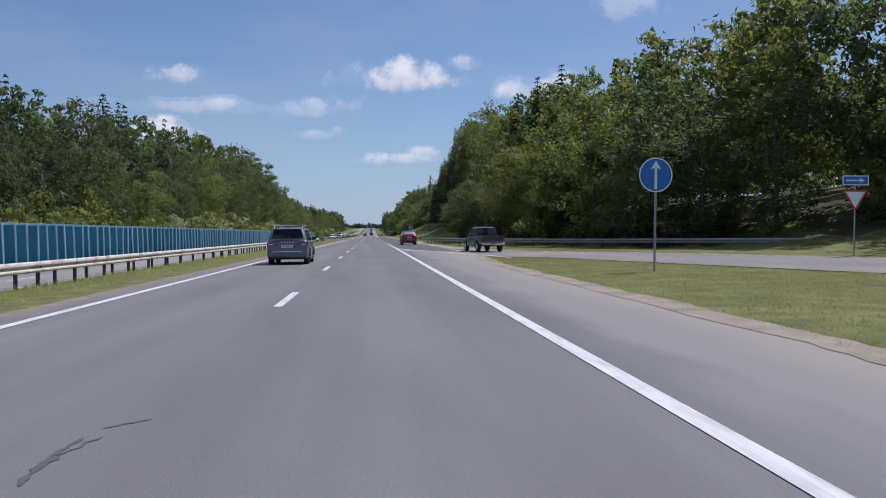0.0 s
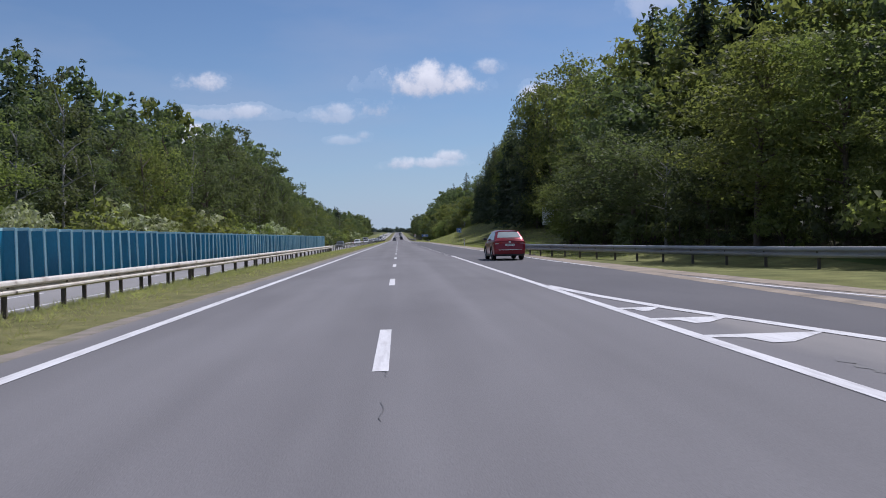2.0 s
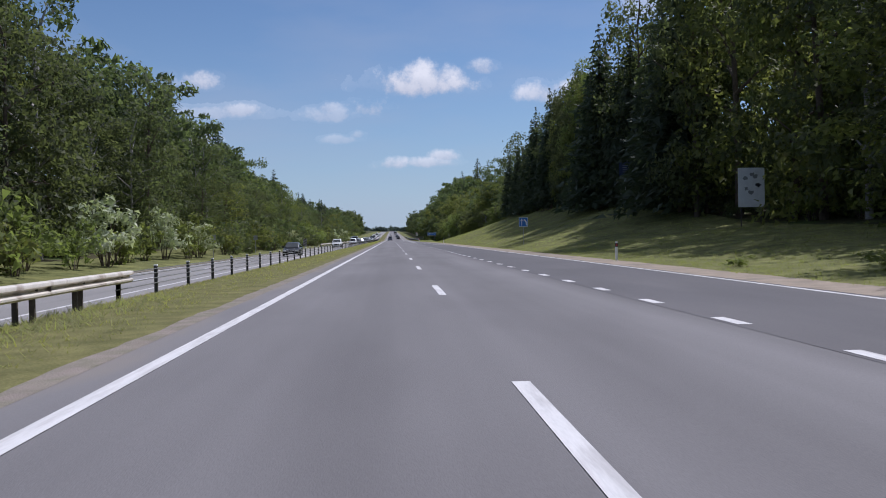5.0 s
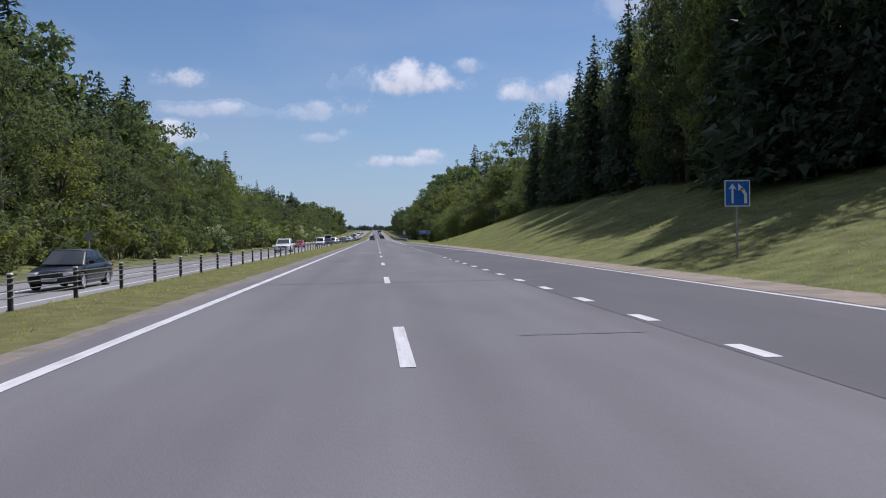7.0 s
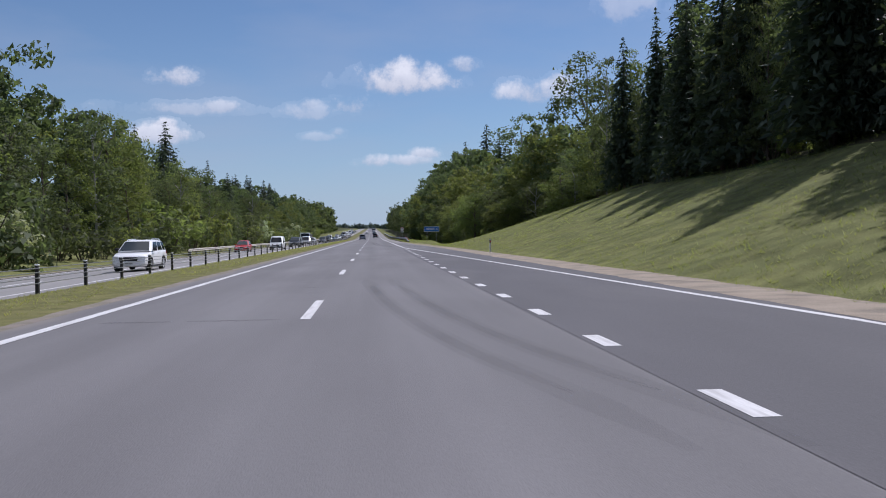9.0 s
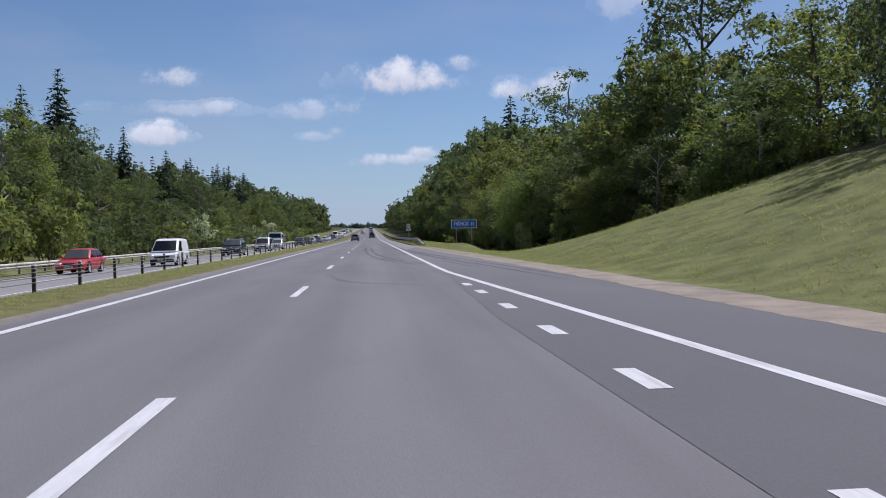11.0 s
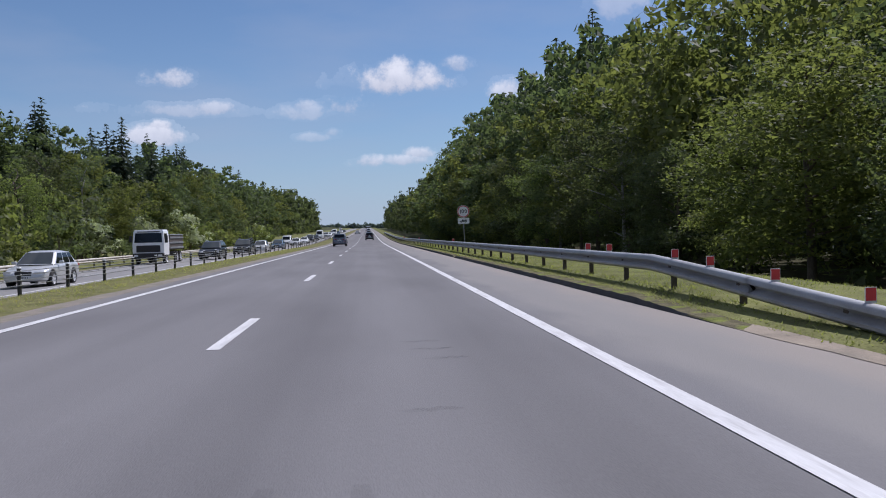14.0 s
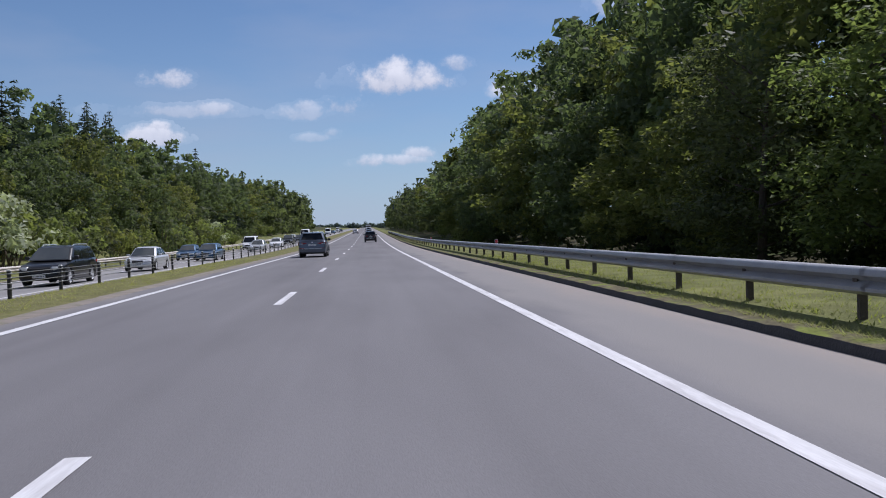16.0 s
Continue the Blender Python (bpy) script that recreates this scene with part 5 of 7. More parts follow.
    d = part("plate", disc(0.41, -0.01, 0.012).mesh("plate", M["sign_back"]), s, at=(0, 0, 2.8))
    part("face", disc(0.4, -0.0225, 0.003).mesh("face", M["sign_white"]), d, "white reflective face")
    part("ring", ring(0.335, 0.39, -0.0275).mesh("ring", M["sign_red"]), d, "red ring")
    letters("100", 0.36, M["sign_black"], 0.5, d, -0.0275, "black figure")
    p = part("plate", plate(0.76, 0.38, M["sign_white"], -0.01), s, "white plate", at=(0, 0, 2.18))
    car_side = [(-0.26, -0.06), (-0.25, 0.0), (-0.12, 0.03), (-0.06, 0.12), (0.14, 0.13), (0.2, 0.04), (0.22, -0.06)]
    part("pictogram", Geo().add([(x, -0.0245, z) for x, z in car_side], (tuple(range(len(car_side)))[::-1],)).mesh("pictogram", M["sign_black"]), p, "black car silhouette")
    for dx in (-0.16, 0.12):
        part("pictogram", disc(0.055, -0.0255, 0.001, 16, -0.07).mesh("pictogram", M["sign_back"]), p, at=(dx, 0, 0))
    part("pictogram", bar(-0.04, 0.04, 0.13, 0.11, -0.0255, M["sign_white"]), p)
    # white notice board on the slope
    s = tagged(new("notice_board"), "white board with blue drawing on two posts on the slope", "notice board")
    z0 = land(26.8, 204.9)
    s.matrix_world = pose(26.8, 204.9, z0, 0, 0, 0)
    for dx in (-0.8, 0.8):
        part("post", pole(6.1 - z0, 0.045, mat="post_rust"), s, at=(dx, 0.06, 0))
    p = part("board", plate(2.1, 3.05, M["sign_white"], 0, 0.03), s, at=(0, 0, 4.76 - z0))
    rng = random.Random(3)
    for k in range(7):
        a = rng.uniform(0, 6.28)
        blob = [(rng.uniform(0.10, 0.30) * math.cos(t), -0.034, rng.uniform(0.06, 0.24) * math.sin(t)) for t in (6.283 * i / 9 for i in range(9))]
        part("drawing", Geo().add(blob, (tuple(range(9)),)).mesh("drawing", M["sign_back"]), p, at=(0.55 * math.cos(a), 0, 0.35 + 0.7 * math.sin(a)))
    # small white sign
    s = tagged(new("notice_board"), "small white notice on a single post on the slope", "notice board")
    z0 = land(24.2, 179.4)
    s.matrix_world = pose(24.2, 179.4, z0)
    part("post", pole(3.6 - z0, 0.04), s, at=(-0.35, 0.05, 0))
    part("board", plate(1.15, 0.95, M["sign_white"], 0, 0.02), s, at=(0, 0, max(1.2, 3.5 - z0)))
    # tall board on a scaffold
    s = tagged(new("scaffold_board"), "dark notice board with white lines on a tall steel frame", "notice board")
    z0 = land(27.2, 240.8)
    s.matrix_world = pose(27.2, 240.8, z0)
    hh = 9.9 - z0
    for dx in (-0.86, 0.86):
        part("leg", pole(hh, 0.05), s, at=(dx, 0, 0))
    part("stay", Geo().tube([(0.0, 1.8, -0.4), (0.0, 0.1, hh + 0.6)], 0.04, 8).mesh("stay", M["steel"]), s)
    for z in (hh - 2.3, hh - 3.4):
        part("rung", Geo().tube([(-0.86, 0, z), (0.86, 0, z)], 0.035, 8).mesh("rung", M["steel"]), s)
    p = part("board", plate(2.15, 1.6, M["board_dark"], -0.06, 0.04), s, at=(0, 0, hh - 0.85))
    for k in range(4):
        part("line", bar(-0.65, 0.42 - 0.26 * k, 0.65 - 0.1 * (k % 2), 0.5 - 0.26 * k, -0.104, M["sign_back"]), p)
    # back of a sign beside the oncoming carriageway and striped markers on the cable barrier
    for x, y in ((-20.0, 231.5), (-20.0, 259.5)):
        s = tagged(new("road_sign"), "back of a road sign beside the oncoming carriageway", "road sign", "signs seen from behind")
        s.matrix_world = pose(x, y, land(x, y))
        part("pole", pole(2.5, 0.04), s)
        part("plate", plate(0.6, 0.6, M["sign_back"], -0.05), s, at=(0, 0, 2.15))
    for y in (209.8, 481.0):
        s = tagged(new("striped_marker"), "small striped marker board on a barrier post", "marker", "striped markers")
        s.matrix_world = pose(-8.2, y, grade(y) - 0.14, 0, 0, 12)
        part("pole", pole(1.15, 0.025), s)
        p = part("plate", plate(0.27, 0.62, M["sign_back"], -0.03, 0.01, 0.02), s, at=(0, 0, 1.25))
        for k in range(3):
            z = -0.2 + 0.2 * k
            part("stripe", Geo().add([(-0.13, -0.042, z - 0.1), (0.13, -0.042, z + 0.06), (0.13, -0.042, z + 0.15), (-0.13, -0.042, z - 0.01)], ((0, 1, 2, 3),)).mesh("stripe", M["post_rust"]), p)
    # delineator posts
    body = Geo().loft([[(-0.06, 0.05, z), (-0.06, -0.03, z), (0, -0.06, z), (0.06, -0.03, z), (0.06, 0.05, z)] for z in (-0.3, 0.5, 0.98, 1.0)]).mesh("body", M["sign_white"])
    black = Geo().loft([[(-0.063, 0.05, z), (-0.063, -0.033, z), (0, -0.064, z), (0.063, -0.033, z), (0.063, 0.05, z)] for z in (0.72, 0.9)]).mesh("band", M["sign_black"])
    red = Geo().box((-0.03, -0.07, 0.76), (0.03, -0.045, 0.86)).mesh("reflector", M["sign_red"])
    for x, y in ((10.1, 182.4), (9.8, 320.3)):
        s = tagged(new("delineator_post"), "white roadside marker post with black band", "marker post", "marker posts")
        s.matrix_world = pose(x, y, land(x, y) - 0.02)
        part("body", body, s), part("band", black, s), part("reflector", red, s)
    # far mast and boards on the rise
    s = tagged(new("mast"), "tall thin mast far away beyond the oncoming carriageway", "mast")
    s.matrix_world = pose(-42, 905, grade(905))
    part("pole", Geo().tube([(0, 0, 0), (0, 0, 22)], [0.22, 0.1], 8).mesh("pole", M["post_rust"]), s)
    s = tagged(new("billboard"), "large dark roadside board far along the verge", "billboard")
    s.matrix_world = pose(22, 1010, grade(1010))
    part("post", Geo().tube([(0, 0.2, 0), (0, 0.2, 12)], 0.3, 8).mesh("post", M["steel"]), s)
    part("board", plate(7, 6, M["board_dark"], 0, 0.3), s, at=(0, 0, 14))


def ring_rect(w, h, t, y):
    a = [(-w / 2, -h / 2), (w / 2, -h / 2), (w / 2, h / 2), (-w / 2, h / 2)]
    b = [(-w / 2 + t, -h / 2 + t), (w / 2 - t, -h / 2 + t), (w / 2 - t, h / 2 - t), (-w / 2 + t, h / 2 - t)]
    return Geo().add([(x, y, z) for x, z in a + b], ((0, 1, 5, 4), (1, 2, 6, 5), (2, 3, 7, 6), (3, 0, 4, 7)))


def surface_marks():
    """Seams, cracks and tyre marks in the asphalt."""
    rng = random.Random(12)
    def crack(pts, width, label, mat="tar", up=0.0):
        v, f = [], []
        for k, (x, y) in enumerate(pts):
            d = Vector((pts[min(k + 1, len(pts) - 1)][0] - pts[max(0, k - 1)][0], pts[min(k + 1, len(pts) - 1)][1] - pts[max(0, k - 1)][1], 0)).normalized()
            w = width * (rng.uniform(0.35, 1.0) if mat == "tar" else 1) * (0.3 if k in (0, len(pts) - 1) else 1)
            for s in (-1, 1):
                v.append((x - d.y * w * s / 2, y + d.x * w * s / 2, grade(y) + 0.0045 + up))
        for k in range(len(pts) - 1):
            f.append((2 * k, 2 * k + 1, 2 * k + 3, 2 * k + 2))
        tagged(part("road_crack" if mat == "tar" else "skid_mark", mesh_of("mark", v, f, M[mat])), label, "road mark", kind="structure")
    for y, a, b in ((224.6, -3.6, 5.2), (210.5, 1.6, 3.4), (196, -3.6, 3.9)):
        crack([(a + (b - a) * i / 26, y + 0.14 * (a + (b - a) * i / 26) * 0.4 + rng.uniform(-0.05, 0.05)) for i in range(27)], 0.13, "dark transverse seam across the asphalt")
    for a, b in ((-3.3, -2.1), (-1.9, -0.4)):
        for k in range(2):
            crack([(a + (b - a) * i / 9, 272 + 0.05 * k + rng.uniform(-0.06, 0.06)) for i in range(10)], 0.2, "faint dark smudge across the lane", "skid", 0.0006 * k)
    for k in range(2):
        crack([(-0.17 - 0.05 * math.sin(i * 0.2) + 0.006 * k * i + rng.uniform(-0.025, 0.025), 4.5 + 0.07 * i) for i in range(17)], 0.045, "short dark crack beside the lane line", up=0.0006 * k)
    crack([(-0.12 + 0.05 * i + rng.uniform(-0.02, 0.02), 5.9 + 0.05 * i + rng.uniform(-0.05, 0.05)) for i in range(6)], 0.05, "short dark crack beside the lane line")
    for a in range(0, 80, 17):
        crack([(0.02 + rng.uniform(-0.018, 0.018), 45.6 + 0.12 * i) for i in range(a, a + 8 + a % 5)], 0.012, "fine crack along the lane line")
    for a in range(0, 84, 17):
        crack([(0.05 + rng.uniform(-0.018, 0.018), 61.6 + 0.12 * i) for i in range(a, a + 8 + a % 5)], 0.012, "fine crack along the lane line")
    for a in range(0, 90, 17):
        crack([(0.08 + rng.uniform(-0.02, 0.02) + 0.05 * math.sin(i * 0.21), 100.5 + 0.12 * i) for i in range(a, a + 8 + a % 5)], 0.012, "fine crack along the lane line")
    crack([(4.36 + 0.003 * i + rng.uniform(-0.05, 0.05), 50 + 0.1 * i) for i in range(140)], 0.1, "ragged seam beside the edge line")
    def skid(fn, a, b, label, widths=(0.3, 0.22, 0.14)):
        for k, width in enumerate(widths):
            crack([(fn(y), y) for y in steps(a + 2 * k, b - 3 * k, 1.5)], width, label, "skid", 0.0006 * k)
    for off in (0.0, 1.5):
        skid(lambda y: lerp([(352, 4.1), (356, 3.6), (361, 2.75), (367, 2.1), (377, 1.6), (393, 1.3), (412, 1.35)], y) + off * 0.35, 352, 410, "curved dark tyre mark")
        skid(lambda y: lerp([(263, 3.1), (265.2, 2.76), (267.3, 2.3), (270.4, 1.85), (274.5, 1.44), (284, 0.9)], y) + off * 0.5, 263, 284, "faint curved tyre mark", (0.4, 0.2))
        skid(lambda y: lerp([(340, 7.3), (352, 6.6), (366, 5.6), (384, 4.5), (405, 3.7)], y) + off * 0.4, 340, 405, "curved dark tyre mark running off the shoulder")
    for off in (0.0, 0.42):
        skid(lambda y: lerp([(349, 6.0), (355, 5.62), (360, 5.54), (367, 5.44), (378, 5.05), (391, 4.68)], y) + off, 349, 391, "dark tyre mark along the hard shoulder", (0.26, 0.16))
    turn = [(0.38, 347.5), (0.4, 346), (0.64, 343.8), (0.87, 342.5), (1.15, 341.6), (1.5, 341.0), (1.9, 340.5), (2.25, 340.15), (2.7, 339.7), (3.3, 339.2)]
    for k, width in enumerate((0.34, 0.22)):
        crack(turn[k:], width, "tight curved tyre mark across the lane", "skid", 0.0006 * k)
    for x, y, n in ((-0.75, 283.2, 5), (-0.55, 280.6, 6), (-0.3, 278.4, 7), (-0.1, 276.7, 6), (2.55, 416.1, 7), (2.66, 415.4, 6), (2.76, 414.6, 7), (2.4, 411.9, 6), (3.2, 406.3, 5)):
        crack([(x - 0.26 + 0.52 * i / n, y + rng.uniform(-0.06, 0.06)) for i in range(n + 1)], 0.13, "small dark scuff in the asphalt", "skid", 0.0003)
        crack([(x - 0.16 + 0.4 * i / n, y + 0.05 + rng.uniform(-0.09, 0.09)) for i in range(n + 1)], 0.1, "small dark scuff in the asphalt", "skid", 0.0008)


# ---- vehicles ----
GLASS = material("tinted_glass", (0.010, 0.011, 0.013), 0.05, vary=0.02, spec=0.35)
GLASS_LIGHT = material("window_glass", (0.045, 0.052, 0.053), 0.04, vary=0.02, spec=0.6)
# the bright sky reflection is put into this base colour
GLASS_PALE = material("glass_painted_reflection", (0.27, 0.31, 0.31), 0.05, vary=0.02, spec=0.6)
RUBBER = plain("tyre_rubber", (0.018, 0.018, 0.019), 0.85)
PLASTIC = plain("black_trim", (0.025, 0.025, 0.027), 0.6)
ALLOY = plain("alloy", (0.66, 0.67, 0.69), 0.38, 0.35)
CHROME = plain("chrome", (0.75, 0.76, 0.78), 0.28, 0.7)
TAIL = plain("red_lamp_glass", (0.3, 0.012, 0.018), 0.2, coat=0.6)
LAMP = plain("clear_lamp_glass", (0.72, 0.74, 0.76), 0.12, coat=0.6)
GREY_BARS = plain("plate_print", (0.1, 0.1, 0.1), 0.5)


def car_paint(name, colour, metal=0.35):
    return material(name, colour, 0.32, metal, vary=0.03, scale=1.5, fine=40, coat=0.5, spec=0.3)


PAINTS = {"grey": car_paint("blue_grey_paint", (0.13, 0.15, 0.19)), "red": car_paint("dark_red_paint", (0.22, 0.014, 0.024)), "navy": car_paint("dark_blue_black_paint", (0.011, 0.014, 0.02), 0.1),
          "black": car_paint("black_paint", (0.006, 0.0065, 0.008), 0.1), "white": car_paint("white_paint", (0.84, 0.85, 0.86), 0.0), "silver": car_paint("silver_paint", (0.6, 0.61, 0.62), 0.4),
          "blue": car_paint("blue_paint", (0.035, 0.09, 0.17)), "scarlet": car_paint("red_paint", (0.45, 0.03, 0.03), 0.0), "slate": car_paint("dark_slate_blue_paint", (0.05, 0.06, 0.08)), "brown": car_paint("dark_grey_paint", (0.035, 0.033, 0.035))}


def wheel_meshes(r=0.36, w=0.23, spokes=5):
    """Tyre, rim disc with spokes; axis along x, outside towards +x."""
    n = 28
    prof = [(-w / 2, r * 0.66), (-w / 2, r * 0.9), (-w * 0.4, r * 0.985), (0, r), (w * 0.4, r * 0.985), (w / 2, r * 0.9), (w / 2, r * 0.68), (w * 0.4, r * 0.64)]
    g = Geo().loft([[(x, rr * math.cos(2 * math.pi * i / n), rr * math.sin(2 * math.pi * i / n)) for i in range(n)] for x, rr in prof], caps=False)
    rim = Geo()
    prof = [(w * 0.42, r * 0.69), (w * 0.46, r * 0.66), (w * 0.3, r * 0.6), (w * 0.05, r * 0.58)]
    rim.loft([[(x, rr * math.cos(2 * math.pi * i / n), rr * math.sin(2 * math.pi * i / n)) for i in range(n)] for x, rr in prof], caps=False)
    for k in range(spokes):
        a = 2 * math.pi * k / spokes
        c, s = math.cos(a), math.sin(a)
        def at(rad, tan, x):
            return (x, rad * c - tan * s, rad * s + tan * c)
        rim.loft([[at(r * 0.08, -0.045, w * 0.24), at(r * 0.08, 0.045, w * 0.24), at(r * 0.08, 0.045, w * 0.38), at(r * 0.08, -0.045, w * 0.38)],
                  [at(r * 0.64, -0.035, w * 0.24), at(r * 0.64, 0.035, w * 0.24), at(r * 0.64, 0.035, w * 0.42), at(r * 0.64, -0.035, w * 0.42)]])
    rim.loft([[(x, rr * math.cos(2 * math.pi * i / 12), rr * math.sin(2 * math.pi * i / 12)) for i in range(12)] for x, rr in ((w * 0.2, r * 0.14), (w * 0.4, r * 0.13), (w * 0.42, r * 0.08))])
    dark = Geo().loft([[(x, r * 0.6 * math.cos(2 * math.pi * i / 16), r * 0.6 * math.sin(2 * math.pi * i / 16)) for i in range(16)] for x in (w * 0.04, w * 0.08)])
    return g.mesh("tyre", RUBBER, 50), rim.mesh("rim", ALLOY, 40), dark.mesh("brake", PLASTIC)


WHEELS = {}


def add_wheels(root, half, axles, r):
    if r not in WHEELS:
        WHEELS[r] = wheel_meshes(r)
    tyre, rim, dark = WHEELS[r]
    for y in axles:
        for s in (1, -1):
            t = part("wheel", tyre, root, at=Matrix.Translation((s * half, y, r)) @ pose(0, 0, 0, 0, 0, 0 if s > 0 else 180))
            part("rim", rim, t, "alloy rim"), part("brake", dark, t)


def section(w, z0, z1, shoulder=0.0):
    """Half ring of a body cross-section from the sill up to the belt."""
    h = z1 - z0
    return [(w * 0.80, z0), (w * 0.93, z0 + 0.03), (w * 0.985, z0 + 0.16 * h), (w, z0 + 0.45 * h), (w * 0.995, z0 + 0.68 * h), (w * 0.965, z0 + 0.87 * h), (w * 0.92, z1 - 0.025), (w * 0.85, z1)]


def body_mesh(stations, mat, arches, r):
    """stations: (y, half width, sill height, top height) from tail to nose. Wheel arches are pressed into the sides."""
    fine = []
    for (y0, *a), (y1, *b) in zip(stations, stations[1:]):
        n = max(1, int(abs(y1 - y0) / 0.09))
        for i in range(n):
            t = i / n
            fine.append((y0 + (y1 - y0) * t, *[p + (q - p) * t for p, q in zip(a, b)]))
    fine.append(stations[-1])
    rings = []
    for y, w, z0, z1 in fine:
        lift = z0
        for ya in arches:
            d = abs(y - ya)
            if d < r * 1.16:
                lift = max(lift, min(z1 - 0.12, r + math.sqrt(max(0, (r * 1.16) ** 2 - d * d)) * 1.0))
        half = section(w, lift, z1)
        right = [(x, y, z) for x, z in half]
        left = [(-x, y, z) for x, z in reversed(half)]
        rings.append(right + left)
    return Geo().loft(rings).mesh("body", mat, 38)


class Cabin:
    """The glasshouse: rounded box that narrows from belt to roof."""

    def __init__(self, belt, roof, rear, front, wb, wr):
        self.z0, self.z1, self.rear, self.front, self.wb, self.wr = belt, roof, rear, front, wb, wr

    def level(self, t):
        b = 1 - (1 - t) ** 1.35
        y0 = self.rear[0] + (self.rear[1] - self.rear[0]) * (0.75 * t + 0.25 * b * t)
        y1 = self.front[0] + (self.front[1] - self.front[0]) * t
        return y0, y1, self.wb + (self.wr - self.wb) * t ** 1.15, self.z0 + (self.z1 - self.z0) * t

    def ring(self, t, inset=0.0):
        y0, y1, w, z = self.level(t)
        y0, y1, w = y0 + inset, y1 - inset, w - inset
        c = 0.16
        right = [(w - c, y0), (w - c * 0.3, y0 + c * 0.28), (w, y0 + c)]
        right += [(w, y0 + c + (y1 - y0 - 2 * c) * i / 6) for i in range(1, 6)]
        right += [(w, y1 - c), (w - c * 0.3, y1 - c * 0.28), (w - c, y1)]
        pts = right + [(x, y1 + 0.05 * (1 - (x / (w - c)) ** 2)) for x in ((w - c) * 0.5, 0, -(w - c) * 0.5)] + [(-x, y) for x, y in reversed(right)]
        pts += [(x, y0 - 0.05 * (1 - (x / (w - c)) ** 2)) for x in (-(w - c) * 0.5, 0, (w - c) * 0.5)]
        return [(x, y, z) for x, y in pts]

    def arch(self, y):
        """Fall of the roof towards its ends."""
        y0, y1, _, _ = self.level(1.0)
        u = (y - (y0 + (y1 - y0) * 0.58)) / (y1 - y0)
        return -0.2 * u * u

    def mesh(self, mat):
        ts = [0, 0.2, 0.4, 0.6, 0.8, 0.9]
        rings = [self.ring(t) for t in ts]
        z = self.level(1.0)[3]
        for lift, ins in ((-0.03, 0.01), (-0.005, 0.05), (0.012, 0.12), (0.022, 0.24), (0.026, 0.4)):
            rings.append([(x, y, z + lift + self.arch(y)) for x, y, _ in self.ring(1.0, inset=ins)])
        return Geo().loft(rings).mesh("roof", mat, 50)

    def side(self, s, y, t, out=0.006):
        _, _, w, z = self.level(t)
        return (s * (w + out), y, z)

    def side_pane(self, s, ya, yb, t0=0.06, t1=0.84, n=4):
        """A side window between fractions ya..yb of the length at each height."""
        g, rows = Geo(), []
        for k in range(n + 1):
            t = t0 + (t1 - t0) * k / n
            y0, y1, _, _ = self.level(t)
            a, b = y0 + (y1 - y0) * ya, y0 + (y1 - y0) * yb
            rows.append([self.side(s, a, t), self.side(s, b, t)])
        v = [q for r in rows for q in r]
        f = [(2 * k, 2 * k + 1, 2 * k + 3, 2 * k + 2) for k in range(n)]
        return g.add(v, f)

    def end_pane(self, front, t0=0.08, t1=0.88, margin=0.1, n=4):
        g, rows = Geo(), []
        for k in range(n + 1):
            t = t0 + (t1 - t0) * k / n
            y0, y1, w, z = self.level(t)
            row = []
            for i in range(7):
                x = (w - margin) * (i / 3 - 1)
                bow = 0.05 * (1 - min(1, abs(x) / (w - 0.16)) ** 2)
                row.append((x, y1 + 0.008 + bow if front else y0 - 0.008 - bow, z))
            rows.append(row)
        return g.loft(rows, closed=False)


def number_plate(root, y, z, back):
    p = part("number_plate", Geo().box((-0.26, -0.008, -0.06), (0.26, 0.008, 0.06)).mesh("number_plate", LAMP_PLATE), root, "white number plate with grey bars", at=pose(0, y, z, 0, 0, 0 if back else 180))
    for a, b in ((-0.23, -0.2), (-0.165, -0.13), (-0.115, -0.08), (-0.065, -0.03), (-0.015, 0.02), (0.04, 0.075), (0.095, 0.13), (0.175, 0.21)):
        part("bar", Geo().box((a, -0.0105, -0.03), (b, -0.0085, 0.03)).mesh("bar", GREY_BARS), p)


LAMP_PLATE = plain("plate_white", (0.7, 0.71, 0.7), 0.45)


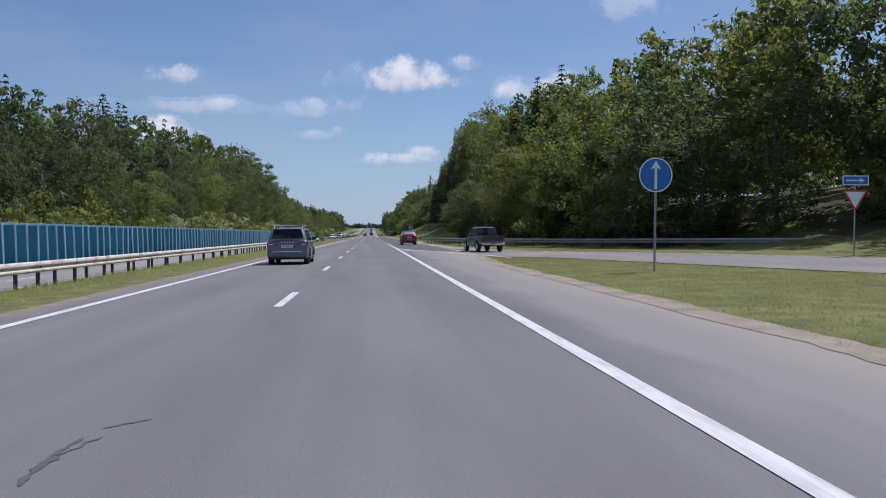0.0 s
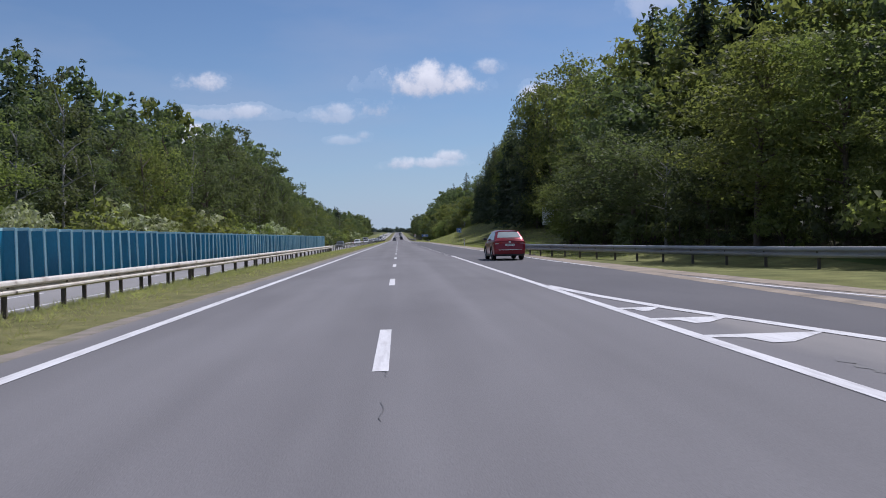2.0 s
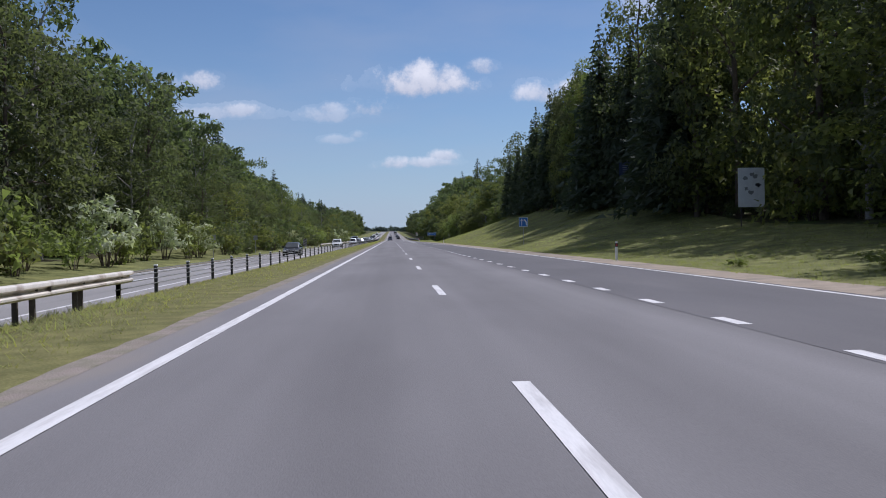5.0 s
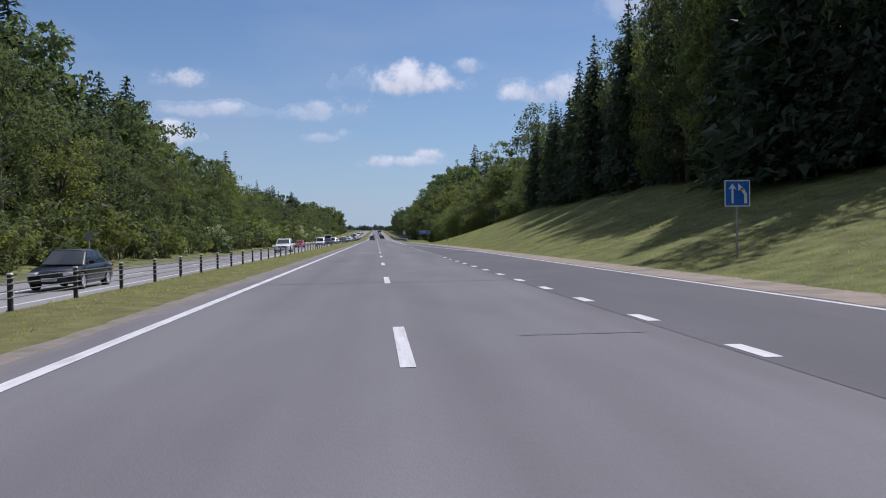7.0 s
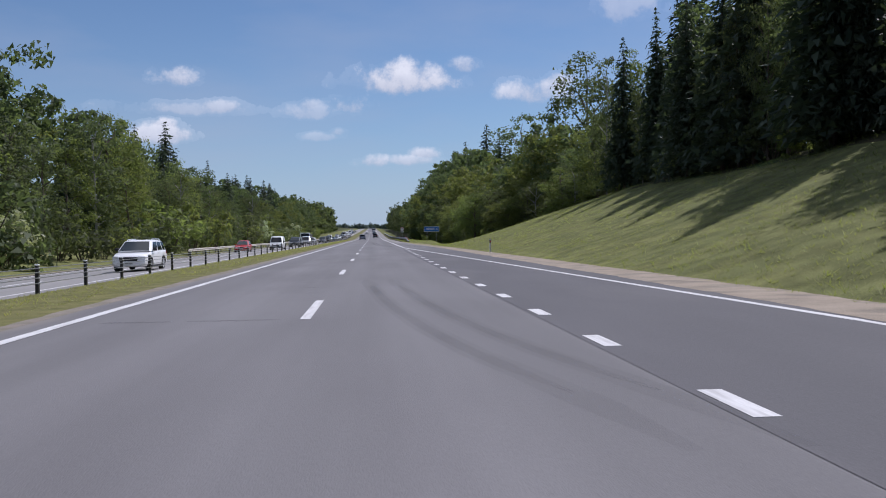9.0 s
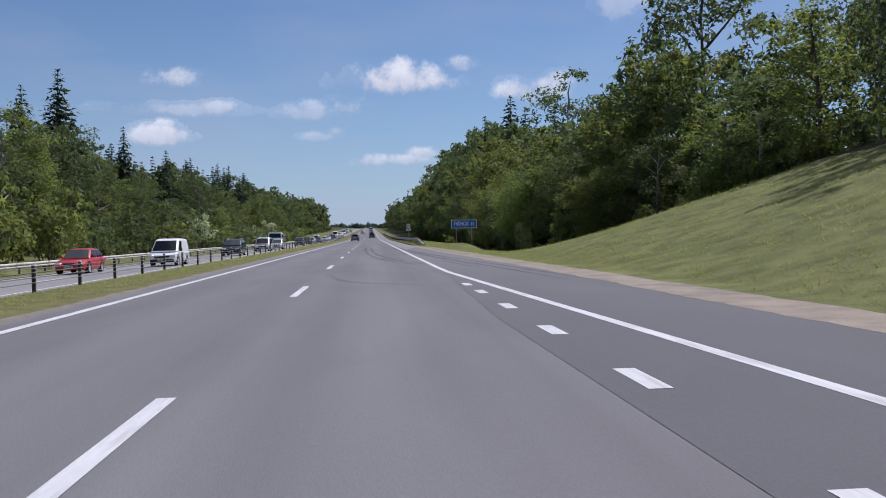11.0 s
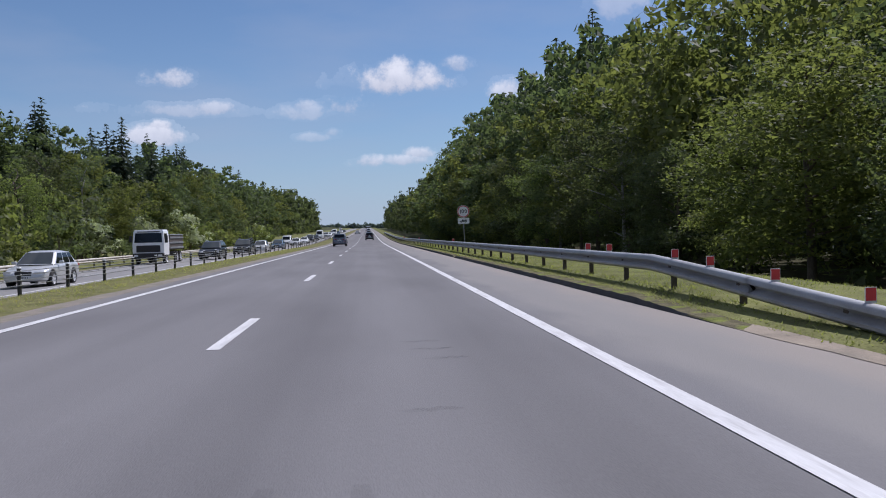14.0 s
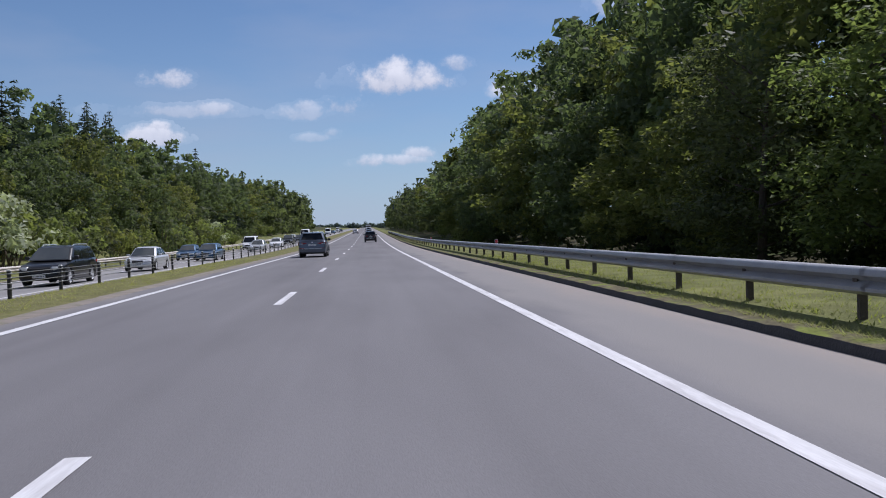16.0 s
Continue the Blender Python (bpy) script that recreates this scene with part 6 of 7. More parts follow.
def suv(root, paint, L=4.7, W=1.88, H=1.68, rack=False, rails_on=True, glass=None, r=0.36, hatch=0.0, chrome=False, waist=0.665, tumble=(0.94, 0.75), low_pane=0.2, rear_glass=None):
    """Five-door sport utility car; forwards is +y."""
    glass = glass or GLASS
    w, y0, y1 = W / 2, -L / 2, L / 2
    belt = H * waist
    axles = (y0 + 0.95, y1 - 0.93)
    st = [(y0 - 0.045, w * 0.80, 0.44, 0.66), (y0 - 0.02, w * 0.89, 0.36, belt - 0.3), (y0 + 0.015, w * 0.935, 0.30, belt - 0.14), (y0 + 0.06, w * 0.955, 0.28, belt - 0.05), (y0 + 0.14, w * 0.975, 0.26, belt + 0.0), (y0 + 0.5, w, 0.24, belt + 0.02), (0, w, 0.22, belt - 0.02), (y1 - 1.35, w * 0.99, 0.22, belt - 0.05),
          (y1 - 1.0, w * 0.98, 0.24, belt - 0.11), (y1 - 0.35, w * 0.94, 0.26, belt - 0.2), (y1 - 0.1, w * 0.88, 0.28, belt - 0.32), (y1, w * 0.74, 0.34, 0.62)]
    part("body", body_mesh(st, paint, axles, r), root)
    cab = Cabin(belt - 0.04, H, (y0 + 0.11, y0 + 0.47 + hatch), (y1 - 1.1, y1 - 2.0), w * tumble[0], w * tumble[1])
    roof = part("roof", cab.mesh(paint), root)
    part("rear_window", cab.end_pane(False, low_pane, 0.86, 0.13).mesh("pane", rear_glass or glass, 60), root, "rear window with a pale reflection painted into its colour" if rear_glass else "dark rear window")
    part("windscreen", cab.end_pane(True, 0.06, 0.88, 0.1).mesh("pane", GLASS_LIGHT, 60), root, "windscreen")
    for s in (1, -1):
        for a, b in ((0.07, 0.24), (0.27, 0.56), (0.59, 0.9)):
            part("side_window", cab.side_pane(s, a, b).mesh("pane", glass, 60), root, "side window")
        part("mirror", Geo().box((-0.11, -0.06, -0.08), (0.11, 0.06, 0.08), 0.03).mesh("mirror", PLASTIC if not chrome else paint, 40), root, "door mirror", at=(s * (w + 0.06), y1 - 1.55, belt + 0.06))
        lamp_z = belt - 0.17
        wrap = lambda x: y0 - 0.004 + 0.2 * max(0.0, (x / w - 0.88) / 0.105) ** 2
        for name, outline, glassy, note in (("tail_lamp", [(0.64, -0.075), (0.80, -0.09), (0.95, -0.10), (0.985, -0.02), (0.975, 0.06), (0.88, 0.075), (0.74, 0.07), (0.64, 0.05)], TAIL, "red tail lamp"),
                                            ("tailgate_lamp", [(0.37, 0.015), (0.5, -0.05), (0.625, -0.075), (0.625, 0.048), (0.5, 0.04)], TAIL, "red lamp wedge on the tailgate")):
            front = [(s * w * a, wrap(w * a) - 0.012, lamp_z + b) for a, b in outline]
            back = [(x * 0.985, y + 0.2, z) for x, y, z in front]
            lens = part(name, Geo().loft([front, back]).mesh(name, glassy, 40), root, note)
            if name == "tail_lamp":
                part("clear_strip", Geo().loft([[(s * w * a, wrap(w * a) - 0.016 + d, lamp_z + b) for a, b in ((0.66, -0.03), (0.9, -0.045), (0.9, -0.02), (0.66, -0.008))] for d in (0, 0.02)]).mesh("clear_strip", LAMP), lens, "clear lamp strip")
        part("bumper_reflector", Geo().box((-0.17, -0.012, -0.016), (0.17, 0.02, 0.016), 0.006).mesh("bumper_reflector", TAIL), root, "thin red reflector", at=pose(s * w * 0.73, y0 - 0.045, 0.62, 0, 0, s * 8))
        part("headlamp", Geo().box((-0.2, -0.2, -0.07), (0.2, 0.12, 0.07), 0.03).mesh("headlamp", LAMP, 40), root, "headlamp", at=pose(s * w * 0.68, y1 - 0.17, belt - 0.36, 0, 0, -s * 24))
        for ya in axles:
            arch = [[(s * (w - 0.16 + d), ya + rr * math.cos(t), r + rr * math.sin(t)) for t in (math.pi * (i / 14) for i in range(15))] + [(s * (w - 0.16 + d), ya - (r * 1.1), 0.3)] for d, rr in ((0, r * 1.18), (0.175, r * 1.2), (0.18, r * 1.13))]
            part("wheel_arch", Geo().loft([q[:15] for q in arch], closed=False).mesh("wheel_arch", PLASTIC, 40), root, "black wheel arch")
        part("sill", Geo().box((-0.05, -L * 0.27, 0.2), (0.05, L * 0.27, 0.34), 0.02).mesh("sill", PLASTIC), root, at=(s * (w - 0.035), 0, 0))
        if rails_on:
            part("roof_rail", Geo().tube([(s * w * 0.68, y0 + 0.62, H - 0.02), (s * w * 0.68, y0 + 0.8, H + 0.05), (s * w * 0.67, y1 - 2.4, H + 0.05), (s * w * 0.67, y1 - 2.2, H - 0.02)], 0.02, 8).mesh("roof_rail", CHROME, 40), root, "silver roof rail")
        for yy in (-0.25, 0.75):
            part("door_handle", Geo().box((-0.02, -0.1, -0.02), (0.02, 0.1, 0.02), 0.008).mesh("door_handle", paint), root, at=(s * (w + 0.005), yy, belt - 0.12))
    if rack:
        for yy in (y0 + 1.15, y0 + 2.1):
            part("crossbar", Geo().box((-w * 0.76, -0.05, 0), (w * 0.76, 0.05, 0.035), 0.015).mesh("crossbar", CHROME), root, "silver roof-rack crossbar", at=(0, yy, H + 0.1))
            for s in (1, -1):
                part("rack_foot", Geo().box((-0.05, -0.05, 0), (0.05, 0.05, 0.09), 0.015).mesh("rack_foot", PLASTIC), root, at=(s * w * 0.66, yy, H + 0.02))
    part("bumper", Geo().box((-w * 0.925, -0.075, 0.24), (w * 0.925, 0.16, 0.52), 0.07).mesh("bumper", PLASTIC, 40), root, "black lower rear bumper", at=(0, y0 + 0.06, 0))
    part("bumper_trim", Geo().box((-w * 0.72, -0.012, 0), (w * 0.72, 0.012, 0.022)).mesh("trim", CHROME), root, "chrome strip", at=(0, y0 - 0.05, 0.585))
    part("grille", Geo().box((-w * 0.5, -0.04, -0.14), (w * 0.5, 0.05, 0.1), 0.03).mesh("grille", PLASTIC), root, "black grille", at=(0, y1 - 0.035, belt - 0.42))
    part("lower_grille", Geo().box((-w * 0.7, -0.05, -0.1), (w * 0.7, 0.04, 0.1), 0.03).mesh("grille", PLASTIC), root, at=(0, y1 - 0.05, 0.42))
    part("wiper", Geo().tube([(-0.25, y0 + 0.10, belt + 0.06), (0.3, y0 + 0.11, belt + 0.07)], 0.012, 6).mesh("wiper", PLASTIC), root)
    part("spoiler", Geo().box((-w * 0.62, -0.16, -0.02), (w * 0.62, 0.1, 0.018), 0.012).mesh("spoiler", paint), root, at=(0, y0 + 0.47 + hatch, H - 0.06))
    part("skid_strip", Geo().box((-w * 0.55, -0.02, 0), (w * 0.55, 0.02, 0.045), 0.012).mesh("skid_strip", paint), root, "raised strip under the rear bumper", at=(0, y0 - 0.045, 0.5))
    if rack:
        for k in range(5):
            part("badge", Geo().box((-0.022, -0.006, -0.02), (0.022, 0.012, 0.02)).mesh("badge", CHROME), root, "small chrome badge block", at=(-0.26 + 0.13 * k, y0 + 0.012, belt - 0.085))
    else:
        part("badge", Geo().tube([(0, 0.02, 0), (0, -0.012, 0)], 0.055, 14).mesh("badge", CHROME), root, "round chrome badge", at=(0, y0 + 0.025, belt - 0.12))
    part("tailgate_strip", Geo().box((-w * 0.8, -0.012, -0.012), (w * 0.8, 0.03, 0.012), 0.008).mesh("strip", paint), root, at=(0, y0 + 0.04, belt + 0.005))
    part("antenna", Geo().loft([[(-0.02, 0.0, 0), (0.02, 0.0, 0), (0.02, 0.16, 0), (-0.02, 0.16, 0)], [(-0.006, 0.0, 0.07), (0.006, 0.0, 0.07), (0.006, 0.03, 0.07), (-0.006, 0.03, 0.07)]]).mesh("antenna", paint), root, at=(0, y0 + 0.85 + hatch, H - 0.01))
    number_plate(root, y0 - 0.032, belt - 0.28, True)
    number_plate(root, y1 + 0.03, 0.45, False)
    add_wheels(root, w - 0.13, axles, r)
    return root


def sedan(root, paint, L=4.6, W=1.8, H=1.45, estate=False, r=0.32):
    w, y0, y1 = W / 2, -L / 2, L / 2
    belt = H * 0.65
    axles = (y0 + 0.95, y1 - 0.85)
    deck = belt - 0.02 if not estate else belt
    st = [(y0, w * 0.78, 0.34, 0.7), (y0 + 0.06, w * 0.9, 0.28, deck - 0.1), (y0 + 0.3, w * 0.97, 0.24, deck), (y0 + 1.0, w, 0.22, belt), (0, w, 0.2, belt - 0.02), (y1 - 1.3, w * 0.99, 0.2, belt - 0.05),
          (y1 - 0.9, w * 0.97, 0.22, belt - 0.12), (y1 - 0.3, w * 0.93, 0.24, belt - 0.22), (y1 - 0.08, w * 0.86, 0.26, belt - 0.32), (y1, w * 0.74, 0.3, 0.54)]
    part("body", body_mesh(st, paint, axles, r), root)
    cab = Cabin(belt - 0.04, H, (y0 + (0.25 if estate else 0.55), y0 + (0.7 if estate else 1.35)), (y1 - 1.15, y1 - 1.95), w * 0.88, w * 0.68)
    part("roof", cab.mesh(paint), root)
    part("rear_window", cab.end_pane(False, 0.12, 0.86, 0.12).mesh("pane", GLASS, 60), root, "dark rear window")
    part("windscreen", cab.end_pane(True, 0.06, 0.9, 0.09).mesh("pane", GLASS_LIGHT, 60), root, "windscreen")
    for s in (1, -1):
        for a, b in ((0.1, 0.3), (0.33, 0.6), (0.63, 0.92)):
            part("side_window", cab.side_pane(s, a, b).mesh("pane", GLASS, 60), root, "side window")
        part("mirror", Geo().box((-0.1, -0.05, -0.06), (0.1, 0.05, 0.06), 0.025).mesh("mirror", paint, 40), root, "door mirror", at=(s * (w + 0.05), y1 - 1.6, belt + 0.04))
        part("tail_lamp", Geo().box((-0.16, -0.06, -0.06), (0.16, 0.12, 0.06), 0.025).mesh("tail_lamp", TAIL, 40), root, "red tail lamp", at=pose(s * w * 0.76, y0 + 0.07, belt - 0.15, 0, 0, s * 18))
        part("headlamp", Geo().box((-0.19, -0.16, -0.065), (0.19, 0.1, 0.065), 0.025).mesh("headlamp", LAMP, 40), root, "headlamp", at=pose(s * w * 0.68, y1 - 0.13, belt - 0.34, 0, 0, -s * 22))
    part("grille", Geo().box((-w * 0.36, -0.04, -0.1), (w * 0.36, 0.04, 0.08), 0.025).mesh("grille", PLASTIC), root, "black grille", at=(0, y1 - 0.03, belt - 0.36))
    part("lower_grille", Geo().box((-w * 0.66, -0.05, -0.08), (w * 0.66, 0.035, 0.07), 0.025).mesh("grille", PLASTIC), root, at=(0, y1 - 0.04, 0.38))
    part("bumper", Geo().box((-w * 0.8, -0.05, 0.26), (w * 0.8, 0.1, 0.4), 0.03).mesh("bumper", PLASTIC), root, at=(0, y0 + 0.04, 0))
    number_plate(root, y0 + 0.01, belt - 0.22, True)
    number_plate(root, y1 + 0.025, 0.42, False)
    add_wheels(root, w - 0.11, axles, r)
    return root


def van(root, paint, L=4.9, W=1.95, H=1.95, r=0.33, windows=True):
    w, y0, y1 = W / 2, -L / 2, L / 2
    belt = H * 0.56
    axles = (y0 + 0.9, y1 - 0.85)
    st = [(y0, w * 0.9, 0.3, belt - 0.05), (y0 + 0.1, w * 0.98, 0.26, belt), (0, w, 0.24, belt), (y1 - 1.1, w, 0.24, belt), (y1 - 0.7, w * 0.98, 0.24, belt - 0.08), (y1 - 0.15, w * 0.92, 0.26, belt - 0.3), (y1, w * 0.78, 0.32, 0.6)]
    part("body", body_mesh(st, paint, axles, r), root)
    cab = Cabin(belt - 0.04, H, (y0 + 0.06, y0 + 0.2), (y1 - 0.62, y1 - 1.6), w * 0.95, w * 0.82)
    part("roof", cab.mesh(paint), root)
    part("windscreen", cab.end_pane(True, 0.06, 0.85, 0.1).mesh("pane", GLASS, 60), root, "windscreen")
    part("rear_window", cab.end_pane(False, 0.2, 0.8, 0.2).mesh("pane", GLASS, 60), root)
    for s in (1, -1):
        for a, b in (((0.06, 0.34), (0.37, 0.62), (0.66, 0.9)) if windows else ((0.66, 0.9),)):
            part("side_window", cab.side_pane(s, a, b, 0.1, 0.8).mesh("pane", GLASS, 60), root, "side window")
        part("mirror", Geo().box((-0.09, -0.06, -0.13), (0.09, 0.06, 0.13), 0.03).mesh("mirror", PLASTIC, 40), root, "door mirror", at=(s * (w + 0.08), y1 - 1.15, belt + 0.08))
        part("headlamp", Geo().box((-0.16, -0.16, -0.1), (0.16, 0.1, 0.1), 0.03).mesh("headlamp", LAMP, 40), root, "headlamp", at=pose(s * w * 0.74, y1 - 0.15, belt - 0.36, 0, 0, -s * 24))
        part("tail_lamp", Geo().box((-0.06, -0.04, -0.2), (0.06, 0.06, 0.2), 0.02).mesh("tail_lamp", TAIL), root, "red tail lamp", at=(s * w * 0.86, y0 + 0.02, belt - 0.1))
    part("grille", Geo().box((-w * 0.55, -0.04, -0.1), (w * 0.55, 0.04, 0.1), 0.03).mesh("grille", PLASTIC), root, "black grille", at=(0, y1 - 0.03, 0.62))
    part("bumper", Geo().box((-w * 0.85, -0.1, 0.28), (w * 0.85, 0.05, 0.5), 0.04).mesh("bumper", PLASTIC), root, at=(0, y1 - 0.02, 0))
    number_plate(root, y1 + 0.045, 0.42, False)
    number_plate(root, y0 - 0.01, 0.6, True)
    add_wheels(root, w - 0.13, axles, r)
    return root


def pickup(root, paint):
    """Double-cab pickup with a hard top and its tailgate let down."""
    L, W, H, r = 5.0, 1.8, 1.78, 0.38
    w, y0, y1 = W / 2, -L / 2, L / 2
    belt = 1.12
    axles = (y0 + 1.0, y1 - 0.85)
    st = [(y0, w * 0.96, 0.5, belt), (y0 + 0.5, w * 0.98, 0.42, belt + 0.02), (-0.2, w, 0.36, belt), (y1 - 1.4, w, 0.36, belt - 0.03), (y1 - 1.0, w * 0.98, 0.38, belt - 0.08), (y1 - 0.35, w * 0.94, 0.4, belt - 0.16), (y1 - 0.1, w * 0.86, 0.42, belt - 0.3), (y1, w * 0.7, 0.46, 0.7)]
    part("body", body_mesh(st, paint, axles, r), root)
    cab = Cabin(belt - 0.03, H, (y0 + 1.3, y0 + 1.52), (y1 - 1.1, y1 - 1.95), w * 0.9, w * 0.74)
    part("roof", cab.mesh(paint), root)
    part("rear_window", cab.end_pane(False, 0.12, 0.86, 0.1).mesh("pane", GLASS, 60), root, "rear window")
    part("windscreen", cab.end_pane(True, 0.06, 0.88, 0.1).mesh("pane", GLASS_LIGHT, 60), root, "windscreen")
    for s in (1, -1):
        for a, b in ((0.05, 0.42), (0.47, 0.9)):
            part("side_window", cab.side_pane(s, a, b).mesh("pane", GLASS_LIGHT, 60), root, "side window")
        part("mirror", Geo().box((-0.11, -0.06, -0.1), (0.11, 0.06, 0.1), 0.03).mesh("mirror", PLASTIC, 40), root, "door mirror", at=(s * (w + 0.09), y1 - 1.5, belt + 0.08))
        part("tail_lamp", Geo().box((-0.06, -0.05, -0.2), (0.06, 0.08, 0.2), 0.02).mesh("tail_lamp", TAIL, 40), root, "tall red tail lamp", at=(s * w * 0.88, y0 + 0.02, 0.9))
        part("wheel_arch", Geo().loft([[(s * (w - 0.1 + d), axles[0] + rr * math.cos(t), r + rr * math.sin(t)) for t in (math.pi * i / 14 for i in range(15))] for d, rr in ((0, r * 1.18), (0.14, r * 1.2), (0.145, r * 1.1))], closed=False).mesh("wheel_arch", PLASTIC, 40), root)
        part("bed_rail", Geo().box((-0.05, 0, -0.03), (0.05, 1.5, 0.03), 0.015).mesh("bed_rail", PLASTIC), root, "black bed rail", at=(s * w * 0.88, y0, belt + 0.03))
        part("headlamp", Geo().box((-0.18, -0.15, -0.08), (0.18, 0.1, 0.08), 0.03).mesh("headlamp", LAMP, 40), root, "headlamp", at=pose(s * w * 0.68, y1 - 0.15, 0.82, 0, 0, -s * 24))
    part("load_bed", Geo().box((-w * 0.8, 0.06, 0), (w * 0.8, 1.5, 0.03)).mesh("load_bed", PLASTIC), root, "black load bed", at=(0, y0, belt + 0.005))
    part("tailgate", Geo().box((-w * 0.84, -0.5, -0.03), (w * 0.84, 0.0, 0.03), 0.015).mesh("tailgate", paint), root, "lowered tailgate", at=(0, y0 - 0.01, 0.74))
    part("bumper", Geo().box((-w * 0.92, -0.16, 0.5), (w * 0.92, 0.05, 0.68), 0.03).mesh("bumper", CHROME, 40), root, "chrome step bumper", at=(0, y0 - 0.02, 0))
    number_plate(root, y0 - 0.2, 0.6, True)
    add_wheels(root, w - 0.1, axles, r)
    return root


def tipper(root, paint):
    """Cab-over lorry with a tipping body."""
    r, w = 0.5, 1.25
    cabg = Geo().loft([[(sx * (w - i), y, z) for sx, y in ((1, 1.9), (1, 3.75 - d), (-1, 3.75 - d), (-1, 1.9))] for z, i, d in ((0.75, 0.02, 0.0), (1.5, 0, 0.0), (1.7, 0, 0.02), (2.65, 0.08, 0.12), (2.82, 0.16, 0.25))])
    part("cab", cabg.mesh("cab", paint, 40), root, "white lorry cab")
    part("windscreen", Geo().quad((-1.1, 3.742, 1.78), (1.1, 3.742, 1.78), (1.04, 3.655, 2.55), (-1.04, 3.655, 2.55)).mesh("pane", GLASS, 60), root, "windscreen")
    part("grille", Geo().box((-0.95, 3.7, 1.0), (0.95, 3.79, 1.55), 0.03).mesh("grille", PLASTIC), root, "black grille panel")
    part("bumper", Geo().box((-1.24, 3.6, 0.5), (1.24, 3.88, 0.92), 0.05).mesh("bumper", PLASTIC), root, "dark bumper")
    for s in (1, -1):
        part("headlamp", Geo().box((-0.16, -0.02, -0.08), (0.16, 0.03, 0.08), 0.02).mesh("headlamp", LAMP), root, at=(s * 0.95, 3.885, 0.72))
        part("side_window", Geo().quad((s * 1.262, 2.4, 1.75), (s * 1.262, 3.5, 1.75), (s * 1.19, 3.4, 2.5), (s * 1.19, 2.4, 2.5)).mesh("pane", GLASS, 60), root, "side window")
        part("mirror", Geo().box((-0.1, -0.05, -0.25), (0.1, 0.05, 0.25), 0.02).mesh("mirror", PLASTIC), root, at=(s * 1.42, 3.6, 2.1))
    part("chassis", Geo().box((-0.45, -3.4, 0.65), (0.45, 3.4, 0.95)).mesh("chassis", PLASTIC), root)
    part("tipping_body", Geo().box((-1.22, -3.5, 1.15), (1.22, 1.6, 2.35), 0.04).mesh("tipping_body", M["post_rust"]), root, "dark steel tipping body")
    for k in range(3):
        for s in (1, -1):
            part("rib", Geo().box((-0.03, -2.55, -0.07), (0.04, 2.55, 0.07), 0.02).mesh("rib", M["sign_back"]), root, at=(s * 1.25, -0.95, 1.3 + k * 0.42))
    for s in (1, -1):
        part("wiper", Geo().tube([(s * 0.25, 3.77, 1.74), (s * 0.75, 3.74, 2.0)], 0.015, 5).mesh("wiper", PLASTIC), root)
        part("step", Geo().box((-0.05, -0.3, -0.12), (0.05, 0.3, 0.12), 0.02).mesh("step", PLASTIC), root, at=(s * 1.2, 3.0, 0.65))
    part("sun_visor", Geo().box((-0.9, -0.06, 0), (0.9, 0.06, 0.07), 0.02).mesh("sun_visor", PLASTIC), root, "dark sun visor", at=(0, 3.62, 2.62))
    part("rim_board", Geo().box((-1.26, -3.55, 2.35), (1.26, 1.65, 2.45), 0.02).mesh("rim_board", M["sign_back"]), root)
    add_wheels(root, w - 0.17, (2.75, -1.3, -2.6), r)
    return root


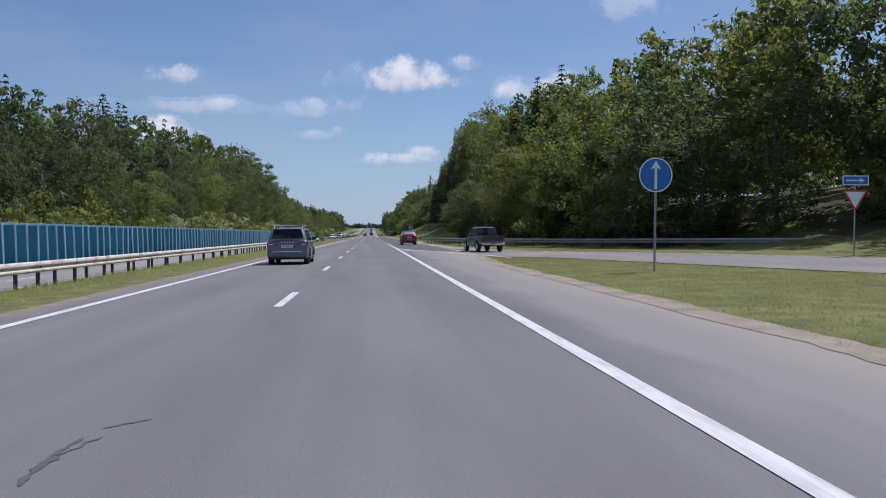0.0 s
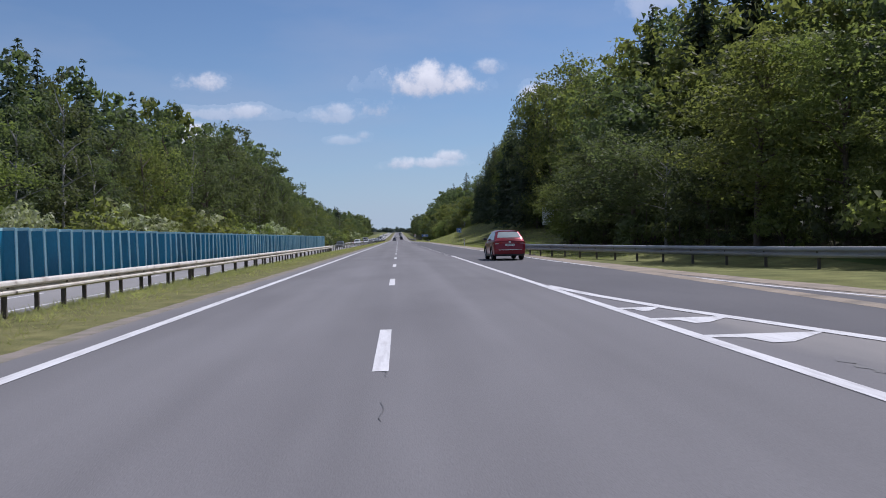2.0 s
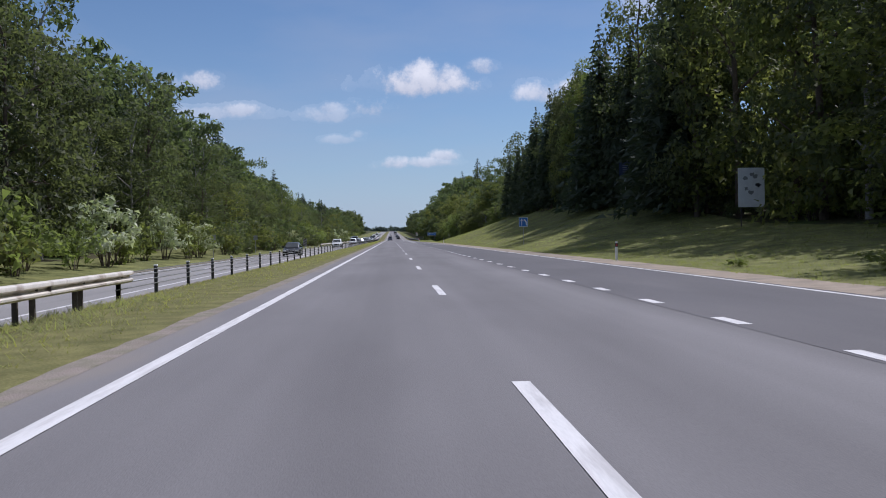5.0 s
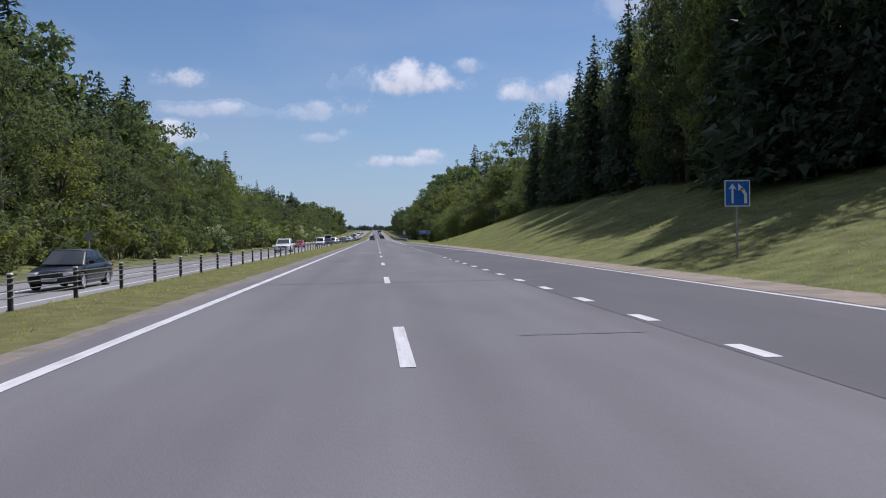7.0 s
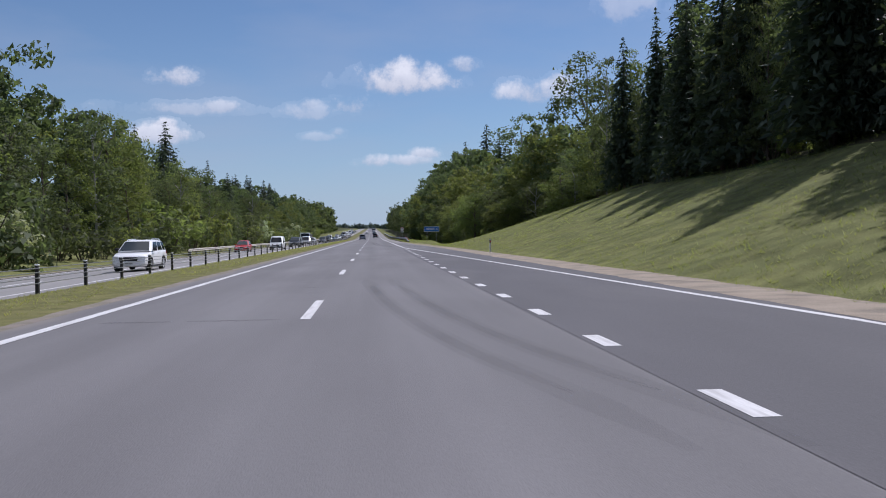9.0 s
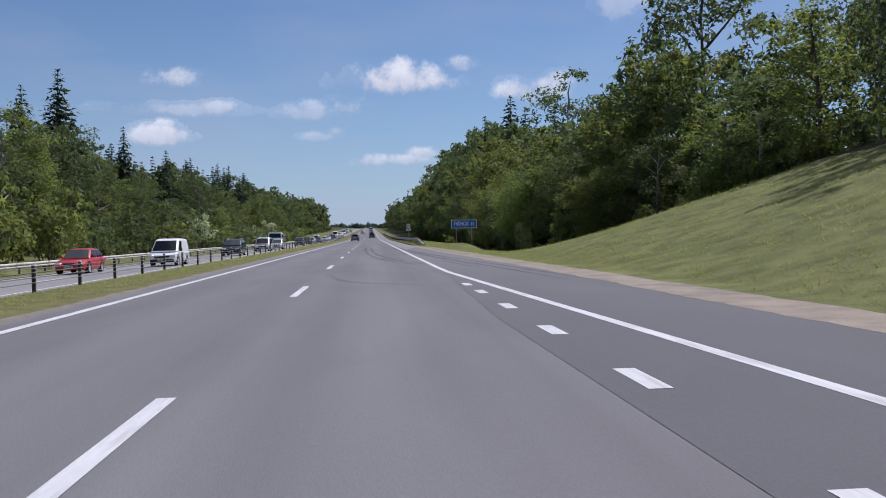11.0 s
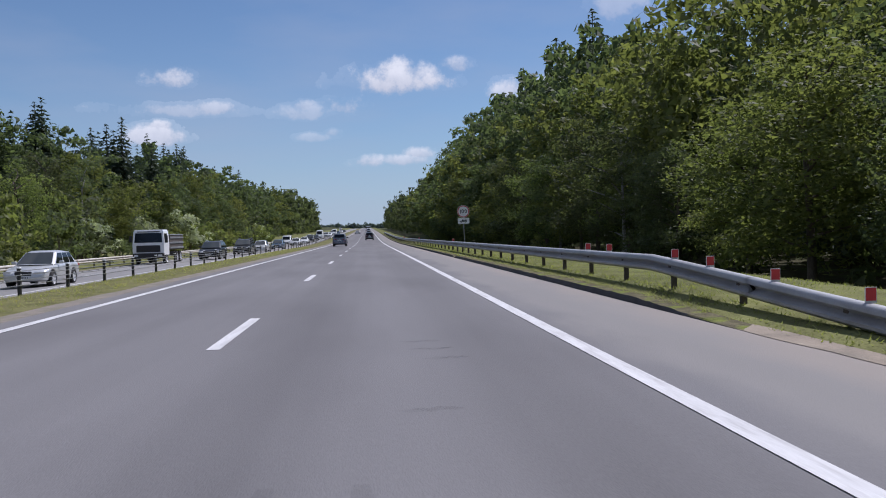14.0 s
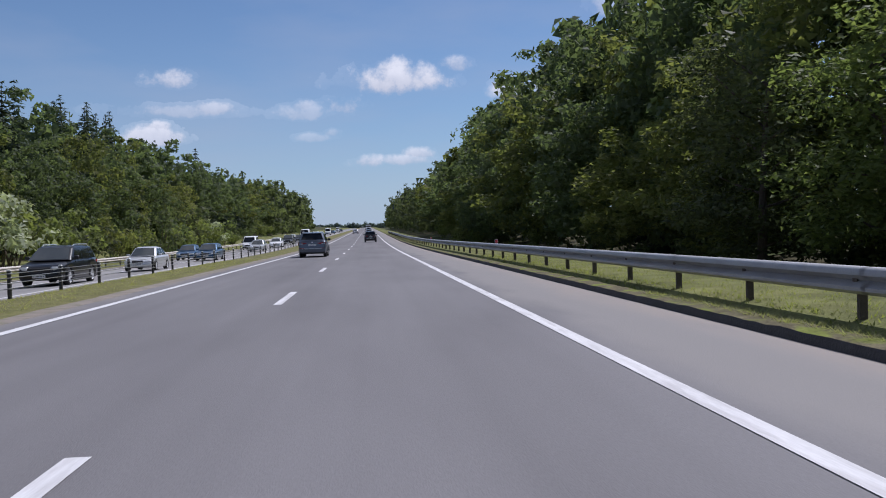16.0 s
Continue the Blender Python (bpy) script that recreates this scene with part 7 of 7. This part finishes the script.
def vehicles():
    def thing(name, label, category="car", group=""):
        return tagged(new(name), label, category, group)
    def place(ob, x, y, z=0.0, turn=0.0):
        g = math.degrees(math.atan((grade(y + 1) - grade(y - 1)) / 2))
        ob.matrix_world = Matrix.Translation((x, y, grade(y) + z)) @ pose(0, 0, 0, g if abs(turn) < 90 else -g, 0, turn)
        return ob
    place(suv(thing("suv", "blue-grey sport utility car with roof-rack bars in the fast lane"), PAINTS["grey"], rack=True), -2.0, 41.03)
    # the same car once more, added farther along without its rack
    place(suv(thing("suv", "second copy of the blue-grey sport utility car, far ahead in the fast lane", group="traffic ahead"), PAINTS["grey"]), -1.85, 522.5)
    place(suv(thing("suv", "dark red sport utility car on the acceleration lane"), PAINTS["red"], 4.55, 1.84, 1.68, rails_on=False, glass=GLASS_LIGHT, hatch=0.42, waist=0.68, tumble=(0.93, 0.68), low_pane=0.3, rear_glass=GLASS_PALE, r=0.37), 6.36, 104.8, 0.008, 1.5)
    place(pickup(thing("pickup_truck", "dark blue double-cab pickup with lowered tailgate", "pickup truck"), PAINTS["slate"]), 9.93, 61.4, 0.008, 8.5)
    place(suv(thing("suv", "dark grey boxy car ahead in the slow lane"), PAINTS["brown"], 4.3, 1.8, 1.66, rails_on=False), 2.3, 592.0)
    op = 180
    near, far = -11.75, -15.3
    fleet = [  # kind, paint, x, y, label, name, size
        (sedan, "black", near, 232.3, "black saloon car with bright headlamps", "car", {}),
        (suv, "white", near, 306.5, "white sport utility car", "suv", dict(L=4.7, W=1.9, H=1.68)),
        (van, "white", near, 375.4, "small white delivery van", "van", dict(L=4.4, W=1.8, H=1.8, windows=False)),
        (sedan, "scarlet", far, 368.5, "bright red hatchback", "car", dict(L=4.1, H=1.45, estate=True)),
        (suv, "navy", near, 402.8, "dark blue sport utility car", "suv", dict(L=4.6, W=1.85, H=1.63)),
        (van, "silver", near, 426.6, "silver people carrier", "minivan", dict(L=4.7, W=1.82, H=1.75)),
        (sedan, "silver", near, 442.6, "silver compact car", "car", dict(L=4.2, estate=True)),
        (tipper, "white", -15.8, 480.0, "white-cab tipper lorry with dark body", "lorry", None),
        (suv, "navy", near, 482.3, "dark blue sport utility car", "suv", dict(L=4.5, W=1.85, H=1.6)),
        (suv, "black", near, 501.5, "black sport utility car", "suv", dict(L=4.8, W=1.92, H=1.7)),
        (sedan, "silver", near, 516.6, "silver saloon car", "car", {}),
        (sedan, "blue", near, 537.7, "blue estate car", "car", dict(estate=True)),
        (sedan, "blue", far, 546.3, "blue hatchback", "car", dict(L=4.1, estate=True)),
        (van, "white", far, 590.0, "white people carrier", "minivan", {}),
        (sedan, "silver", near, 570.6, "silver saloon car", "car", {}), (sedan, "white", near, 592.0, "white saloon car", "car", {}),
        (suv, "black", near, 612.0, "black sport utility car", "suv", {}), (sedan, "navy", near, 634.0, "dark blue saloon car", "car", {}),
        (van, "white", near, 652.0, "white panel van", "van", dict(H=2.5, L=5.6, W=2.0, windows=False)), (sedan, "silver", far, 660.0, "silver hatchback", "car", dict(estate=True)),
        (suv, "silver", near, 690.0, "silver sport utility car", "suv", {}), (sedan, "white", near, 716.0, "white saloon car", "car", {}), (sedan, "black", far, 735.0, "black saloon car", "car", {}),
        (van, "white", near, 760.0, "white panel van", "van", dict(H=2.4, windows=False)), (sedan, "blue", near, 800.0, "blue saloon car", "car", {}), (suv, "white", far, 830.0, "white sport utility car", "suv", {}),
        (sedan, "silver", near, 850.0, "silver saloon car", "car", {}), (sedan, "navy", near, 905.0, "dark blue saloon car", "car", {}), (van, "white", far, 960.0, "white panel van", "van", dict(H=2.4, windows=False)),
    ]
    for make, paint, x, y, label, name, size in fleet:
        ob = thing(name, label + " in the oncoming traffic", "lorry" if name == "lorry" else "car" if name in ("car", "suv") else "van", "oncoming traffic")
        make(ob, PAINTS[paint], **(size or {}))
        place(ob, x, y, crossfall(x), op)
    for make, paint, x, y, label in ((sedan, "navy", 2.3, 690, "dark saloon car far ahead in the slow lane"), (van, "white", 2.3, 760, "white van far ahead in the slow lane"), (sedan, "silver", -1.9, 735, "silver car far ahead in the fast lane"), (tipper, "white", 2.3, 900, "lorry far ahead in the slow lane")):
        ob = thing("lorry" if make is tipper else "van" if make is van else "car", label, "lorry" if make is tipper else "van" if make is van else "car", "traffic ahead")
        make(ob, PAINTS[paint])
        place(ob, x, y)

# ---- the place ----
build_ground()
roads()
markings()
kerb()
build_kinds()
rails()
forest()
far_woods()
grass_tufts()
surface_marks()
signs()
vehicles()
